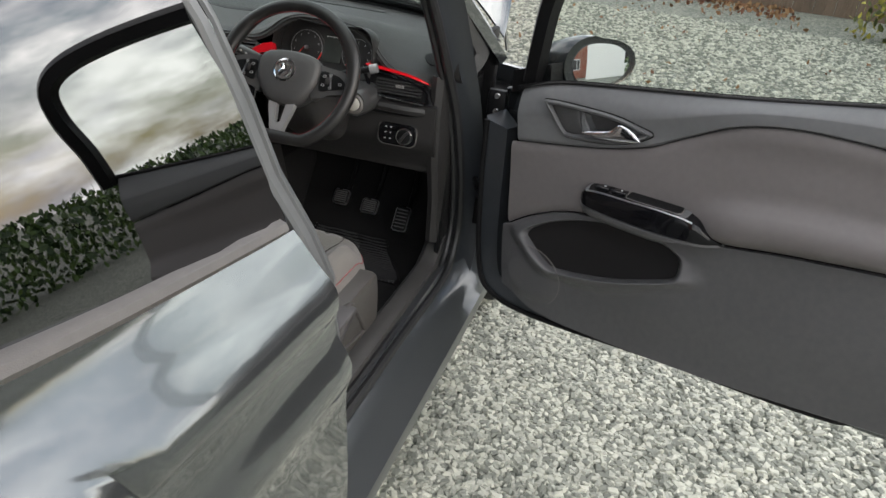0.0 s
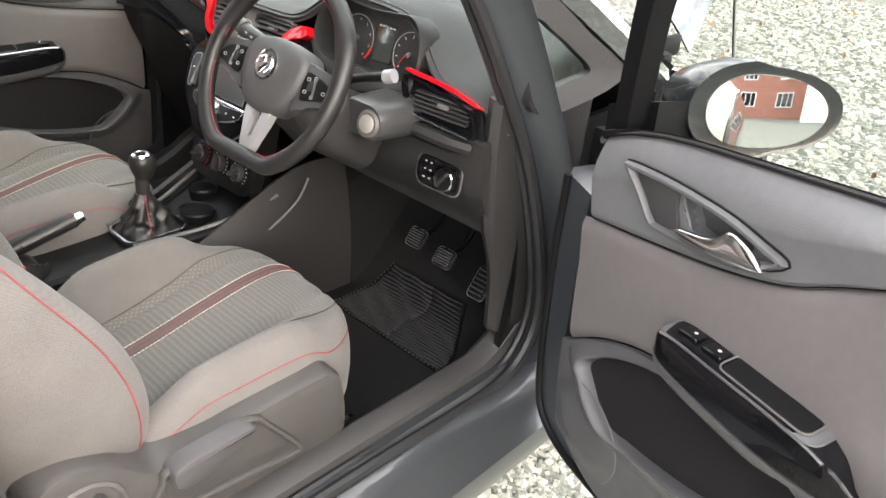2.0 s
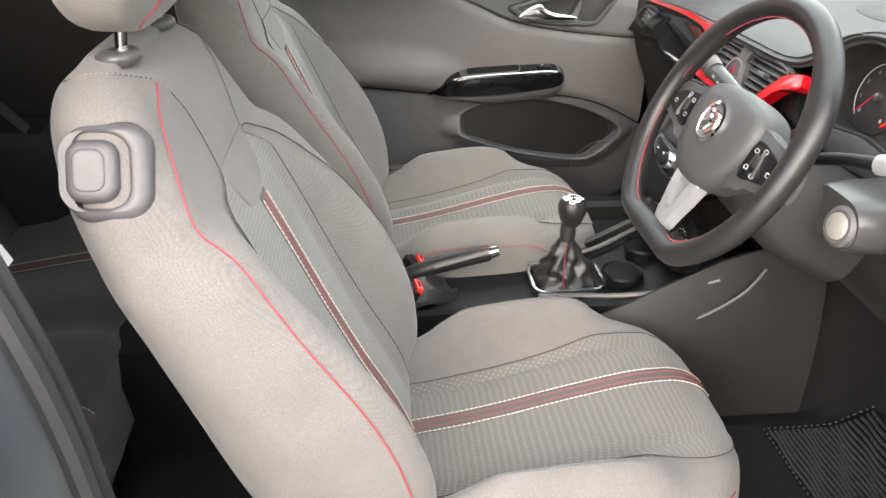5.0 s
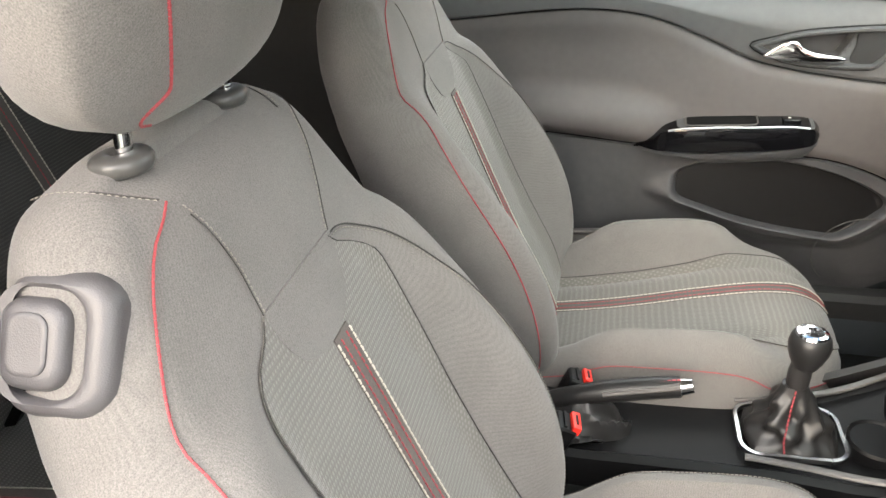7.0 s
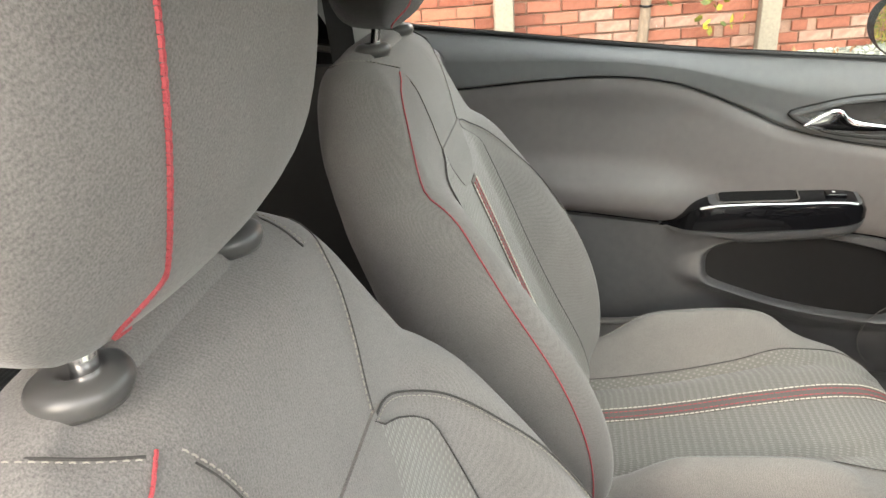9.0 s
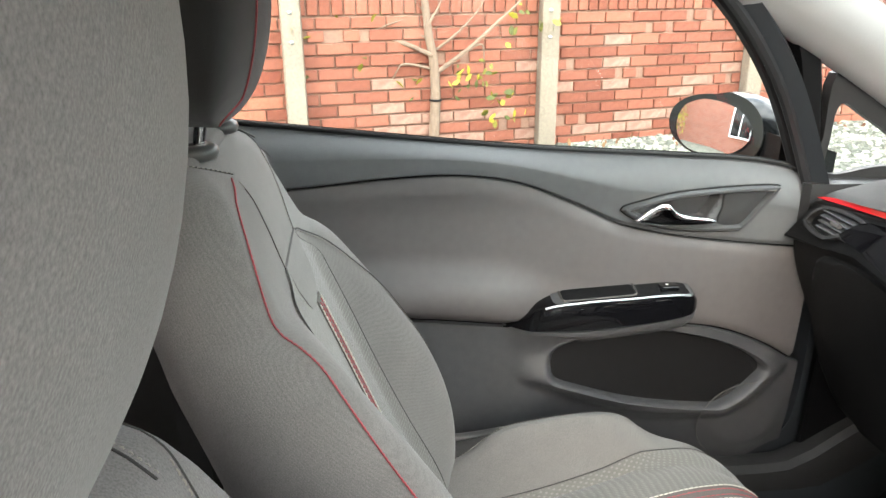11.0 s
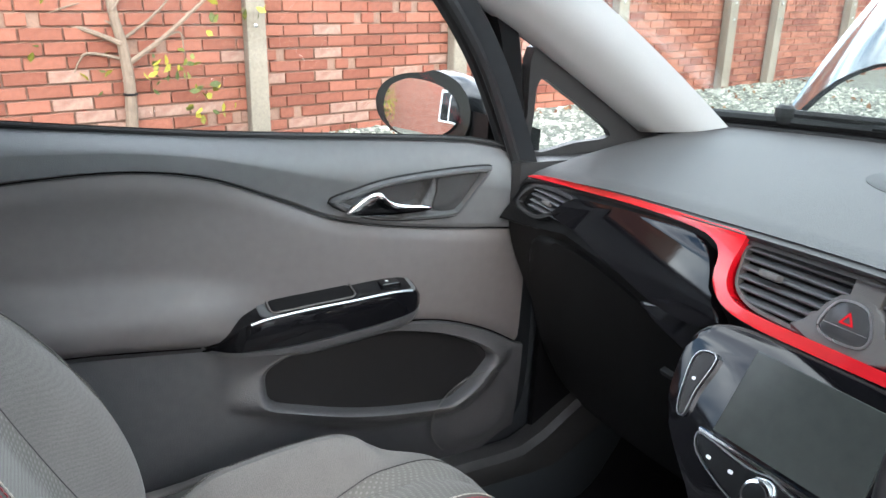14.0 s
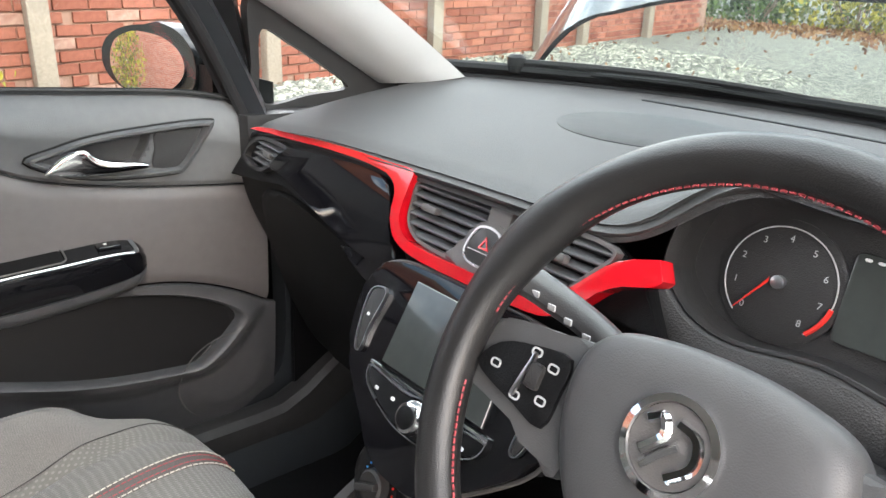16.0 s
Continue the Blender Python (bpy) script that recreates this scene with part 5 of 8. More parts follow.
    def fx(z):
        return lerp(0.765, 0.66, (z - 1.0) / 0.5)
    fr = []
    for i, (y, z) in enumerate(path):
        a, b = path[max(0, i - 1)], path[min(len(path) - 1, i + 1)]
        t = Vector((b[0] - a[0], b[1] - a[1])).normalized()
        o = Vector((t.y, -t.x))
        x = fx(z)
        fr.append([(s * (x - 0.030), y - o.x * 0.002, z - o.y * 0.002), (s * (x - 0.034), y + o.x * 0.03, z + o.y * 0.03), (s * (x - 0.01), y + o.x * 0.048, z + o.y * 0.048), (s * (x + 0.022), y + o.x * 0.05, z + o.y * 0.05), (s * (x + 0.022), y + o.x * 0.012, z + o.y * 0.012), (s * (x + 0.006), y - o.x * 0.006, z - o.y * 0.006)])
    part("window_frame", loft(fr), BLACK, door, "black door window frame")
    gl = bmesh.new()
    gl.faces.new([gl.verts.new((s * (fx(z) + 0.002), y, z)) for y, z in path + [(-0.6, 1.09), (-0.2, 1.06), (0.2, 1.03)]])
    pane = part("window_glass", gl, CLEAR, door, "clear door glass")
    pane.visible_shadow = False
    part("glass_wiper", tube([(s * (door_x(y, DOOR_TOP(y)) + 0.032), y, DOOR_TOP(y) + 0.0005) for y in [lerp(-0.78, 0.33, i / 24) for i in range(25)]], 0.003, 6), PLASTIC, door, "black rubber glass lip")
    # mirror
    cap, mx, my, mz = [], 0.922, 0.262, 1.110
    for dy, k in ((-0.012, 0.93), (-0.014, 1.0), (0.0, 1.01), (0.03, 0.99), (0.06, 0.88), (0.10, 0.72), (0.12, 0.45), (0.127, 0.12)):
        ring = []
        for i in range(36):
            a = i * math.tau / 36
            ex = math.copysign(abs(math.cos(a)) ** 0.8, math.cos(a)) * 0.116
            ez = math.copysign(abs(math.sin(a)) ** 0.9, math.sin(a)) * (0.079 if math.sin(a) > 0 else 0.076)
            ez *= 1 - 0.22 * (ex / 0.116 + 1) / 2 if ex > 0 else 1
            ring.append((s * (mx + ex * k), my + dy - 0.40 * (ex * k), mz + ez * k))
        cap.append(ring)
    mir = part("door_mirror", loft(cap), MIRROR_CASE, door, "dark grey door mirror housing")
    gm = smooth2([(0.099 * math.copysign(abs(math.cos(a)) ** 0.8, math.cos(a)), 0.0635 * math.sin(a) * (1 - 0.11 * (math.cos(a) + 1))) for a in [k * math.tau / 20 for k in range(20)]], 2)
    gx = axes((s * (mx + 0.001), my - 0.016, mz), (1, -0.40 * s, 0), (-0.40 * s, -1, 0.035 if s > 0 else 0.09))
    domes = [[gx @ Vector((x * k, y * k, 0.003 - (x * x + y * y) * k * k / 2.6)) for x, y in gm] for k in (1.0, 0.92, 0.84, 0.75, 0.66, 0.56, 0.46, 0.36, 0.26, 0.16, 0.06)]
    part("mirror_glass", loft([[gx @ Vector((x, y, -0.006)) for x, y in gm]] + domes), MIRROR, mir, "slightly convex mirror glass", smooth=60)
    part("mirror_foot", loft([[(s * x, y, z) for y, z in ((0.30, 1.04), (0.42, 1.03), (0.42, 1.09), (0.30, 1.12))] for x in (0.75, 0.80, 0.87)]), BLACK, mir)
    return door


HINGE = Matrix.Translation((0.868, 0.513, 0))
make_door("door_1", -1, "closed passenger door with grey padded insert and chrome lever", CAR)
make_door("door_2", 1, "wide open driver's door with grey padded insert and chrome lever", CAR @ HINGE @ pose(0, 0, 0, 0, 0, 67) @ HINGE.inverted() @ pose(0, 0.40, 0.85, -5.2) @ pose(0, -0.40, -0.85))

for z, h in ((0.60, 0.09), (0.955, 0.08)):
    hg = part("door_hinge", box((0.055, 0.028, h), at=(0.826, 0.520, z), bevel=0.008), BLACK, body, "dark painted door hinge")
    for dz in (-0.022, 0.022):
        part("bolt", turned([(0.010, 0), (0.010, 0.005), (0.007, 0.009)], 8, axes((0.828, 0.508, z + dz), (1, 0, 0), (0, -1, 0))), SATIN, hg, "bright hinge bolt")
check = part("door_check", tube(spline([(0.79, 0.515, 0.70), (0.815, 0.46, 0.70), (0.86, 0.44, 0.70)], 5), 0.009, 8, flat=1.6), BLACK, body, "black door check strap")
part("bolt", turned([(0.009, 0), (0.009, 0.006), (0.006, 0.009)], 8, axes((0.80, 0.505, 0.685), (1, 0, 0), (0, -1, 0))), SATIN, check)


# ---- seats ----
# height: centre front, bolster front, back, half width
BACK = table([(0.46, -0.335, -0.36, -0.50, 0.190), (0.52, -0.345, -0.345, -0.53, 0.225), (0.60, -0.375, -0.325, -0.565, 0.252), (0.70, -0.425, -0.335, -0.60, 0.268), (0.80, -0.470, -0.375, -0.632, 0.272), (0.90, -0.512, -0.442, -0.665, 0.270), (0.97, -0.542, -0.496, -0.690, 0.263), (1.00, -0.554, -0.520, -0.699, 0.254), (1.018, -0.562, -0.540, -0.705, 0.246), (1.032, -0.567, -0.562, -0.709, 0.237), (1.06, -0.578, -0.578, -0.718, 0.224), (1.10, -0.592, -0.596, -0.724, 0.204), (1.135, -0.605, -0.612, -0.724, 0.186), (1.160, -0.622, -0.628, -0.716, 0.168), (1.174, -0.645, -0.648, -0.700, 0.146)])


def back_front(x, z):
    """How far forward the backrest's face lies."""
    c, b, k, w = BACK(z)
    f = abs(x) / w
    rise = ease((f - 0.42) / 0.40)
    y = lerp(c, b, rise)
    if f > 0.80:
        g = min(1.0, (f - 0.80) / 0.20)
        y = lerp(y, (b + k) / 2, 1 - math.sqrt(max(0.0, 1 - g * g)))
    return y


def back_mesh():
    rings = []
    zs = [0.46 + (1.174 - 0.46) * i / 120 for i in range(121)]
    for z in zs:
        c, b, k, w = BACK(z)
        ring = []
        for i in range(61):
            f = -math.cos(math.pi * i / 60)
            ring.append((f * w, back_front(f * w, z), z))
        for i in range(1, 24):
            f = math.cos(math.pi * i / 24)
            side = (b + k) / 2
            ring.append((f * w * 0.995, lerp(side, k, math.sqrt(max(0.0, 1 - abs(f) ** 5))), z))
        rings.append(ring)
    top = rings[-1]
    cx, cy = 0.0, sum(p[1] for p in top) / len(top)
    for k, dz in ((0.82, 0.008), (0.5, 0.012), (0.2, 0.013)):
        rings.append([(p[0] * k, cy + (p[1] - cy) * k, p[2] + dz) for p in top])
    return loft(rings)


CUSH = table([(-0.50, 0.505, 0.530), (-0.40, 0.520, 0.560), (-0.31, 0.535, 0.598), (-0.275, 0.541, 0.624), (-0.24, 0.548, 0.646), (-0.18, 0.562, 0.656), (-0.10, 0.583, 0.663), (-0.05, 0.595, 0.661), (-0.02, 0.602, 0.650), (0.005, 0.607, 0.630), (0.03, 0.611, 0.617), (0.06, 0.613, 0.612), (0.09, 0.612, 0.608), (0.125, 0.598, 0.592), (0.150, 0.568, 0.560), (0.160, 0.52, 0.512)])
CUSH_W = table([(-0.50, 0.21), (-0.3, 0.25), (-0.1, 0.262), (0.0, 0.257), (0.04, 0.245), (0.08, 0.222), (0.11, 0.192), (0.135, 0.155), (0.150, 0.118), (0.160, 0.07)])


def cush_top(x, y):
    c, b = CUSH(y)
    w = CUSH_W(y)
    f = abs(x) / w
    z = lerp(c, b, ease((f - 0.45) / 0.32))
    if f > 0.76:
        g = min(1.0, (f - 0.76) / 0.24)
        z = lerp(z, min(z, 0.50), 1 - math.sqrt(max(0.0, 1 - g * g)))
    return z - 0.006 * math.exp(-((f - 0.47) / 0.05) ** 2)


def cush_mesh():
    rings = []
    ys = [-0.50 + 0.02 * i for i in range(28)] + [0.065 + 0.0095 * i for i in range(11)]
    for y in ys:
        w = CUSH_W(y)
        ring = [(-math.cos(math.pi * i / 44) * w, y, cush_top(-math.cos(math.pi * i / 44) * w, y)) for i in range(45)]
        base = 0.42 + 0.05 * ease((y - 0.08) / 0.08)
        ring += [(w * 0.98, y, base + 0.03), (w * 0.9, y, base), (-w * 0.9, y, base), (-w * 0.98, y, base + 0.03)]
        rings.append(ring)
    return loft(rings)


def on_back(x, z, d):
    e = 0.006
    n = Vector((-(back_front(x + e, z) - back_front(x - e, z)) / (2 * e), 1, -(back_front(x, z + e) - back_front(x, z - e)) / (2 * e))).normalized()
    return Vector((x, back_front(x, z), z)) + n * d


def on_cush(x, y, d):
    e = 0.006
    n = Vector((-(cush_top(x + e, y) - cush_top(x - e, y)) / (2 * e), -(cush_top(x, y + e) - cush_top(x, y - e)) / (2 * e), 1)).normalized()
    return Vector((x, y, cush_top(x, y))) + n * d


def stitches(points, r, length, gap, bm=None):
    """A row of short threads along points."""
    bm = bm or bmesh.new()
    p = [Vector(q) for q in points]
    total = [0.0]
    for a, b in zip(p, p[1:]):
        total.append(total[-1] + (b - a).length)
    s, i = 0.0, 0

    def at(d):
        k = 0
        while k < len(total) - 2 and total[k + 1] < d:
            k += 1
        f = (d - total[k]) / max(1e-9, total[k + 1] - total[k])
        return p[k].lerp(p[k + 1], f)
    while s + length < total[-1]:
        tube([at(s), at(s + length * 0.5) + Vector((0, 0.0004, 0.0004)), at(s + length)], r, 5, bm=bm)
        s += length + gap
    return bm


INSERT_R = table([(0.50, 0.140), (0.62, 0.142), (0.80, 0.140), (0.92, 0.142), (0.98, 0.142), (1.0, 0.136), (1.018, 0.112), (1.032, 0.085), (1.045, 0.072)])
TONGUE = table([(0.977, -0.012, 0.020), (0.980, -0.026, 0.035), (0.986, -0.042, 0.050), (0.998, -0.059, 0.062), (1.013, -0.070, 0.069), (1.032, -0.078, 0.071), (1.06, -0.093, 0.069), (1.09, -0.112, 0.069), (1.125, -0.134, 0.077), (1.165, -0.150, 0.095)])
PIPE = table([(0.52, 0.93), (0.90, 0.92), (1.0, 0.89), (1.036, 0.889), (1.071, 0.867), (1.112, 0.81), (1.139, 0.70), (1.155, 0.55), (1.165, 0.50)])
HEAD_FRONT = table([(0.0, -0.632), (0.01, -0.618), (0.03, -0.603), (0.06, -0.591), (0.10, -0.582), (0.14, -0.579), (0.17, -0.583), (0.200, -0.605)])
CUSH_IN = table([(-0.40, 0.130), (-0.1, 0.136), (0.02, 0.150), (0.08, 0.150), (0.12, 0.125), (0.145, 0.085)])


def make_seat(label, x0, dy, dz, s, head, driver):
    m = CAR @ Matrix.Translation((x0, dy, dz))
    seat = thing("car_seat", label, "car seat", "front seats", m=m)
    back = part("backrest", back_mesh(), FABRIC, seat, "grey cloth backrest with side bolsters")
    part("seat_cushion", cush_mesh(), FABRIC, seat, "grey cloth cushion with raised bolsters")
    cushion = seat.children[-1]
    # knitted middle of the back
    tz = lambda v: 0.977 + (1.046 - 0.977) * v**1.5
    lie = lambda z: lerp(0.0024, 0.0003, ease((z - 1.0) / 0.045))
    part("back_insert", shell(lambda u, v: on_back(lerp(-1, 1, u) * INSERT_R(lerp(0.50, 1.045, v)), lerp(0.50, 1.045, v), 0.5 * lie(lerp(0.50, 1.045, v))), 30, 80, 0.003), KNIT, back, "dark knitted middle panel")
    part("cushion_insert", shell(lambda u, v: on_cush(lerp(-1, 1, u) * CUSH_IN(lerp(-0.40, 0.145, v)), lerp(-0.40, 0.145, v), 0.0025), 18, 36, 0.004), KNIT, cushion, "dark knitted middle panel")
    part("back_tongue", shell(lambda u, v: on_back(lerp(*TONGUE(tz(v)), u), tz(v), lie(tz(v))), 14, 34, 0.003), FABRIC, back, "plain grey cloth panel below the headrest")
    zs = [1.165 - 0.188 * i / 50 for i in range(51)]
    edge = [on_back(TONGUE(z)[0], z, lie(z) + 0.0012) for z in zs] + [on_back(TONGUE(z)[1], z, lie(z) + 0.0012) for z in zs[:5:-1]]
    part("tongue_seam", tube(edge, 0.0006, 5), SEAM, back)
    for q in (0, 1):
        part("pale_stitching", stitches([on_back(TONGUE(z)[q] + 0.0035 * (1 - 2 * q), z, lie(z) + 0.0008) for z in zs[4:]], 0.00055, 0.0036, 0.0020), THREAD_GREY, back, "pale stitching")
    # seams beside the insert
    for k in (-1, 1):
        seam = [on_back(k * (INSERT_R(z) + 0.002), z, 0.003) for z in [0.5 + 0.0113 * i for i in range(49)]]
        part("insert_seam", tube(seam, 0.0007, 5), SEAM, back)
        if k < 0:
            arc = spline([on_back(k * x, z, 0.0025) for x, z in ((0.078, 1.042), (0.105, 1.040), (0.134, 1.027), (0.168, 1.002), (0.195, 0.96), (0.218, 0.90), (0.230, 0.80), (0.230, 0.70), (0.215, 0.61), (0.19, 0.54))], 5)
            part("bolster_seam", tube(arc, 0.0010, 5), SEAM, back)
            part("pale_stitching", stitches([p + Vector((-k * 0.0015, 0.0012, -0.0035)) for p in arc], 0.0005, 0.0034, 0.0024), THREAD_GREY, back, "pale stitching")
        low = [on_cush(k * (CUSH_IN(y) + 0.002), y, 0.003) for y in [-0.4 + 0.0113 * i for i in range(49)]]
        part("cushion_seam", tube(low, 0.0008, 5), SEAM, cushion)
        # red piping round the bolster, stitched
        pipe = []
        for i in range(70):
            z = 0.52 + (0.638 if k > 0 else 0.40) * i / 69
            pipe.append(on_back(k * BACK(z)[3] * PIPE(z), z, 0.001))
        part("red_piping", stitches(pipe, 0.0011, 0.0050, 0.0006), THREAD_RED, back, "red stitched seam")
        rim = []
        for i in range(60):
            y = lerp(-0.42, 0.11, i / 59)
            rim.append(on_cush(k * CUSH_W(y) * (0.93 if k > 0 else 0.84), y, 0.001))
        if k > 0:
            part("cushion_piping", stitches(rim, 0.0010, 0.0050, 0.0008), THREAD_RED, cushion, "red stitched seam")
        else:
            part("pale_stitching", stitches(rim[4:48], 0.0006, 0.0036, 0.0020), THREAD_GREY, cushion, "pale stitching")
            part("bolster_seam", tube([on_cush(k * CUSH_W(y) * 0.865, y, 0.0008) for y in [lerp(-0.38, 0.02, i / 40) for i in range(41)]], 0.0006, 5), SEAM, cushion)
    # the striped band
    bx, cx = -0.010, -0.031
    part("back_band", shell(lambda u, v: on_back(bx + lerp(-0.0165, 0.0165, u), lerp(0.50, 0.976, v), 0.0042), 3, 40, 0.002), BAND, back, "brown-grey band")
    part("cushion_band", shell(lambda u, v: on_cush(cx + lerp(-0.0165, 0.0165, u), lerp(-0.40, 0.145, v), 0.0042), 3, 44, 0.002), BAND, cushion, "brown-grey band")
    for dx, thread, r in ((-0.0165, THREAD_PALE, 0.0011), (0.0165, THREAD_PALE, 0.0011), (-0.007, THREAD_RED, 0.0009), (0.007, THREAD_RED, 0.0009)):
        part("band_stitch", stitches([on_back(bx + dx, 0.50 + 0.476 * i / 60, 0.0068) for i in range(61)], r, 0.0062, 0.002), thread, back)
        part("band_stitch", stitches([on_cush(cx + dx, -0.40 + 0.545 * i / 60, 0.0048) for i in range(61)], r, 0.0062, 0.002), thread, cushion)
    # seam running back over the shoulder
    for k in (-1, 1):
        over = spline([(k * x, y, z) for x, y, z in ((0.106, -0.616, 1.1645), (0.117, -0.633, 1.171), (0.125, -0.653, 1.1765), (0.129, -0.678, 1.177), (0.128, -0.703, 1.169))], 6)
        part("shoulder_seam", tube(over, 0.0008, 5), SEAM, back)
        part("pale_stitching", stitches([p + Vector((k * 0.003, 0, 0.0008)) for p in over], 0.0004, 0.0026, 0.0024), THREAD_GREY, back, "pale stitching")
    # headrest
    hz0 = 1.204 + head
    prof = table([(0.0, 0.40, 0.60), (0.006, 0.66, 0.76), (0.02, 0.84, 0.90), (0.05, 0.96, 0.98), (0.10, 1.0, 1.0), (0.14, 0.97, 0.96), (0.17, 0.88, 0.82), (0.190, 0.70, 0.60), (0.200, 0.35, 0.3)])

    def head_at(h, a, d=0.0):
        """A point on the headrest's skin: height, and angle from its outer side round the front."""
        kx, ky = prof(h)
        c, n = math.cos(a), math.sin(a)
        px = math.copysign(abs(c) ** 0.62, c) * (0.163 * kx + d)
        if n > 0:
            py = 0.635 + HEAD_FRONT(h)
            py = -0.635 + n**0.62 * (py + d) - 0.012 * (px / 0.16) ** 2 * n
        else:
            py = -0.635 - abs(n) ** 0.72 * 0.075 * ky - 0.05 * h
        return Vector((px, py, hz0 + h + 0.010 * (px / 0.163) ** 2 * ease((0.06 - h) / 0.06)))
    hr = [[head_at(h, (i + 0.5) * math.tau / 80) for i in range(80)] for h in (0.0, 0.003, 0.006, 0.012, 0.02, 0.03, 0.04, 0.05, 0.065, 0.08, 0.10, 0.12, 0.14, 0.155, 0.17, 0.18, 0.19, 0.196, 0.200)]
    # the passenger's headrest has its backlit shade put into a darker cloth
    headrest = part("headrest", loft(hr), FABRIC if driver else SHADED_CLOTH, seat, "grey cloth headrest" if driver else "grey cloth headrest, its shade put into a dark colour", smooth=60)
    line = []
    for i in range(50):
        h = 0.003 + 0.19 * i / 49
        line.append(head_at(h, lerp(0.70, 1.20, ease(h / 0.035)), 0.0006))
    part("red_seam", stitches(line, 0.0013, 0.0042, 0.0005), THREAD_RED, headrest, "red stitched seam")
    for px in (-0.076, 0.084):
        part("post", tube([(px, -0.657, 1.15), (px, -0.645, hz0 + 0.03)], 0.0065, 12), CHROME, headrest, "chrome headrest post")
        part("collar", turned([(0.026, -0.004), (0.0285, 0.0), (0.030, 0.004), (0.0298, 0.008), (0.028, 0.0115), (0.024, 0.0145), (0.018, 0.016), (0.0125, 0.016), (0.0095, 0.0145), (0.0065, 0.011)], 48, Matrix.Translation((px, -0.655, 1.179)) @ pose(0, 0, 0, 4) @ Matrix.Scale(0.80, 4)), COLLAR, headrest, "dark grey post collar", smooth=60)
    # tilt lever high on the outer side
    ox = s
    mid = (ox * 0.2045, -0.649, 1.1035)
    mm = axes(mid, (0, 1, 0), (ox * 0.87, 0.06, 0.49)) if ox > 0 else axes(mid, (0, -1, 0), (ox * 0.87, 0.06, 0.49))
    out = rounded(0.084, 0.100, 0.028, 6)
    rim = rounded(0.060, 0.072, 0.020, 6, -0.010)
    part("tilt_base", plate(shrunk(out, 0.004), 0.022, mm @ Matrix.Translation((0, 0, -0.034)), 0.002, 1), BLACK, seat)
    ring = [[mm @ Vector((x, y, d)) for x, y in o] for o, d in ((out, -0.034), (out, -0.010), (shrunk(out, 0.002), -0.005), (shrunk(out, 0.006), -0.0015), (shrunk(out, 0.010), 0.0), (shrunk(rim, -0.004), 0.0005), (shrunk(rim, -0.001), -0.002), (rim, -0.006), (rim, -0.03))]
    bez = part("tilt_bezel", loft(ring, caps=False), TILT, seat, "dark grey lever surround", smooth=50)
    key = rounded(0.050, 0.062, 0.017, 6, -0.0135)
    top = [[mm @ Vector((x, y, d)) for x, y in o] for o, d in ((key, -0.025), (key, -0.002), (shrunk(key, 0.0015), 0.002), (shrunk(key, 0.005), 0.0048), (shrunk(key, 0.010), 0.0055))]
    part("tilt_lever", loft(top), TILT, bez, "grey seat tilt lever", smooth=50)
    lip = rounded(0.030, 0.042, 0.011, 6, -0.0155)
    part("lever_face", loft([[mm @ Vector((x, y, d)) for x, y in o] for o, d in ((lip, 0.003), (lip, 0.0066), (shrunk(lip, 0.0012), 0.0075), (shrunk(lip, 0.004), 0.0072))]), TILT, bez, smooth=50)
    # side cover with recliner wheel and height lever
    side = smooth2([(-0.535, 0.600), (-0.518, 0.640), (-0.472, 0.650), (-0.415, 0.624), (-0.352, 0.572), (-0.27, 0.578), (-0.192, 0.588), (-0.054, 0.594), (-0.012, 0.586), (0.008, 0.55), (0.020, 0.46), (-0.002, 0.422), (-0.14, 0.416), (-0.415, 0.410), (-0.462, 0.424), (-0.495, 0.47), (-0.525, 0.535)], 4)

    def side_plate(outline, d0, d1, rnd):
        a, b, c = outline, shrunk(outline, rnd * 0.35), shrunk(outline, rnd)
        return loft([[(ox * d, y, z) for y, z in o] for o, d in ((a, d0), (a, d1 - rnd), (b, d1 - rnd * 0.3), (c, d1))])
    cover = part("side_cover", side_plate(side, 0.20, 0.292, 0.014), COVER, seat, "grey plastic seat side cover")
    wm = axes((ox * 0.289, -0.470, 0.560), (0, 1, 0), (ox, 0, 0))
    part("recliner_disc", turned([(0.062, 0.0), (0.062, 0.006), (0.057, 0.009), (0.052, 0.004)], 36, wm), PLASTIC_GREY, cover)
    knob = bmesh.new()
    ring = []
    for k in range(64):
        rr = 0.043 if (k // 4) % 2 == 0 else 0.035
        ring.append((rr * math.cos(k * math.tau / 64), rr * math.sin(k * math.tau / 64)))
    plate(ring, 0.022, wm @ Matrix.Translation((0, 0, 0.004)), 0.003, bm=knob)
    part("recliner_wheel", knob, SIDE_PLASTIC, cover, "notched recliner wheel")
    part("wheel_cap", turned([(0.031, 0.0), (0.031, 0.026), (0.027, 0.030), (0.004, 0.031)], 30, wm), TILT, cover)
    # raised shoulder running forward from the wheel, with the lever's hollow
    crest = spline([(ox * 0.292, y, z) for y, z in ((-0.462, 0.452), (-0.40, 0.495), (-0.356, 0.548), (-0.346, 0.569), (-0.27, 0.577), (-0.195, 0.584), (-0.165, 0.556), (-0.100, 0.470), (-0.112, 0.458), (-0.22, 0.472), (-0.335, 0.486), (-0.352, 0.512))], 5)
    part("cover_crest", tube(crest, 0.0085, 10, flat=0.7), COVER, cover)
    cavity = smooth2([(-0.345, 0.556), (-0.27, 0.566), (-0.20, 0.574), (-0.165, 0.545), (-0.115, 0.477), (-0.22, 0.482), (-0.33, 0.498)], 4)
    part("lever_cavity", side_plate(cavity, 0.25, 0.2935, 0.001), SIDE_PLASTIC, cover, "darker lever recess")
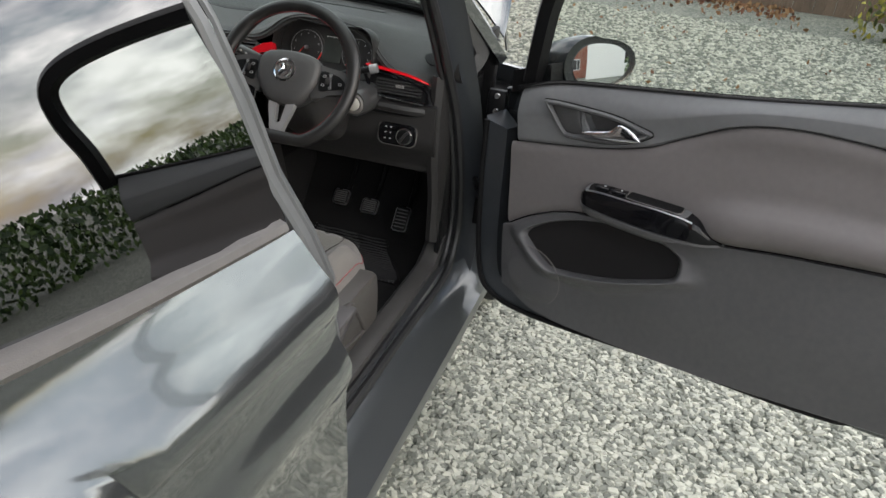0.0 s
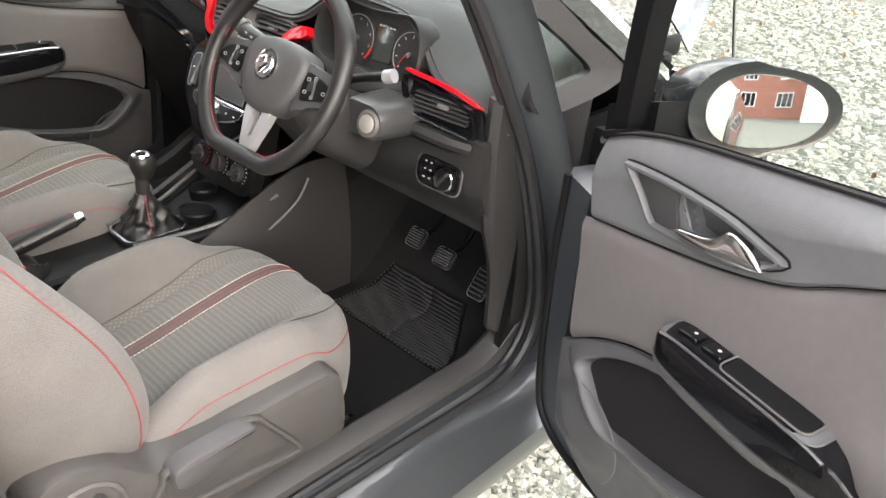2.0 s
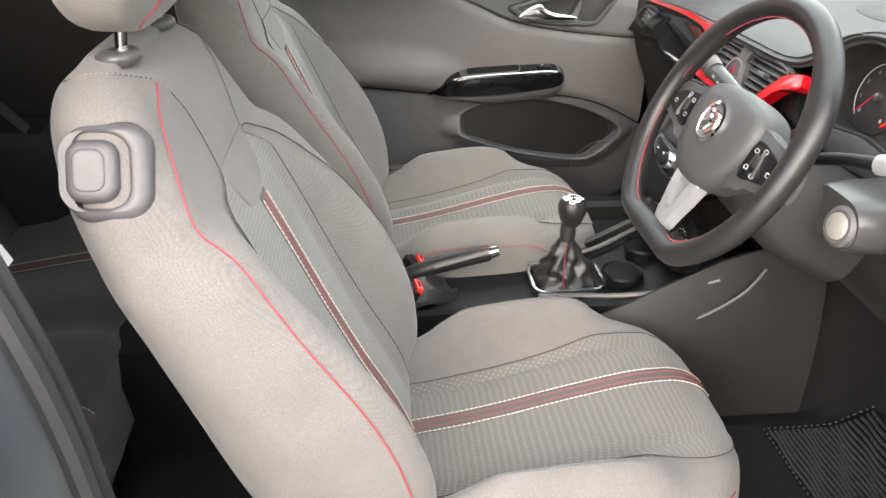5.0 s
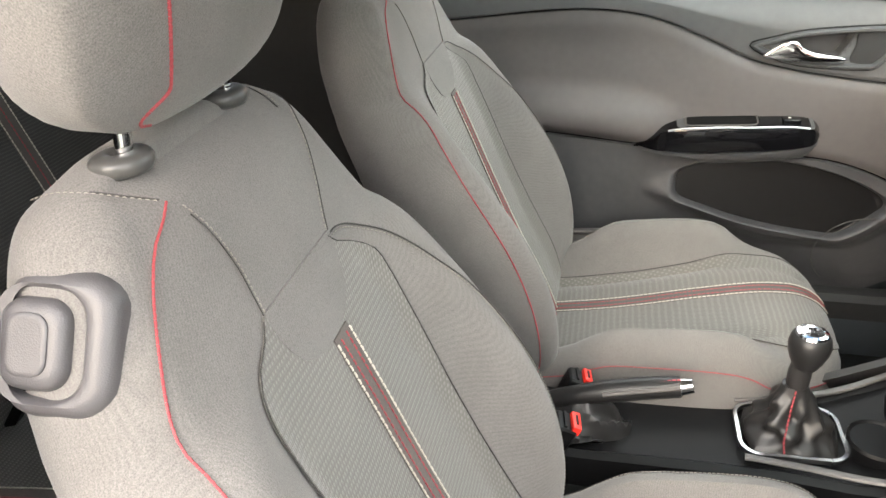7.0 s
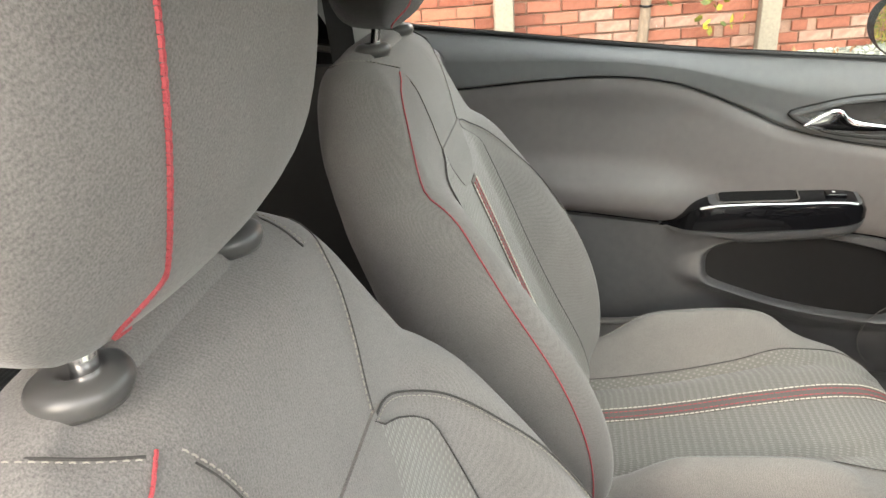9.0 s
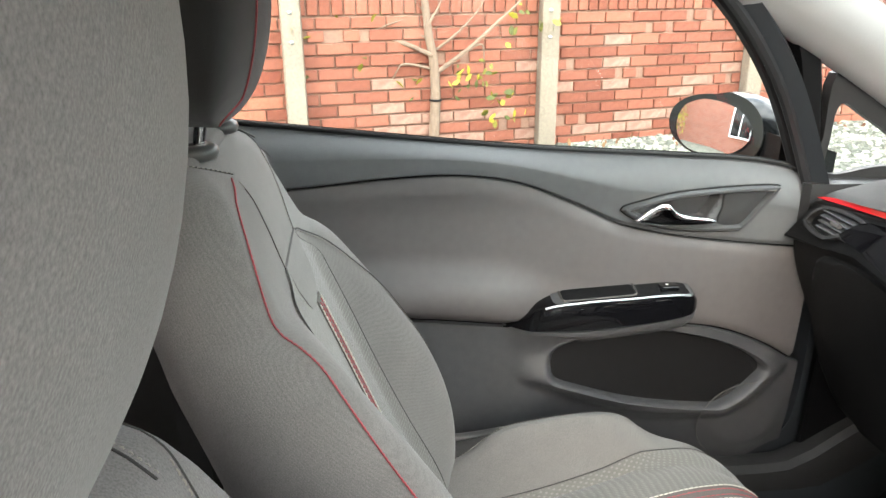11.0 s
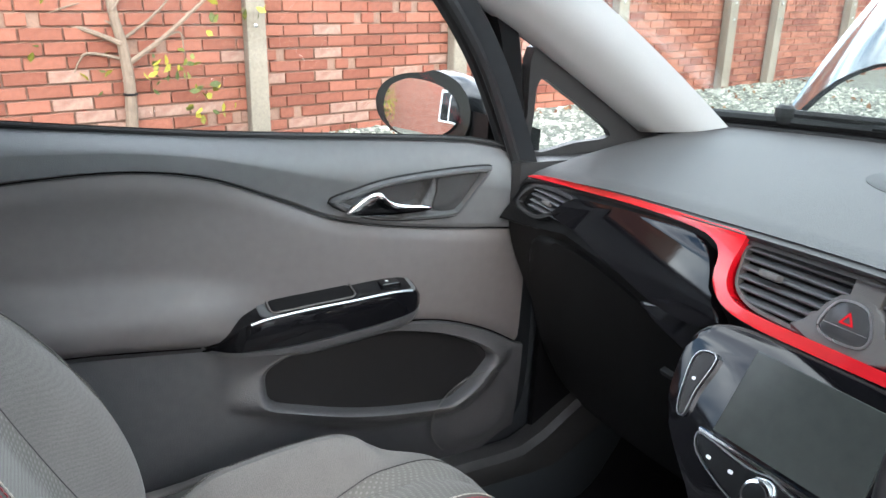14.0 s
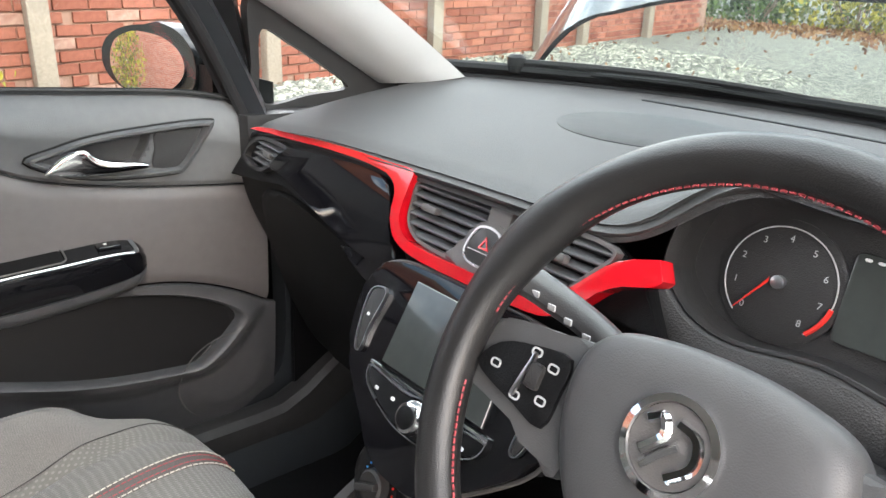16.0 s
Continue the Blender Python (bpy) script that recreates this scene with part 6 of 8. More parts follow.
    lever = smooth2([(-0.346, 0.560), (-0.335, 0.582), (-0.27, 0.588), (-0.207, 0.589), (-0.203, 0.574), (-0.25, 0.552), (-0.306, 0.535), (-0.335, 0.537)], 4)
    if driver:
        part("height_lever", side_plate(lever, 0.28, 0.316, 0.008), TILT, cover, "grey seat height lever")
    part("cover_screw", turned([(0.009, 0), (0.009, 0.003), (0.004, 0.004)], 14, axes((ox * 0.291, -0.36, 0.455), (0, 1, 0), (ox, 0, 0))), SIDE_PLASTIC, cover)
    # runners
    for px in (-0.19, 0.19):
        part("runner", box((0.045, 0.62, 0.05), at=(px, -0.22, 0.355 - dz), bevel=0.006), BLACK, seat, "black steel seat runner")
        part("runner_rail", box((0.012, 0.64, 0.012), at=(px + ox * 0.03, -0.22, 0.372 - dz), bevel=0.003), SATIN, seat, "bright steel rail")
    part("seat_pan", box((0.40, 0.50, 0.05), at=(0, -0.20, 0.405), bevel=0.01), BLACK, seat)
    return seat


COVER = material("side_cover_plastic", (0.070, 0.065, 0.062), rough=0.42, fine=0.2, bump=0.12, fine_scale=800, vary=0.1)
SIDE_PLASTIC = material("cover_plastic", (0.062, 0.058, 0.056), rough=0.5, fine=0.2, bump=0.15, fine_scale=800, vary=0.1)
TILT = material("lever_plastic", (0.078, 0.073, 0.076), rough=0.42, fine=0.2, bump=0.1, fine_scale=800, vary=0.1)
# headrest cloth with the shade on it put into the colour
SHADED_CLOTH = material("shaded_cloth", (0.022, 0.019, 0.018), rough=0.9, fine=0.3, bump=0.3, fine_scale=1100, vary=0.1, sheen=0.2, scale=500)
make_seat("grey cloth driver's seat with red stitching and striped band", 0.385, 0.0, 0.0, 1, 0.0, True)
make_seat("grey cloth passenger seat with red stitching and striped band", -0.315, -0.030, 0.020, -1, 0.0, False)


def make_rear_bench():
    bench = thing("rear_seat", "cloth rear bench seat with red striped bands, shade put into its colour", "car seat", m=CAR)
    cz = table([(-1.38, 0.50), (-1.25, 0.515), (-1.05, 0.545), (-0.95, 0.548), (-0.90, 0.53), (-0.875, 0.48), (-0.872, 0.40)])

    def top(x, y):
        return cz(y) - 0.02 * math.exp(-(x / 0.05) ** 2) - 0.015 * math.exp(-((abs(x) - 0.33) / 0.15) ** 2) - 0.06 * ease((abs(x) - 0.55) / 0.1)
    # cushion and backrest are darkened by colour for the shade behind the seats
    seat = part("bench_cushion", shell(lambda u, v: (lerp(-0.62, 0.62, u), lerp(-1.38, -0.872, v), top(lerp(-0.62, 0.62, u), lerp(-1.38, -0.872, v))), 40, 24, 0.04), KNIT_SHADED, bench, "knitted bench cushion, shade put into its colour")
    part("bench_base", box((1.2, 0.5, 0.2), at=(0, -1.14, 0.39), bevel=0.02), BLACK, bench)

    def backf(x, z):
        return -1.30 - (z - 0.5) * 0.36 + 0.025 * math.cos(x * 9) * 0.4
    rest = part("bench_back", shell(lambda u, v: (lerp(-0.62, 0.62, u), backf(lerp(-0.62, 0.62, u), lerp(0.48, 1.10, v)) - 0.03 * ease((v - 0.9) / 0.1), lerp(0.48, 1.10, v)), 40, 20, -0.09), KNIT_SHADED, bench, "knitted bench backrest, shade put into its colour")
    for bx in (0.27, -0.27):
        part("band", shell(lambda u, v: (bx + lerp(-0.02, 0.02, u), lerp(-1.36, -0.885, v), top(bx, lerp(-1.36, -0.885, v)) + 0.004), 2, 24, 0.003), BAND, seat, "brown-grey band")
        part("band", shell(lambda u, v: (bx + lerp(-0.02, 0.02, u), backf(bx, lerp(0.5, 1.08, v)) + 0.005, lerp(0.5, 1.08, v)), 2, 16, -0.003), BAND, rest, "brown-grey band")
        for dx, th in ((-0.02, THREAD_PALE), (0.02, THREAD_PALE), (0.0, THREAD_RED)):
            part("band_stitch", stitches([(bx + dx, lerp(-1.36, -0.885, i / 40), top(bx, lerp(-1.36, -0.885, i / 40)) + 0.006) for i in range(41)], 0.0013, 0.007, 0.002), th, seat)
            part("band_stitch", stitches([(bx + dx, backf(bx, lerp(0.5, 1.08, i / 40)) + 0.007, lerp(0.5, 1.08, i / 40)) for i in range(41)], 0.0013, 0.007, 0.002), th, rest)
    for bx in (0.10, -0.20):
        bk = thing("seat_belt_buckle", "black seat belt buckle with a red button on the bench", "seat belt", "rear belt buckles", m=CAR @ Matrix.Translation((bx, -1.30, 0.50)) @ pose(0, 0, 0, -35, 0, 12))
        part("body", box((0.036, 0.02, 0.085), at=(0, 0, 0.04), bevel=0.006), BLACK, bk)
        part("button", box((0.026, 0.012, 0.016), at=(0, 0.006, 0.078), bevel=0.003), BUCKLE_RED, bk, "red release button")


make_rear_bench()


# ---- dashboard ----
MARK = material("grey_mark", (0.42, 0.42, 0.42), rough=0.6, vary=0.1)
dash = thing("dashboard", "dark grey dashboard with gloss black panels and red trim", "dashboard", m=CAR)
EDGE_Z = table([(-0.72, 1.018), (-0.62, 1.036), (-0.45, 1.056), (-0.2, 1.074), (0.0, 1.085), (0.2, 1.081), (0.45, 1.062), (0.62, 1.038), (0.72, 1.020)])
EDGE_Y = table([(-0.72, 0.345), (-0.62, 0.318), (-0.4, 0.309), (-0.2, 0.292), (0.0, 0.274), (0.2, 0.282), (0.4, 0.304), (0.62, 0.318), (0.72, 0.345)])


def hood(x, y):
    return 0.080 * math.exp(-((x - 0.342) / 0.165) ** 4) * ease((y - 0.27) / 0.06) * ease((0.78 - y) / 0.42)


def dash_point(u, v):
    x = lerp(-0.715, 0.715, u)
    bow = 1 - (x / 0.715) ** 2
    y1 = 0.795 + 0.30 * bow
    if v < 0.12:
        a = v / 0.12 * math.pi / 2
        y = EDGE_Y(x) + 0.012 - 0.012 * math.sin(a)
        z = EDGE_Z(x) - 0.016 + 0.016 * (1 - math.cos(a)) * 0.5
        f = 0.0
    else:
        f = (v - 0.12) / 0.88
        y = lerp(EDGE_Y(x), y1, f)
        z = lerp(EDGE_Z(x), 1.098, 1 - (1 - f) ** 2.0) - 0.008
        z += 0.008 * ease(f / 0.06)
    y += 0.048 * math.exp(-((x - 0.342) / 0.172) ** 4) * (1 - f) ** 3
    side = ease((abs(x) - 0.62) / 0.095)
    z -= 0.03 * side * side * (1 - 0.5 * f)
    return (x, y, z + hood(x, y))


part("top_pad", shell(dash_point, 110, 60, 0.012), DASH_TOP, dash, "dark grey grained dash top")
# loudspeaker grille set in the top, and the demister slot
gr = []
disc = [(0.165 * math.cos(a) - 0.09, 0.70 + 0.125 * math.sin(a)) for a in [k * math.tau / 48 for k in range(48)]]


def top_z(x, y):
    bow = 1 - (x / 0.715) ** 2
    f = (y - EDGE_Y(x)) / (0.795 + 0.30 * bow - EDGE_Y(x))
    return lerp(EDGE_Z(x), 1.098, 1 - (1 - max(0, f)) ** 2.0) + hood(x, y)


gb = bmesh.new()
loft([[(x, y, top_z(x, y) + d) for x, y in o] for o, d in ((disc, -0.004), (disc, 0.0008), (shrunk(disc, 0.002), 0.0016), (shrunk(disc, 0.06), 0.0016))], bm=gb)
part("speaker_grille", gb, UNDER, dash, "oval speaker grille")
slot = [(lerp(-0.28, 0.30, i / 30), 0.905 + 0.04 * math.cos(lerp(-0.9, 1.0, i / 30))) for i in range(31)]
part("demister_slot", tube([(x, y, top_z(x, y) + 0.0015) for x, y in slot], 0.007, 6, flat=0.25), BLACK, dash, "black demister slot")

FACE = axes((0, 0.30, 1.034), (1, 0, 0), (0, -1, 0.35))
LEN = 1.0595


def face(points):
    """(x, height) on the fascia's sloping front to the plate's own plane."""
    return [(x, (z - 1.034) * LEN) for x, z in points]


# backing of the fascia
back_line = [(-0.70, 0.945), (-0.66, 1.02), (-0.60, 1.030), (-0.4, 1.052), (0.0, 1.066), (0.13, 1.062), (0.19, 1.035), (0.22, 0.99), (0.34, 0.972), (0.46, 0.99), (0.49, 1.036), (0.60, 1.030), (0.66, 1.02), (0.70, 0.945), (0.62, 0.93), (0.3, 0.93), (-0.2, 0.935), (-0.36, 0.957), (-0.5, 0.975), (-0.6, 0.955)]
part("fascia", plate(face(back_line), 0.03, FACE @ Matrix.Translation((0, 0, -0.045)), 0.004), BLACK, dash, "black dash fascia")
# gloss panel before the passenger
panel = smooth2([(-0.485, 1.028), (-0.40, 1.038), (-0.30, 1.046), (-0.235, 1.044), (-0.205, 1.02), (-0.185, 0.985), (-0.155, 0.962), (-0.20, 0.945), (-0.28, 0.947), (-0.37, 0.966), (-0.46, 0.985), (-0.535, 0.99), (-0.515, 1.01)], 4)
part("gloss_panel", plate(face(panel), 0.020, FACE @ Matrix.Translation((0, 0, -0.018)), 0.008, 3), GLOSS, dash, "gloss black decor panel")
part("gloss_lower", plate(face(smooth2([(-0.20, 0.948), (-0.10, 0.957), (0.10, 0.957), (0.20, 0.97), (0.25, 1.0), (0.26, 0.955), (0.2, 0.925), (0.0, 0.905), (-0.2, 0.915), (-0.30, 0.938)], 4)), 0.02, FACE @ Matrix.Translation((0, 0, -0.026)), 0.006), GLOSS, dash, "gloss black lower panel")
# red ribbon
upper = [(-0.632, 1.030), (-0.60, 1.039), (-0.50, 1.049), (-0.40, 1.057), (-0.30, 1.063), (-0.22, 1.066), (-0.166, 1.067), (-0.162, 1.053), (-0.167, 1.025), (-0.161, 1.005), (-0.140, 0.993), (-0.10, 0.989), (0.0, 0.9895), (0.075, 0.990), (0.105, 1.000), (0.135, 1.026), (0.165, 1.050), (0.205, 1.062)]
lower = [(0.214, 1.046), (0.205, 1.038), (0.165, 1.026), (0.135, 1.000), (0.11, 0.984), (0.08, 0.978), (0.0, 0.9765), (-0.10, 0.976), (-0.146, 0.981), (-0.174, 0.993), (-0.187, 1.010), (-0.190, 1.030), (-0.199, 1.044), (-0.226, 1.052), (-0.30, 1.0535), (-0.40, 1.0485), (-0.50, 1.041), (-0.60, 1.0325)]
ribbon = [(q.x, q.y) for q in spline([(x, z, 0) for x, z in upper], 3)] + [(q.x, q.y) for q in spline([(x, z, 0) for x, z in lower], 3)]
part("red_trim", plate(face(ribbon), 0.022, FACE @ Matrix.Translation((0, 0, -0.014)), 0.004, 2), RED, dash, "glossy red trim strip")
ribbon_r = smooth2([(0.492, 1.052), (0.56, 1.045), (0.62, 1.037), (0.664, 1.026), (0.667, 1.0205), (0.62, 1.0295), (0.56, 1.0375), (0.492, 1.0445)], 3)
part("red_trim", plate(face(ribbon_r), 0.018, FACE @ Matrix.Translation((0, 0, -0.006)), 0.003), RED, dash, "glossy red trim strip")


def vent(outline, slats, x0, x1, z0, z1, tilt=0.0, rim=PLASTIC, name="air_vent", d=-0.012):
    v = part(name, ring_plate(face(outline), face(shrunk(outline, 0.006)), 0.012, FACE @ Matrix.Translation((0, 0, d))), rim, dash, "dark air vent")
    part("well", plate(face(shrunk(outline, 0.004)), 0.003, FACE @ Matrix.Translation((0, 0, d - 0.012))), BLACK, v)
    for k in range(slats):
        f = (k + 0.5) / slats
        z = lerp(z0, z1, f)
        xa, xb = x0 + tilt * (1 - f), x1 + tilt * f * 0.3
        m = FACE @ Matrix.Translation(((xa + xb) / 2, (z - 1.034) * LEN, d + 0.004)) @ pose(0, 0, 0, 28, 0, 0)
        part("slat", box((xb - xa, 0.003, 0.013), turn=m, bevel=0.001, seg=1), PLASTIC if rim is GLOSS else BEZEL_SKIN, v)
    m = FACE @ Matrix.Translation(((x0 + x1) / 2 + 0.004, ((z0 + z1) / 2 - 1.034) * LEN, d + 0.010))
    part("tab", box((0.026, 0.010, 0.010), turn=m, bevel=0.003), PLASTIC_GREY, v)
    return v


grille = smooth2([(-0.154, 1.060), (-0.05, 1.065), (0.10, 1.065), (0.155, 1.056), (0.130, 1.026), (0.10, 0.999), (0.075, 0.992), (0.0, 0.990), (-0.09, 0.990), (-0.132, 0.995), (-0.156, 1.010), (-0.161, 1.032)], 3)
centre = part("air_vent", ring_plate(face(grille), face(shrunk(grille, 0.004)), 0.013, FACE @ Matrix.Translation((0, 0, -0.014))), PLASTIC_GREY, dash, "wide grey centre air vent")
part("well", plate(face(shrunk(grille, 0.002)), 0.003, FACE @ Matrix.Translation((0, 0, -0.026))), BLACK, centre)
for k in range(6):
    z = 1.0005 + 0.0108 * k
    cross = [lerp(p[0], q[0], (z - p[1]) / (q[1] - p[1])) for p, q in zip(grille, grille[1:] + grille[:1]) if (p[1] - z) * (q[1] - z) < 0]
    xa, xb = min(cross) + 0.003, max(cross) - 0.003
    m = FACE @ Matrix.Translation(((xa + xb) / 2, (z - 1.034) * LEN, -0.008)) @ pose(0, 0, 0, 28, 0, 0)
    part("slat", box((xb - xa, 0.0034, 0.013), turn=m, bevel=0.001, seg=1), BEZEL_SKIN, centre)
for x, z in ((-0.112, 1.033), (0.088, 1.036)):
    part("tab", box((0.028, 0.009, 0.012), turn=FACE @ Matrix.Translation((x, (z - 1.034) * LEN, 0.001)), bevel=0.003), PLASTIC_GREY, centre)
part("divider", box((0.034, 0.036, 0.014), turn=FACE @ Matrix.Translation((-0.003, (1.048 - 1.034) * LEN, -0.006)), bevel=0.003), PLASTIC_GREY, centre)
part("switch_pod", plate(face(smooth2([(-0.064, 0.991), (-0.046, 1.012), (-0.035, 1.034), (-0.018, 1.043), (0.006, 1.043), (0.022, 1.034), (0.032, 1.012), (0.048, 0.991)], 4)), 0.016, FACE @ Matrix.Translation((0, 0, -0.014)), 0.005, 3), PLASTIC_GREY, centre)
vent(smooth2([(-0.645, 0.985), (-0.635, 1.008), (-0.60, 1.026), (-0.50, 1.030), (-0.488, 1.02), (-0.52, 1.0), (-0.545, 0.984), (-0.58, 0.972), (-0.62, 0.974)], 3), 4, -0.615, -0.515, 0.985, 1.022, rim=PLASTIC)
vr = vent(smooth2([(0.485, 1.038), (0.56, 1.031), (0.655, 1.012), (0.675, 0.985), (0.672, 0.966), (0.60, 0.968), (0.53, 0.975), (0.505, 0.99)], 3), 5, 0.52, 0.655, 0.983, 1.022, rim=GLOSS, d=0.0)
part("vent_chrome", tube(spline([FACE @ Vector((x, (z - 1.034) * LEN, 0.013)) for x, z in ((0.506, 0.99), (0.525, 0.976), (0.60, 0.968), (0.668, 0.966))], 4), 0.0015, 6), SATIN, vr, "satin vent outline")
for s in (1, -1):
    ends = []
    for i in range(13):
        z = lerp(0.50 if s > 0 else 0.625, 1.045, i / 12)
        g = max(0.0, (0.965 - z) / 0.335)
        front = lerp(0.322, 0.362, g) + 0.04 * ease((g - 0.45) / 0.55) if s > 0 else 0.322 + 0.11 * ease(g * 1.1) + 0.07 * ease((g - 0.5) / 0.5)
        ends.append([(s * x, y, z) for x, y in ((0.674, front + 0.006), (0.69, front - 0.002), (0.708, front + 0.006), (0.717, front + 0.03), (0.720, front + 0.07), (0.720, 0.62), (0.674, 0.62))])
    part("end_panel", loft(ends), PLASTIC, dash, "dark grey dash end panel")
part("side_demister", plate(smooth2([(-0.03, -0.02), (0.02, -0.03), (0.035, 0.02), (-0.015, 0.03)], 3), 0.003, axes((0.655, 0.40, 1.072), (0.6, 0.8, 0), (0.25, -0.25, 1))), BLACK, dash, "small side demister grille")
# hazard switch
hz = FACE @ Matrix.Translation((-0.009, (1.017 - 1.034) * LEN, -0.008))
tri = smooth2([(-0.029, -0.008), (-0.020, 0.016), (-0.008, 0.023), (0.008, 0.023), (0.020, 0.016), (0.029, -0.008), (0.018, -0.021), (-0.018, -0.021)], 4)
haz = part("hazard_switch", ring_plate(tri, shrunk(tri, 0.0026), 0.012, hz), SATIN, dash, "chrome-ringed hazard switch")
part("button", plate(shrunk(tri, 0.0028), 0.0115, hz, 0.003), BEZEL, haz)
part("red_triangle", ring_plate([(-0.008, -0.002), (0.008, -0.002), (0.0, 0.012)], [(-0.0045, 0.0), (0.0045, 0.0), (0.0, 0.008)], 0.0125, hz), RED, haz)
part("split", box((0.048, 0.0010, 0.001), turn=hz @ Matrix.Translation((0, -0.006, 0.0115))), SATIN, haz)



def bowed(ob):
    """Bring the middle of the fascia forward and let its ends fall back."""
    for v in ob.data.vertices:
        b = math.exp(-(((v.co.x - 0.03) / 0.25) ** 4))
        e = ease((abs(v.co.x) - 0.42) / 0.2)
        mid = math.exp(-(((v.co.x + 0.08) / 0.24) ** 4))
        v.co.x += 0.011 * mid
        v.co.y += -0.034 * b + 0.02 * e + 0.008 * mid
        v.co.z += 0.012 * b - 0.001 * e - 0.008 * mid


for ob in dash.children_recursive:
    if ob.name.split(".")[0] not in ("top_pad", "speaker_grille", "demister_slot", "end_panel", "side_demister"):
        bowed(ob)

# centre stack
STACK = axes((0.011, 0.268, 1.029), (1, 0, 0), (0, -1, 0.497))
SL = 1.1167


def stack(points):
    return [(x, (z - 1.034) * SL) for x, z in points]


half = [(0.0, 0.984), (0.10, 0.982), (0.145, 0.972), (0.165, 0.952), (0.164, 0.91), (0.150, 0.872), (0.118, 0.842), (0.085, 0.818), (0.060, 0.798), (0.030, 0.786)]
stack_out = smooth2(half + [(0.0, 0.784)] + [(-x, z) for x, z in half[::-1][:-1]], 3)
unit = part("console_panel", plate(stack(stack_out), 0.035, STACK @ Matrix.Translation((0, 0, -0.035)), 0.006, 3), GLOSS, dash, "gloss black centre console panel")
part("edge_line", tube([STACK @ Vector((x, y, -0.010)) for x, y in shrunk(stack(stack_out), -0.002)], 0.0026, 6, closed=True), PLASTIC_GREY, unit)
scr = stack([(-0.079, 0.970), (0.079, 0.970), (0.084, 0.880), (-0.084, 0.880)])
part("touch_screen", plate(scr, 0.0035, STACK, 0.001, 1), SCREEN, unit, "dark grey touch screen, switched off")
part("screen_line", tube([STACK @ Vector((x, (0.874 - 1.034) * SL, 0.003)) for x in (-0.098, -0.05, 0.0, 0.05, 0.098)], 0.0028, 6), CHROME, unit, "chrome strip below the screen")
for k in (-1, 1):
    bt = smooth2([(k * 0.118, 0.944), (k * 0.138, 0.946), (k * 0.148, 0.932), (k * 0.142, 0.895), (k * 0.134, 0.876), (k * 0.124, 0.878), (k * 0.124, 0.905)], 3)
    part("side_button", ring_plate(stack(bt), shrunk(stack(bt), 0.0013), 0.005, STACK), SATIN, unit, "chrome-edged button")
    part("side_key", plate(shrunk(stack(bt), 0.0028), 0.004, STACK, 0.001), PLASTIC, unit)
    part("mark", plate(rounded(0.005, 0.004, 0.001, 1), 0.0045, STACK @ Matrix.Translation((k * 0.134, (0.915 - 1.034) * SL, 0))), WHITE, unit)
row_b = smooth2([(-0.098, 0.868), (-0.088, 0.872), (-0.03, 0.868), (0.0, 0.872), (0.03, 0.868), (0.088, 0.872), (0.098, 0.868), (0.088, 0.852), (0.05, 0.838), (0.02, 0.832), (-0.02, 0.832), (-0.05, 0.838), (-0.088, 0.852)], 3)
part("radio_key_rim", ring_plate(stack(row_b), shrunk(stack(row_b), 0.0014), 0.006, STACK), SATIN, unit, "chrome outline of the radio keys")
part("radio_key_panel", plate(shrunk(stack(row_b), 0.003), 0.0045, STACK, 0.001), BLACK, unit)
part("volume_knob", turned([(0.019, 0), (0.019, 0.010), (0.016, 0.016), (0.010, 0.017)], 28, STACK @ Matrix.Translation((0, (0.852 - 1.034) * SL, 0.003))), CHROME, unit, "chrome volume knob")
part("knob_cap", turned([(0.0125, 0), (0.0125, 0.018), (0.006, 0.0195)], 24, STACK @ Matrix.Translation((0, (0.852 - 1.034) * SL, 0.003))), BLACK, unit)
for x in (-0.072, -0.042, 0.042, 0.072):
    part("mark", plate(rounded(0.006, 0.004, 0.001, 1), 0.0052, STACK @ Matrix.Translation((x, (0.855 - 1.034) * SL, 0))), WHITE, unit)

# heater panel
HEAT = axes((0.018, 0.182, 0.718), (1, 0, 0), (0, -1, 0.30))
hp = part("heater_panel", plate(rounded(0.255, 0.105, 0.042, 6), 0.03, HEAT @ Matrix.Translation((0, 0, -0.03)), 0.006), BLACK, dash, "black heater control panel")
for x in (-0.076, 0.0, 0.076):
    m = HEAT @ Matrix.Translation((x, 0, 0))
    dial = part("dial", turned([(0.034, 0), (0.034, 0.003), (0.031, 0.004)], 28, m), BLACK, hp, "round heater dial")
    part("dial_knob", turned([(0.021, 0.0), (0.020, 0.016), (0.017, 0.019)], 24, m), PLASTIC, dial)
    part("grip", box((0.036, 0.009, 0.012), turn=m @ pose(0, 0, 0.022, 0, 0, 25 if x else 90), bevel=0.003), PLASTIC, dial)
    for k in range(14):
        a = radians(220 - 20 * k)
        mk = BLUE if x < 0 and k < 7 else BUCKLE_RED if x < 0 else MARK
        part("mark", plate(rounded(0.0032, 0.0032, 0.001, 1), 0.0048, m @ Matrix.Translation((0.0275 * math.cos(a), 0.0275 * math.sin(a), 0))), mk, dial)

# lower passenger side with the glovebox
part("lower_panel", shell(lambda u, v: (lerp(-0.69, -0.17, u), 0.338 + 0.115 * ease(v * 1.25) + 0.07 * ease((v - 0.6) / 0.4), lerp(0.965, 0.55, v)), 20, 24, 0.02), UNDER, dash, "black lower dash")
gbx = smooth2([(-0.62, 0.93), (-0.5, 0.955), (-0.38, 0.93), (-0.27, 0.88), (-0.215, 0.80), (-0.205, 0.68), (-0.24, 0.60), (-0.5, 0.585), (-0.63, 0.62), (-0.655, 0.78)], 4)
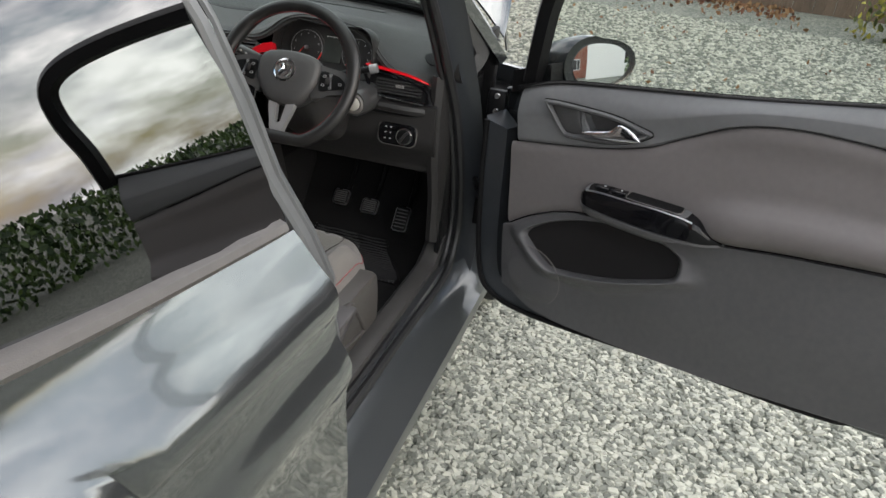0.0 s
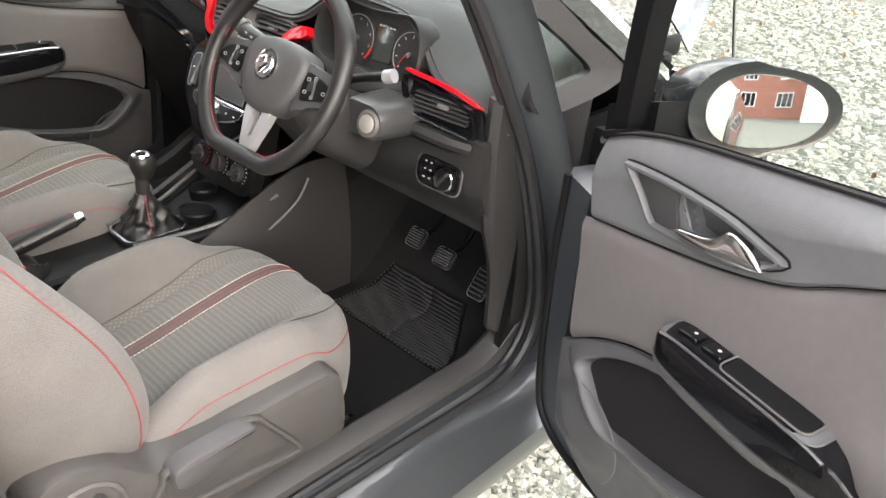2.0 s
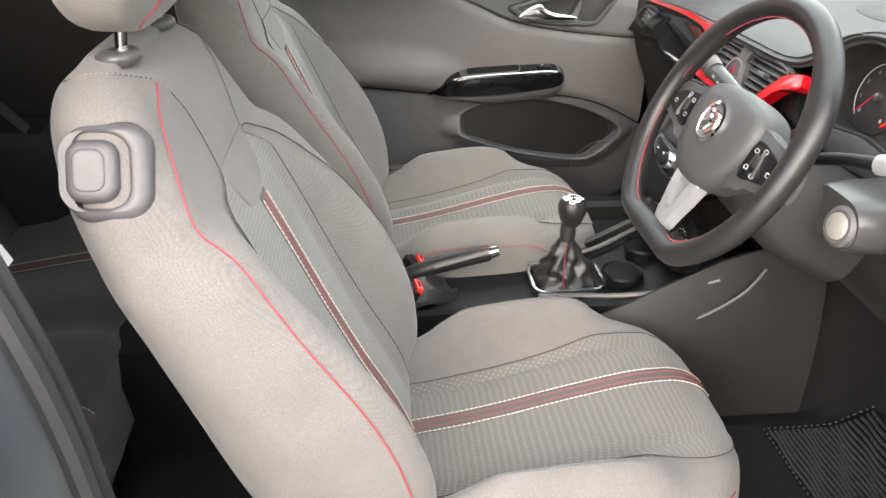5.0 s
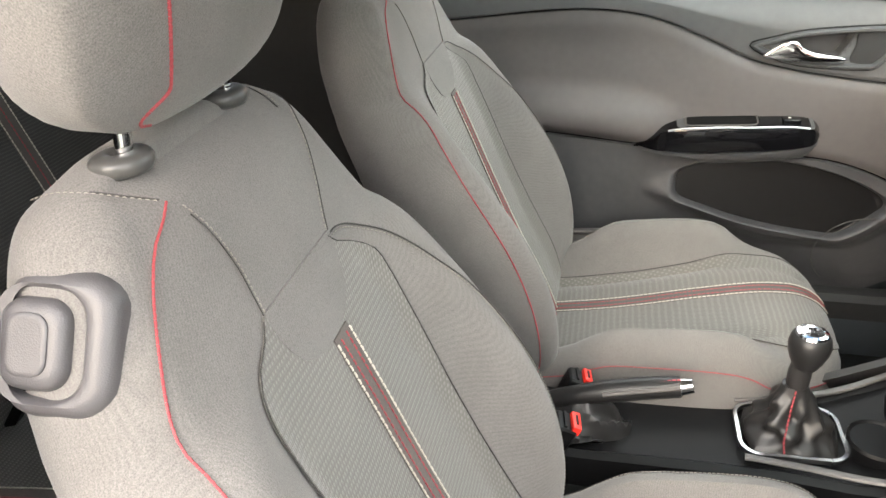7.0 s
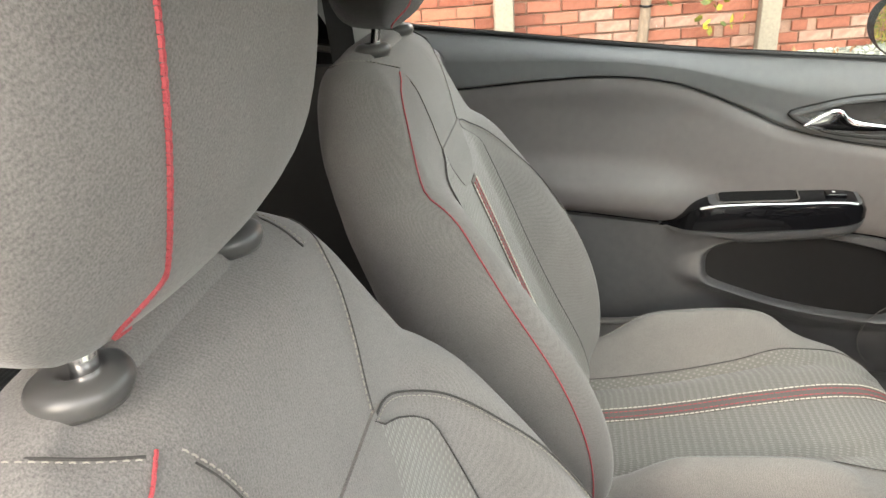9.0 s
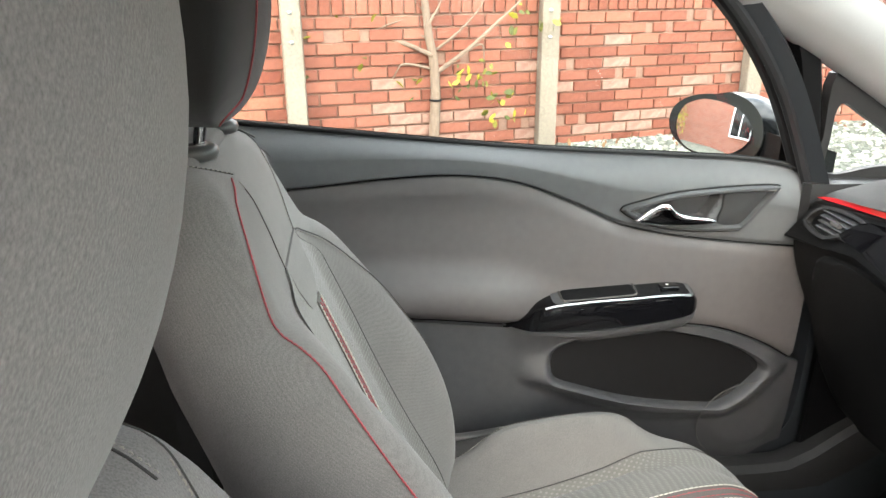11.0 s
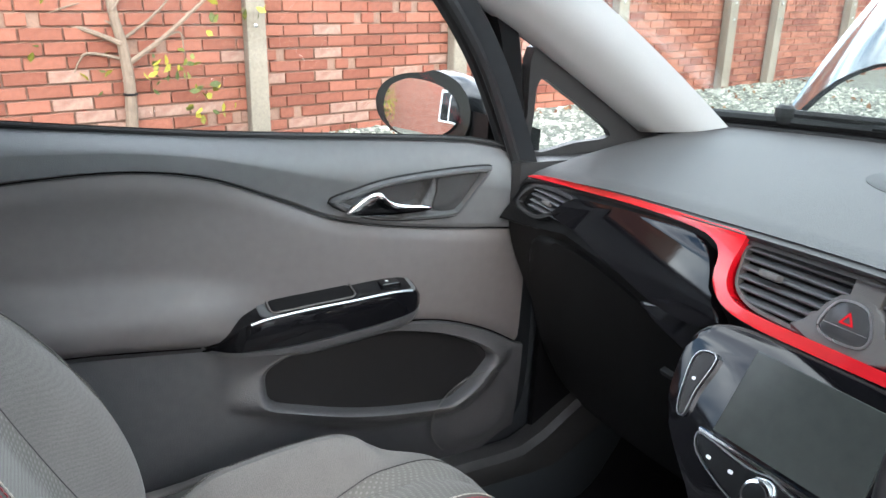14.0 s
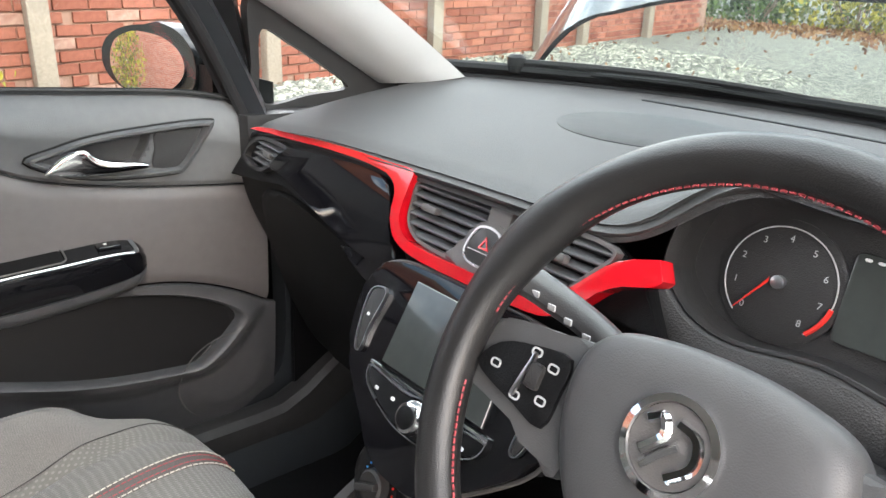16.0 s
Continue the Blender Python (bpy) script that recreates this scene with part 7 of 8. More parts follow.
gm = axes((0, 0.372, 0.85), (1, 0, 0), (0, -1, -0.34))
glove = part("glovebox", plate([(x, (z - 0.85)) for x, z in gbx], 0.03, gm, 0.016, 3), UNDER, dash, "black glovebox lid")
part("latch", box((0.075, 0.010, 0.026), turn=gm @ pose(-0.265, -0.035, 0.027), bevel=0.004), PLASTIC, glove, "grey glovebox handle")
# knee panel before the driver
part("knee_panel", shell(lambda u, v: (lerp(0.17, 0.70, u), lerp(0.318, 0.350, v) + 0.045 * ease((v - 0.45) / 0.55), lerp(0.965, 0.752, v)), 24, 24, 0.02), PLASTIC, dash, "dark grey knee panel")
part("knee_roll", tube(spline([(0.17, 0.392, 0.757), (0.35, 0.402, 0.751), (0.55, 0.402, 0.751), (0.70, 0.397, 0.753)], 6), 0.018, 8), PLASTIC, dash)
part("under_cover", box((0.56, 0.42, 0.02), at=(0.40, 0.62, 0.785), bevel=0.006), BLACK, dash)
part("ledge", tube(spline([(0.44, 0.298, 0.95), (0.55, 0.292, 0.948), (0.62, 0.297, 0.946), (0.665, 0.312, 0.944)], 6), 0.017, 8, flat=0.9), PLASTIC, dash)
LS = axes((0.592, 0.313, 0.866), (1, 0.06, 0), (0.0, -1, 0.12))
part("switch_rim", tube([LS @ Vector((x, y, 0.006)) for x, y in rounded(0.116, 0.066, 0.020, 5)], 0.0022, 6, closed=True), PLASTIC_GREY, dash)
sw = part("light_switch", plate(rounded(0.112, 0.062, 0.018, 5), 0.010, LS, 0.004), GLOSS, dash, "black light switch panel")
part("rotary", turned([(0.024, 0.0), (0.024, 0.012), (0.020, 0.014)], 26, LS @ Matrix.Translation((0.024, -0.002, 0.008))), BLACK, sw)
part("rotary_ring", tube([LS @ Vector((0.024 + 0.022 * math.cos(a), -0.002 + 0.022 * math.sin(a), 0.021)) for a in [k * math.tau / 24 for k in range(24)]], 0.0022, 6, closed=True), CHROME, sw, "satin ring")
part("rotary_grip", box((0.038, 0.008, 0.010), turn=LS @ pose(0.024, -0.002, 0.026, 0, 0, 55), bevel=0.003), PLASTIC, sw)
for i, (x, y) in enumerate(((-0.035, 0.018), (-0.02, 0.018), (-0.035, 0.002), (-0.02, 0.002), (-0.035, -0.015), (-0.02, -0.015))):
    part("mark", plate(rounded(0.0055, 0.0030, 0.001, 1), 0.0108, LS @ Matrix.Translation((x, y, 0))), MARK, sw)

# instrument cluster in its hood
CL = axes((0.342, 0.375, 1.070), (1, 0, 0), (0, -1, 0.22))
co = smooth2([(-0.152, -0.022), (-0.148, 0.012), (-0.134, 0.042), (-0.108, 0.057), (-0.075, 0.055), (0.0, 0.050), (0.075, 0.055), (0.108, 0.057), (0.134, 0.042), (0.148, 0.012), (0.152, -0.022), (0.143, -0.040), (0.114, -0.064), (0.070, -0.073), (0.0, -0.064), (-0.070, -0.073), (-0.114, -0.064), (-0.143, -0.040)], 4)
lip = [(x * 1.0, y * 1.0 + 0.002) for x, y in co]
clu = part("instrument_hood", loft([[CL @ Vector((x, y, d)) for x, y in o] for o, d in ((lip, 0.050), ([(x * 1.02, y * 1.02) for x, y in lip], 0.056), ([(x * 1.05, y * 1.05) for x, y in lip], 0.050), ([(x * 1.06, y * 1.06) for x, y in lip], 0.0), (co, -0.004), (co, 0.03))], around=True, caps=False), PLASTIC, dash, "black instrument hood with two dials")
part("cluster_face", plate(co, 0.004, CL, 0.0), PLASTIC, clu)
# grey cowl below the dials, with a thin bright line
cowl_edge = sorted([p for p in lip if p[1] < -0.024], key=lambda p: math.atan2(p[1], p[0]))
cowl = [[CL @ Vector((x * k, y - drop, d)) for x, y in cowl_edge] for k, drop, d in ((1.045, 0.003, 0.046), (1.06, 0.008, 0.055), (1.05, 0.018, 0.057), (1.02, 0.034, 0.056), (0.97, 0.052, 0.052), (0.93, 0.066, 0.042))]
def cowl_at(u, v):
    i, j = u * (len(cowl_edge) - 1), v * (len(cowl) - 1)
    i0, j0 = min(int(i), len(cowl_edge) - 2), min(int(j), len(cowl) - 2)
    a = cowl[j0][i0].lerp(cowl[j0][i0 + 1], i - i0)
    b = cowl[j0 + 1][i0].lerp(cowl[j0 + 1][i0 + 1], i - i0)
    return a.lerp(b, j - j0)
part("cowl", shell(cowl_at, 44, 10, 0.004), DASH_TOP, dash, "dark grey cowl below the dials")
part("cowl_line", tube([p + Vector((0, -0.001, 0)) for p in cowl[1]], 0.0011, 5), SATIN, clu, "thin bright line")
for cx, r0, nums in ((-0.069, 0.049, "012345678"), (0.090, 0.046, None)):
    m = CL @ Matrix.Translation((cx, -0.016, 0.004))
    dial = part("gauge", turned([(r0 + 0.007, 0), (r0 + 0.007, 0.003), (r0 + 0.004, 0.004)], 40, m), PLASTIC, clu, "round instrument dial")
    arcp = [m @ Vector((r0 * math.cos(radians(a)), r0 * math.sin(radians(a)), 0.0055)) for a in range(228, -50, -6)]
    part("scale", tube(arcp, 0.0007, 5), MARK, dial, "white dial scale")
    part("red_zone", tube([m @ Vector((r0 * math.cos(radians(a)), r0 * math.sin(radians(a)), 0.0058)) for a in range(-10, -50, -4)], 0.0022, 5), BUCKLE_RED, dial, "red end of the scale")
    part("needle", loft([[m @ Vector(p) for p in q] for q in ([(-0.008, 0.0025, 0.008), (-0.008, -0.0025, 0.008), (-0.008, 0, 0.0095)], [(-r0 * 0.66, -r0 * 0.70 + 0.0008, 0.008), (-r0 * 0.66, -r0 * 0.70 - 0.0008, 0.008), (-r0 * 0.66, -r0 * 0.70, 0.009)])]), BUCKLE_RED, dial, "red needle")
    part("boss", turned([(0.006, 0.004), (0.006, 0.010), (0.003, 0.011)], 14, m), SATIN, dial)
    for k in range(9):
        a = radians(228 - 34.5 * k)
        q = m @ Matrix.Translation((r0 * 0.80 * math.cos(a), r0 * 0.80 * math.sin(a), 0.0052))
        if nums:
            cu = bpy.data.curves.new("numeral", "FONT")
            cu.body, cu.size, cu.align_x, cu.align_y, cu.extrude = nums[k], 0.0085, "CENTER", "CENTER", 0.0002
            cu.materials.append(MARK)
            tx = new("numeral", cu)
            me = bpy.data.meshes.new_from_object(tx)
            bpy.data.objects.remove(tx)
            ob = new("numeral", me)
            ob.parent = dial
            ob.matrix_parent_inverse = Matrix()
            ob.matrix_local = q
        else:
            part("tick", box((0.006, 0.0012, 0.0006), turn=q @ pose(0, 0, 0, 0, 0, math.degrees(a))), WHITE, dial)
part("display", plate(rounded(0.056, 0.078, 0.006, 3), 0.009, CL @ Matrix.Translation((0.012, -0.010, 0.001)), 0.002), SCREEN, clu, "dark driver display, switched off")
for k in range(5):
    part("mark", plate(rounded(0.006, 0.0025, 0.001, 1), 0.0095, CL @ Matrix.Translation((-0.006 + 0.010 * k, 0.024, 0.0012))), WHITE, clu)

SILVER = material("silver_plastic", (0.42, 0.42, 0.43), rough=0.35, metal=0.5, vary=0.06)
LOCK = material("lock_metal", (0.4, 0.385, 0.35), rough=0.5, metal=0.4, vary=0.05)
# ---- steering wheel ----
TILT_W = 26.5
HUB = axes((0.360, 0.0866, 1.0369), (1, 0, 0), (0, -math.cos(radians(TILT_W)), math.sin(radians(TILT_W))))
wheel = thing("steering_wheel", "black leather three-spoke steering wheel with red stitching", "steering wheel", m=CAR)


def rim_radius(a):
    """Flattened at the bottom."""
    r = 0.180
    down = -math.sin(a)
    return min(r, 0.1617 / down) if down > 0.5 else r


rim_pts = []
for k in range(96):
    a = k * math.tau / 96
    r = sum(rim_radius(a + 0.03 * j) for j in (-2, -1, 0, 1, 2)) / 5
    rim_pts.append(HUB @ Vector((r * math.cos(a), r * math.sin(a), 0.012)))


def rim_section(k, n=14):
    a = k * math.tau / 96
    c = HUB @ Vector((0, 0, 0.012))
    p = rim_pts[k]
    radial = (p - c).normalized()
    nrm = (HUB.to_3x3() @ Vector((0, 0, 1))).normalized()
    thick = 0.0165 + 0.004 * math.exp(-((math.degrees(a) - 150) / 14) ** 2) + 0.004 * math.exp(-((math.degrees(a) - 30) / 14) ** 2)
    return [p + radial * thick * math.cos(t * math.tau / n) + nrm * 0.0165 * math.sin(t * math.tau / n) for t in range(n)]


part("rim", loft([rim_section(k) for k in range(96)], around=True), LEATHER, wheel, "black perforated leather rim")
for lo, hi in ((8, 40), (40, 172), (188, 250), (290, 352)):
    pts = []
    for d in range(lo, hi, 2):
        a = radians(d)
        r = sum(rim_radius(a + 0.03 * j) for j in (-2, -1, 0, 1, 2)) / 5 - 0.0170
        pts.append(HUB @ Vector((r * math.cos(a), r * math.sin(a), 0.0155)))
    part("red_stitching", stitches(pts, 0.0009, 0.0036, 0.0016), THREAD_RED, wheel, "red cross stitching")
pad = smooth2([(-0.072, 0.050), (-0.04, 0.060), (0.0, 0.063), (0.04, 0.060), (0.072, 0.050), (0.086, 0.026), (0.082, -0.012), (0.062, -0.050), (0.036, -0.071), (0.0, -0.076), (-0.036, -0.071), (-0.062, -0.050), (-0.082, -0.012), (-0.086, 0.026)], 5)
hubp = part("hub", loft([[HUB @ Vector((x * k, y * k, z)) for x, y in pad] for k, z in ((0.98, -0.035), (1.02, -0.010), (1.015, 0.004), (0.985, 0.011), (0.94, 0.0155), (0.85, 0.0195), (0.6, 0.0225), (0.15, 0.0235))]), HUBSKIN, wheel, "dark grey airbag cover")
em = HUB @ Matrix.Translation((-0.003, 0.008, 0.0225))
badge = part("badge", turned([(0.0295, 0), (0.0295, 0.004), (0.0250, 0.0052), (0.0240, 0.002)], 36, em), CHROME, hubp, "round chrome badge")
part("badge_field", turned([(0.0240, 0), (0.0240, 0.003)], 32, em), PLASTIC_GREY, badge)
for pts in (((-0.016, 0.010), (-0.008, 0.014), (-0.004, 0.004), (-0.014, -0.008)), ((0.002, 0.014), (0.014, 0.010), (0.017, -0.004), (0.006, -0.016)), ((-0.010, -0.016), (-0.002, -0.006), (0.006, 0.002))):
    part("badge_shape", tube(spline([em @ Vector((x, y, 0.0035)) for x, y in pts], 4), 0.0036, 6), CHROME, badge)
part("airbag_mark", plate(rounded(0.016, 0.004, 0.001, 1), 0.0006, HUB @ Matrix.Translation((0.0, -0.046, 0.0205))), PLASTIC_GREY, hubp)
for k in (-1, 1):
    arm = [(k * 0.070, 0.034), (k * 0.11, 0.036), (k * 0.155, 0.030), (k * 0.176, 0.016), (k * 0.178, -0.018), (k * 0.15, -0.026), (k * 0.105, -0.036), (k * 0.072, -0.050)]
    sp = part("spoke", plate(smooth2(arm, 3), 0.022, HUB @ Matrix.Translation((0, 0, -0.016)), 0.006), HUBSKIN, wheel, "dark grey spoke with buttons")
    pod = smooth2([(k * 0.092, 0.024), (k * 0.120, 0.022), (k * 0.150, 0.013), (k * 0.164, -0.006), (k * 0.150, -0.014), (k * 0.120, -0.021), (k * 0.094, -0.026), (k * 0.090, 0.0)], 3)
    part("button_pod", plate(pod, 0.004, HUB @ Matrix.Translation((0, 0, 0.0058)), 0.001), BLACK, sp)
    part("roller", box((0.012, 0.018, 0.008), turn=HUB @ pose(k * 0.112, 0.003, 0.010), bevel=0.003), PLASTIC, sp)
    part("roller_frame", box((0.004, 0.034, 0.003), turn=HUB @ pose(k * 0.121, 0.001, 0.0105, 0, 0, k * 12), bevel=0.001), SATIN, sp)
    for x, y in ((0.147, -0.002), (0.118, 0.018), (0.101, 0.013), (0.101, -0.010), (0.122, -0.015)):
        icon = rounded(0.0092, 0.0064, 0.0026, 3)
        part("mark", ring_plate(icon, shrunk(icon, 0.0013), 0.0006, HUB @ Matrix.Translation((k * x, y, 0.0098))), MARK, sp)
leg = smooth2([(-0.034, -0.060), (-0.016, -0.066), (-0.010, -0.10), (-0.006, -0.128), (0.006, -0.128), (0.010, -0.10), (0.016, -0.066), (0.034, -0.060), (0.034, -0.085), (0.022, -0.125), (0.014, -0.150), (-0.014, -0.150), (-0.022, -0.125), (-0.034, -0.085)], 3)
part("lower_spoke", plate(leg, 0.018, HUB @ Matrix.Translation((0, 0, -0.010)), 0.005), SILVER, wheel, "satin silver lower spoke")
part("column", loft([[HUB @ Vector((x * w, y * h - dy, z)) for x, y in rounded(1, 1, 0.28, 5)] for z, w, h, dy in ((-0.03, 0.10, 0.09, 0.01), (-0.07, 0.14, 0.12, 0.025), (-0.14, 0.17, 0.14, 0.04), (-0.24, 0.18, 0.15, 0.04))]), PLASTIC, wheel, "dark grey column shroud")
ear = part("ignition_housing", loft([[(x, y, z) for x, z in [(0.474 + px * k, 0.963 + pz * k) for px, pz in rounded(0.122, 0.076, 0.037, 6)]] for y, k in ((0.31, 1.05), (0.235, 1.0), (0.21, 0.96), (0.2, 0.88))]), BEZEL, wheel, "dark grey ignition housing")
km = axes((0.498, 0.198, 0.962), (1, 0.12, 0), (0.12, -1, 0.2))
part("ignition_ring", turned([(0.027, -0.004), (0.027, 0.004), (0.022, 0.008), (0.0175, 0.007)], 26, km), PLASTIC_GREY, ear)
lock = part("key_barrel", turned([(0.0175, -0.002), (0.0175, 0.009), (0.014, 0.011)], 24, km), LOCK, ear, "satin ignition lock")
part("key_slot", box((0.0022, 0.009, 0.001), turn=km @ pose(0, 0, 0.0093)), BLACK, lock)
for k, tip in ((1, (0.546, 0.190, 1.066)), (-1, (0.165, 0.150, 1.072))):
    root = Vector((0.354 + k * 0.06, 0.165, 1.02))
    st = part("stalk", tube(spline([root, root.lerp(Vector(tip), 0.5) + Vector((0, 0.004, 0.004)), Vector(tip)], 6), 0.0145 if k < 0 else 0.0105, 12, flat=0.8, taper=lambda f: 0.85 + 0.25 * f), BEZEL if k < 0 else BLACK, wheel, "black control stalk")
    d = (Vector(tip) - root).normalized()
    part("stalk_end", tube([Vector(tip) - d * 0.004, Vector(tip) + d * 0.016], 0.0160 if k < 0 else 0.0125, 12), PLASTIC_GREY if k < 0 else SILVER, st)
    for f in (0.45, 0.58, 0.7, 0.82) if k < 0 else ():
        part("mark", box((0.007, 0.002, 0.005), at=root.lerp(Vector(tip), f) + Vector((0, -0.0125, 0.005)), bevel=0.0005), MARK, st)


# ---- centre console ----
console = thing("centre_console", "black plastic centre console with cup holders", "console", m=CAR)
rings = []
for y, w, z0 in ((0.30, 0.15, 0.66), (0.22, 0.15, 0.645), (0.14, 0.135, 0.612), (0.06, 0.115, 0.592), (-0.02, 0.10, 0.585), (-0.12, 0.092, 0.578), (-0.25, 0.088, 0.570), (-0.40, 0.085, 0.565), (-0.62, 0.085, 0.545)):
    rings.append([(-w - 0.03, y, 0.34), (-w, y, z0 - 0.03), (-w + 0.006, y, z0), (-w + 0.02, y, z0 + 0.004), (-w + 0.03, y, z0 - 0.004), (w - 0.03, y, z0 - 0.004), (w - 0.02, y, z0 + 0.004), (w - 0.006, y, z0), (w, y, z0 - 0.03), (w + 0.03, y, 0.34)])
part("body", loft(rings), BLACK, console, "black console body")
for k in (-1, 1):
    line = spline([(k * x, y, z) for x, y, z in ((0.064, -0.075, 0.594), (0.076, 0.0, 0.598), (0.095, 0.08, 0.606), (0.125, 0.17, 0.632), (0.145, 0.25, 0.665))], 6)
    part("side_rail", tube(line, 0.006, 8, flat=0.7), PLASTIC_GREY, console, "satin grey console rail")
    bow = spline([(k * x, y, z) for x, y, z in ((0.125, -0.10, 0.52), (0.135, 0.05, 0.53), (0.155, 0.18, 0.57), (0.17, 0.28, 0.64), (0.172, 0.32, 0.70))], 6)
    part("panel_line", tube(bow, 0.003, 6), PLASTIC_GREY, console)
    part("side_panel", shell(lambda u, v, k=k: (k * (lerp(0.175, 0.125, v) + 0.015 * math.sin(v * math.pi)), lerp(-0.08, 0.46, u), lerp(0.36, lerp(0.56, 0.72, ease(u * 1.2)), v)), 16, 10, -0.012 * k), PLASTIC, console, "dark grey console side")
for y, x, r in ((0.105, 0.025, 0.036), (0.165, -0.045, 0.030)):
    part("cup_holder", turned([(r, 0.004), (r + 0.004, 0.008), (r + 0.006, 0.003), (r + 0.004, -0.004), (r - 0.002, -0.04), (0.002, -0.042)], 28, Matrix.Translation((x, y, 0.612 + 0.3 * (y - 0.10)))), BLACK, console, "round cup holder")
part("socket", turned([(0.013, 0), (0.013, 0.012), (0.010, 0.013)], 18, axes((-0.045, 0.225, 0.655), (1, 0, 0), (0, -1, 0.3))), BLACK, console, "black power socket cap")

# ---- gear lever ----
gear = thing("gear_lever", "gear lever with chrome-topped knob and leather gaiter", "gear lever", m=CAR)
frame_o = rounded(0.118, 0.150, 0.03, 6, 0.0, -0.005)
part("gaiter_frame", ring_plate(frame_o, shrunk(frame_o, 0.0055), 0.008, Matrix.Translation((0, 0, 0.590)) @ pose(0, 0, 0, 2)), SATIN, gear, "satin gaiter frame")
gr = []
for i in range(29):
    f = i / 28
    ring = []
    for k in range(72):
        a = k * math.tau / 72
        sq = 1 / max(abs(math.cos(a)), abs(math.sin(a))) ** (0.55 * (1 - f))
        r = lerp(0.056, 0.0150, f**0.95) * sq
        rise = math.sin(f * math.pi)
        fold = 1 + 0.16 * rise * math.sin(4 * a + 7 * f) * (1 - 0.5 * f) + 0.09 * rise * math.sin(9 * a - 10 * f) + 0.06 * rise * math.sin(19 * f)
        ring.append((r * fold * math.cos(a), r * 1.18 * fold * math.sin(a) - 0.005 * (1 - f) - 0.012 * f, 0.592 + 0.092 * f - 0.004 * rise + 0.005 * rise * math.sin(3 * a + 4)))
    gr.append(ring)
part("gaiter", loft(gr), LEATHER, gear, "creased black leather gaiter")
part("gaiter_stitch", stitches(spline([(0.056, -0.022, 0.600), (0.049, -0.024, 0.615), (0.040, -0.022, 0.637), (0.026, -0.018, 0.662), (0.0165, -0.014, 0.688)], 8), 0.0014, 0.005, 0.0018), THREAD_RED, gear, "red gaiter stitching")
part("knob_neck", turned([(0.014, 0.675), (0.0155, 0.69), (0.016, 0.705), (0.0145, 0.72), (0.0165, 0.728)], 20, Matrix.Translation((0, -0.010, 0))), PLASTIC, gear)
knob = part("knob", turned([(0.017, 0.718), (0.0225, 0.730), (0.0275, 0.745), (0.0285, 0.757), (0.026, 0.768), (0.0215, 0.773), (0.004, 0.774)], 28, Matrix.Translation((0, -0.006, 0))), LEATHER, gear, "black leather knob")
part("knob_top", turned([(0.0225, 0.7715), (0.0205, 0.7755), (0.0155, 0.7765), (0.0145, 0.7755), (0.004, 0.7757)], 24, Matrix.Translation((0, -0.006, 0))), CHROME, knob, "chrome knob top")
part("shift_pattern", tube([(-0.007, -0.001, 0.7768), (-0.007, -0.011, 0.7768), (-0.007, -0.006, 0.7768), (0.007, -0.006, 0.7768), (0.007, -0.001, 0.7768), (0.007, -0.011, 0.7768)], 0.0012, 5), BLACK, knob)

# ---- handbrake ----
hb = thing("handbrake", "handbrake lever with leather grip and chrome button", "handbrake", m=CAR)
root, tip = Vector((0.002, -0.36, 0.605)), Vector((0.008, -0.168, 0.664))
part("lever", tube(spline([root, root.lerp(tip, 0.4) + Vector((0, 0, 0.006)), root.lerp(tip, 0.75) + Vector((0, 0, 0.004)), tip], 8), 0.0165, 14, taper=lambda f: 0.95 + 0.12 * math.sin(f * 3.1)), LEATHER, hb, "black leather grip")
part("grip_trim", tube([root.lerp(tip, 0.42) + Vector((0.012, 0, 0.011)), tip + Vector((0.011, -0.002, 0.008))], 0.006, 8), PLASTIC_GREY, hb)
part("grip_stitch", stitches([root.lerp(tip, 0.4) + Vector((0.004, 0, 0.0205)), root.lerp(tip, 0.7) + Vector((0.004, 0, 0.0195)), tip + Vector((0.004, 0, 0.0155))], 0.0014, 0.005, 0.002), THREAD_RED, hb, "red grip stitching")
part("button", tube([tip, tip + (tip - root).normalized() * 0.018], 0.0115, 14, taper=lambda f: 1.15 - 0.2 * f), CHROME, hb, "chrome release button")
boot = []
for i in range(11):
    f = i / 10
    c = Vector((0.0, lerp(-0.33, -0.305, f), lerp(0.566, 0.622, f)))
    boot.append([(c.x + lerp(0.055, 0.019, f) * math.cos(a) * (1 + 0.10 * math.sin(7 * a + 6 * f)), c.y + lerp(0.10, 0.022, f) * math.sin(a), c.z + 0.012 * math.sin(5 * a + 9 * f) * (1 - f)) for a in [k * math.tau / 30 for k in range(30)]])
part("boot", loft(boot), LEATHER, hb, "creased black leather boot")

# ---- front belt buckles ----
for x, lean_x, y, z in ((-0.034, -4, -0.312, 0.632), (0.088, 4, -0.324, 0.644)):
    bk = thing("seat_belt_buckle", "black seat belt buckle with a red release button", "seat belt", "front belt buckles", m=CAR @ Matrix.Translation((x, y, z)) @ pose(0, 0, 0, -24, lean_x, 8))
    part("body", box((0.040, 0.034, 0.098), at=(0, -0.004, -0.050), bevel=0.008, seg=3), BLACK, bk, "black buckle body")
    bt = part("button", box((0.034, 0.014, 0.016), at=(0, 0.008, -0.002), bevel=0.003), BUCKLE_RED, bk, "red release button")
    part("press_mark", box((0.018, 0.003, 0.002), at=(0, 0.008, 0.0065)), BLACK, bt)
    part("slot", box((0.030, 0.004, 0.004), at=(0, -0.008, 0.0)), BLACK, bk)
    part("bar_mark", box((0.016, 0.001, 0.006), at=(0, 0.0135, -0.052)), WHITE, bk)
    part("stem", box((0.022, 0.014, 0.12), at=(0, -0.006, -0.13), bevel=0.003), BLACK, bk)

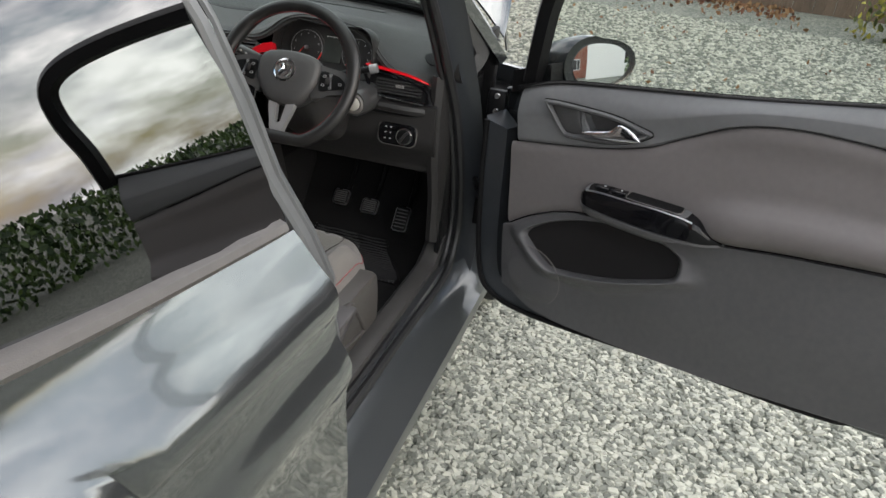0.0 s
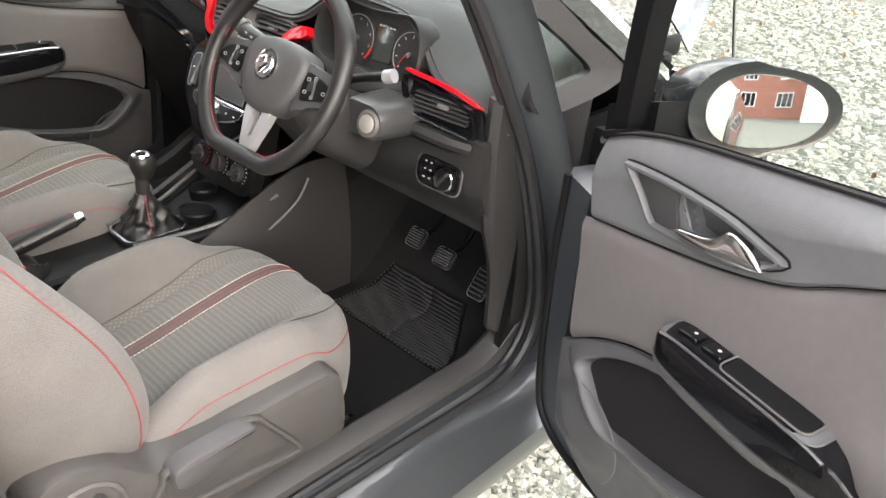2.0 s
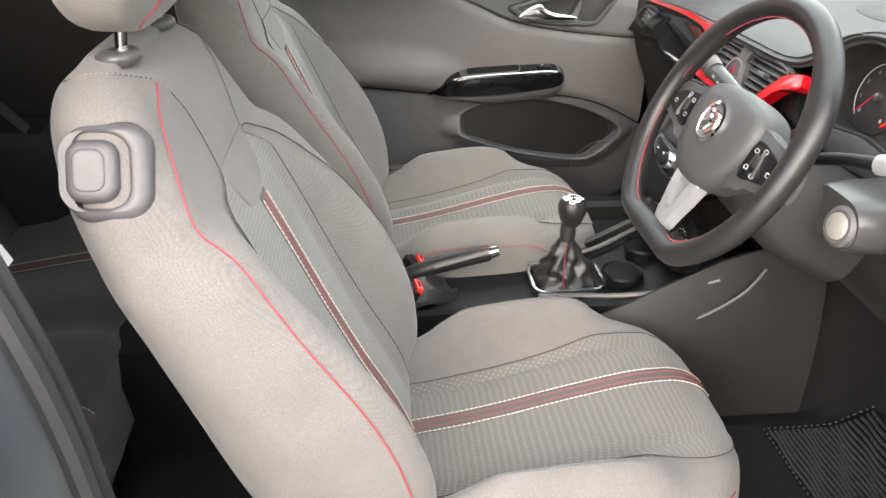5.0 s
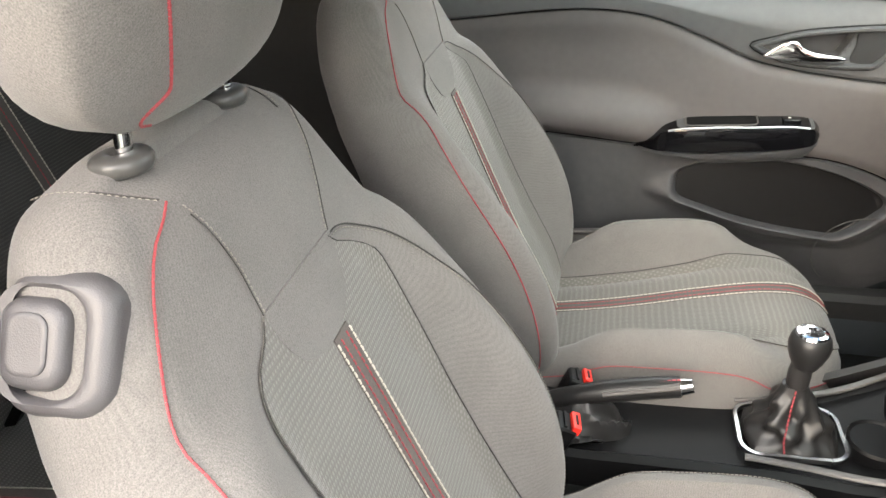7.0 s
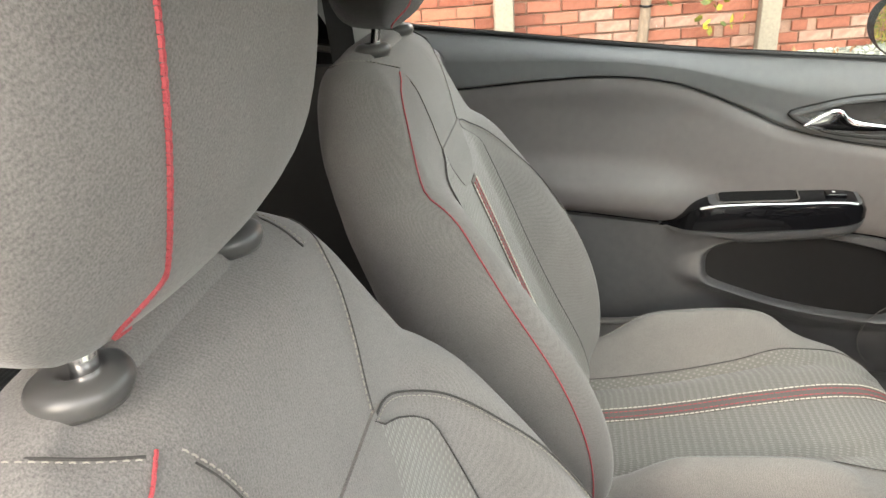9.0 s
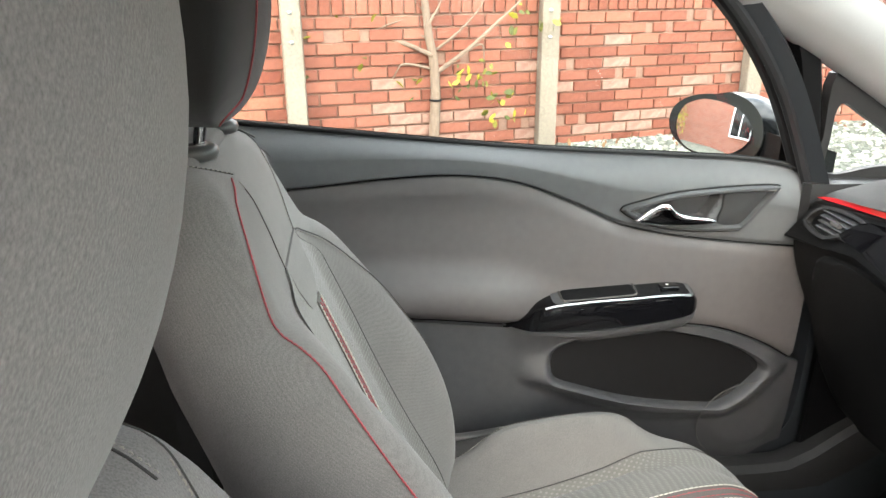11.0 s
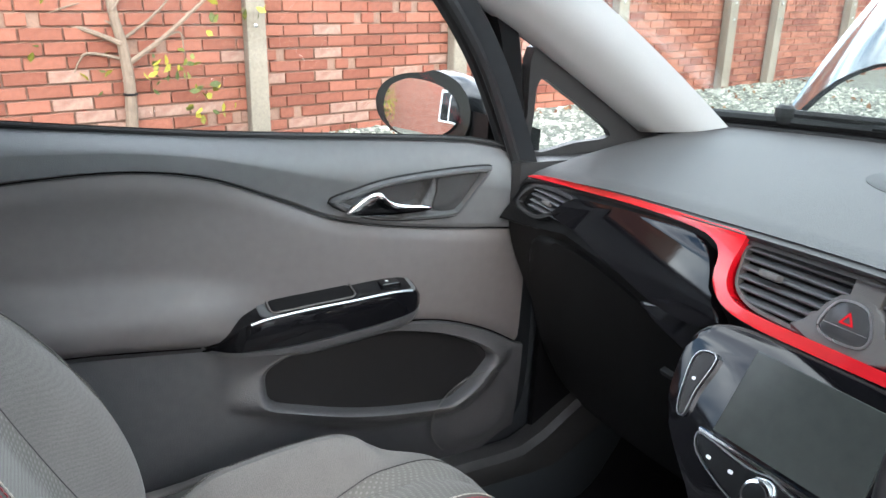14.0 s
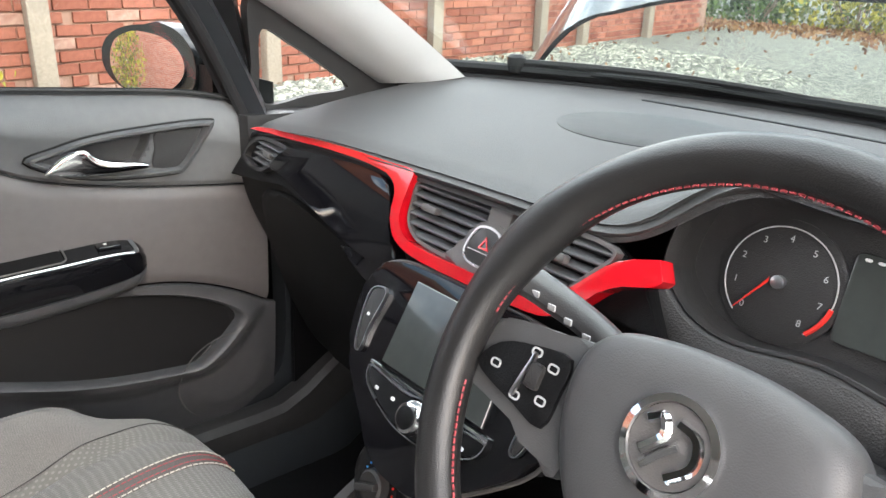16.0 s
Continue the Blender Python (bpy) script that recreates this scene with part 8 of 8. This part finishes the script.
# ---- pedals ----
PEDAL = material("pedal_metal", (0.22, 0.22, 0.22), rough=0.4, metal=0.6, vary=0.1)
RIB = material("rubber_rib", (0.05, 0.05, 0.052), rough=0.28, spec=0.5, vary=0.15)
for name, label, x, y, z, w, h in (("clutch_pedal", "metal clutch pedal with ribbed rubber pad", 0.318, 0.572, 0.520, 0.052, 0.050), ("brake_pedal", "metal brake pedal with ribbed rubber pad", 0.428, 0.562, 0.512, 0.056, 0.048), ("accelerator_pedal", "narrow accelerator pedal with ribbed pad", 0.536, 0.590, 0.478, 0.048, 0.085)):
    pm = CAR @ axes((x, y, z), (1, 0, 0), (0, -0.80, 0.60))
    pd = thing(name, label, "pedal", "pedals", m=pm)
    part("pad", plate(rounded(w, h, 0.010, 4), 0.010, None, 0.003), RUBBER, pd, "black rubber pad")
    part("plate_edge", ring_plate(rounded(w + 0.004, h + 0.004, 0.011, 4), rounded(w - 0.001, h - 0.001, 0.010, 4), 0.007), SATIN, pd)
    for k in range(6):
        part("rib", box((w * 0.82, 0.0035, 0.004), at=(0, lerp(-h * 0.36, h * 0.36, k / 5), 0.0115), bevel=0.001, seg=1), PEDAL, pd)
    part("arm", tube(spline([(0, 0.0, 0.0), (0, 0.06, -0.05), (0, 0.20, -0.05), (0, 0.30, -0.02)], 5), 0.008, 8), BLACK, pd)

# ---- floor mat ----
mat_ob = thing("floor_mat", "black carpet floor mat with a ribbed rubber heel pad", "floor mat", m=CAR @ Matrix.Translation((0, 0, 0.004)))


def floor_z(y):
    return 0.328 + 0.30 * ease((y - 0.50) / 0.42)


part("mat", shell(lambda u, v: (lerp(0.19, 0.655, u), lerp(-0.02, 0.66, v), floor_z(lerp(-0.02, 0.66, v)) + 0.006), 20, 24, 0.008), CARPET, mat_ob, "black carpet mat")
pad_x = table([(0.375, 0.600), (0.42, 0.602), (0.60, 0.485)])
heel = part("heel_pad", shell(lambda u, v: (lerp(0.215, pad_x(lerp(0.375, 0.60, v)), u), lerp(0.375, 0.60, v), floor_z(lerp(0.375, 0.60, v)) + 0.0135), 6, 20, 0.006), RUBBER, mat_ob, "ribbed black rubber heel pad")
for k in range(22):
    y = lerp(0.385, 0.592, k / 21)
    x1 = pad_x(y) - 0.008
    wave = [(lerp(0.223, x1, i / 12), y + 0.002 * math.sin(i * 1.6 + k), floor_z(y) + 0.0145) for i in range(13)]
    part("rib", tube(wave, 0.0032, 6), RIB, heel)
pad_edge = [(0.215, y) for y in (0.60, 0.52, 0.45, 0.375)] + [(x, 0.375) for x in (0.30, 0.40, 0.50, 0.600)]
part("edge_stitch", stitches([(x, y, floor_z(y) + 0.0145) for x, y in pad_edge], 0.0016, 0.005, 0.008), PLASTIC_GREY, heel)
clip = box((0.012, 0.10, 0.004), at=(0.655, 0.06, 0.335), bevel=0.001)
part("mat_label", clip, PLASTIC_GREY, mat_ob, "grey sewn label")

# ---- passenger belt and rear belts ----
belt = thing("seat_belt", "black seat belt webbing hanging from the pillar", "seat belt", m=CAR)
part("webbing", shell(lambda u, v: (-0.615 - 0.03 * math.sin(v * 3.14), lerp(-0.86, -0.80, v) + lerp(-0.024, 0.024, u), lerp(1.40, 0.45, v)), 2, 20, 0.002), BELT, belt, "black woven webbing")
part("guide", box((0.02, 0.07, 0.035), at=(-0.605, -0.86, 1.40), bevel=0.008), BLACK, belt, "black belt guide")
rear_belt = thing("seat_belt", "grey rear seat belt running down beside the bench", "seat belt", m=CAR)
part("webbing", shell(lambda u, v: (lerp(-0.36, -0.60, v) + lerp(-0.022, 0.022, u), lerp(-1.50, -1.18, v), lerp(1.25, 0.62, v)), 2, 14, 0.002), PLASTIC_GREY, rear_belt, "grey woven webbing")
part("tongue", box((0.05, 0.012, 0.04), at=(-0.50, -1.31, 0.90), bevel=0.004), BLACK, rear_belt, "black belt tongue")


# ---- stones and bricks ----
make_stones()
make_wall()
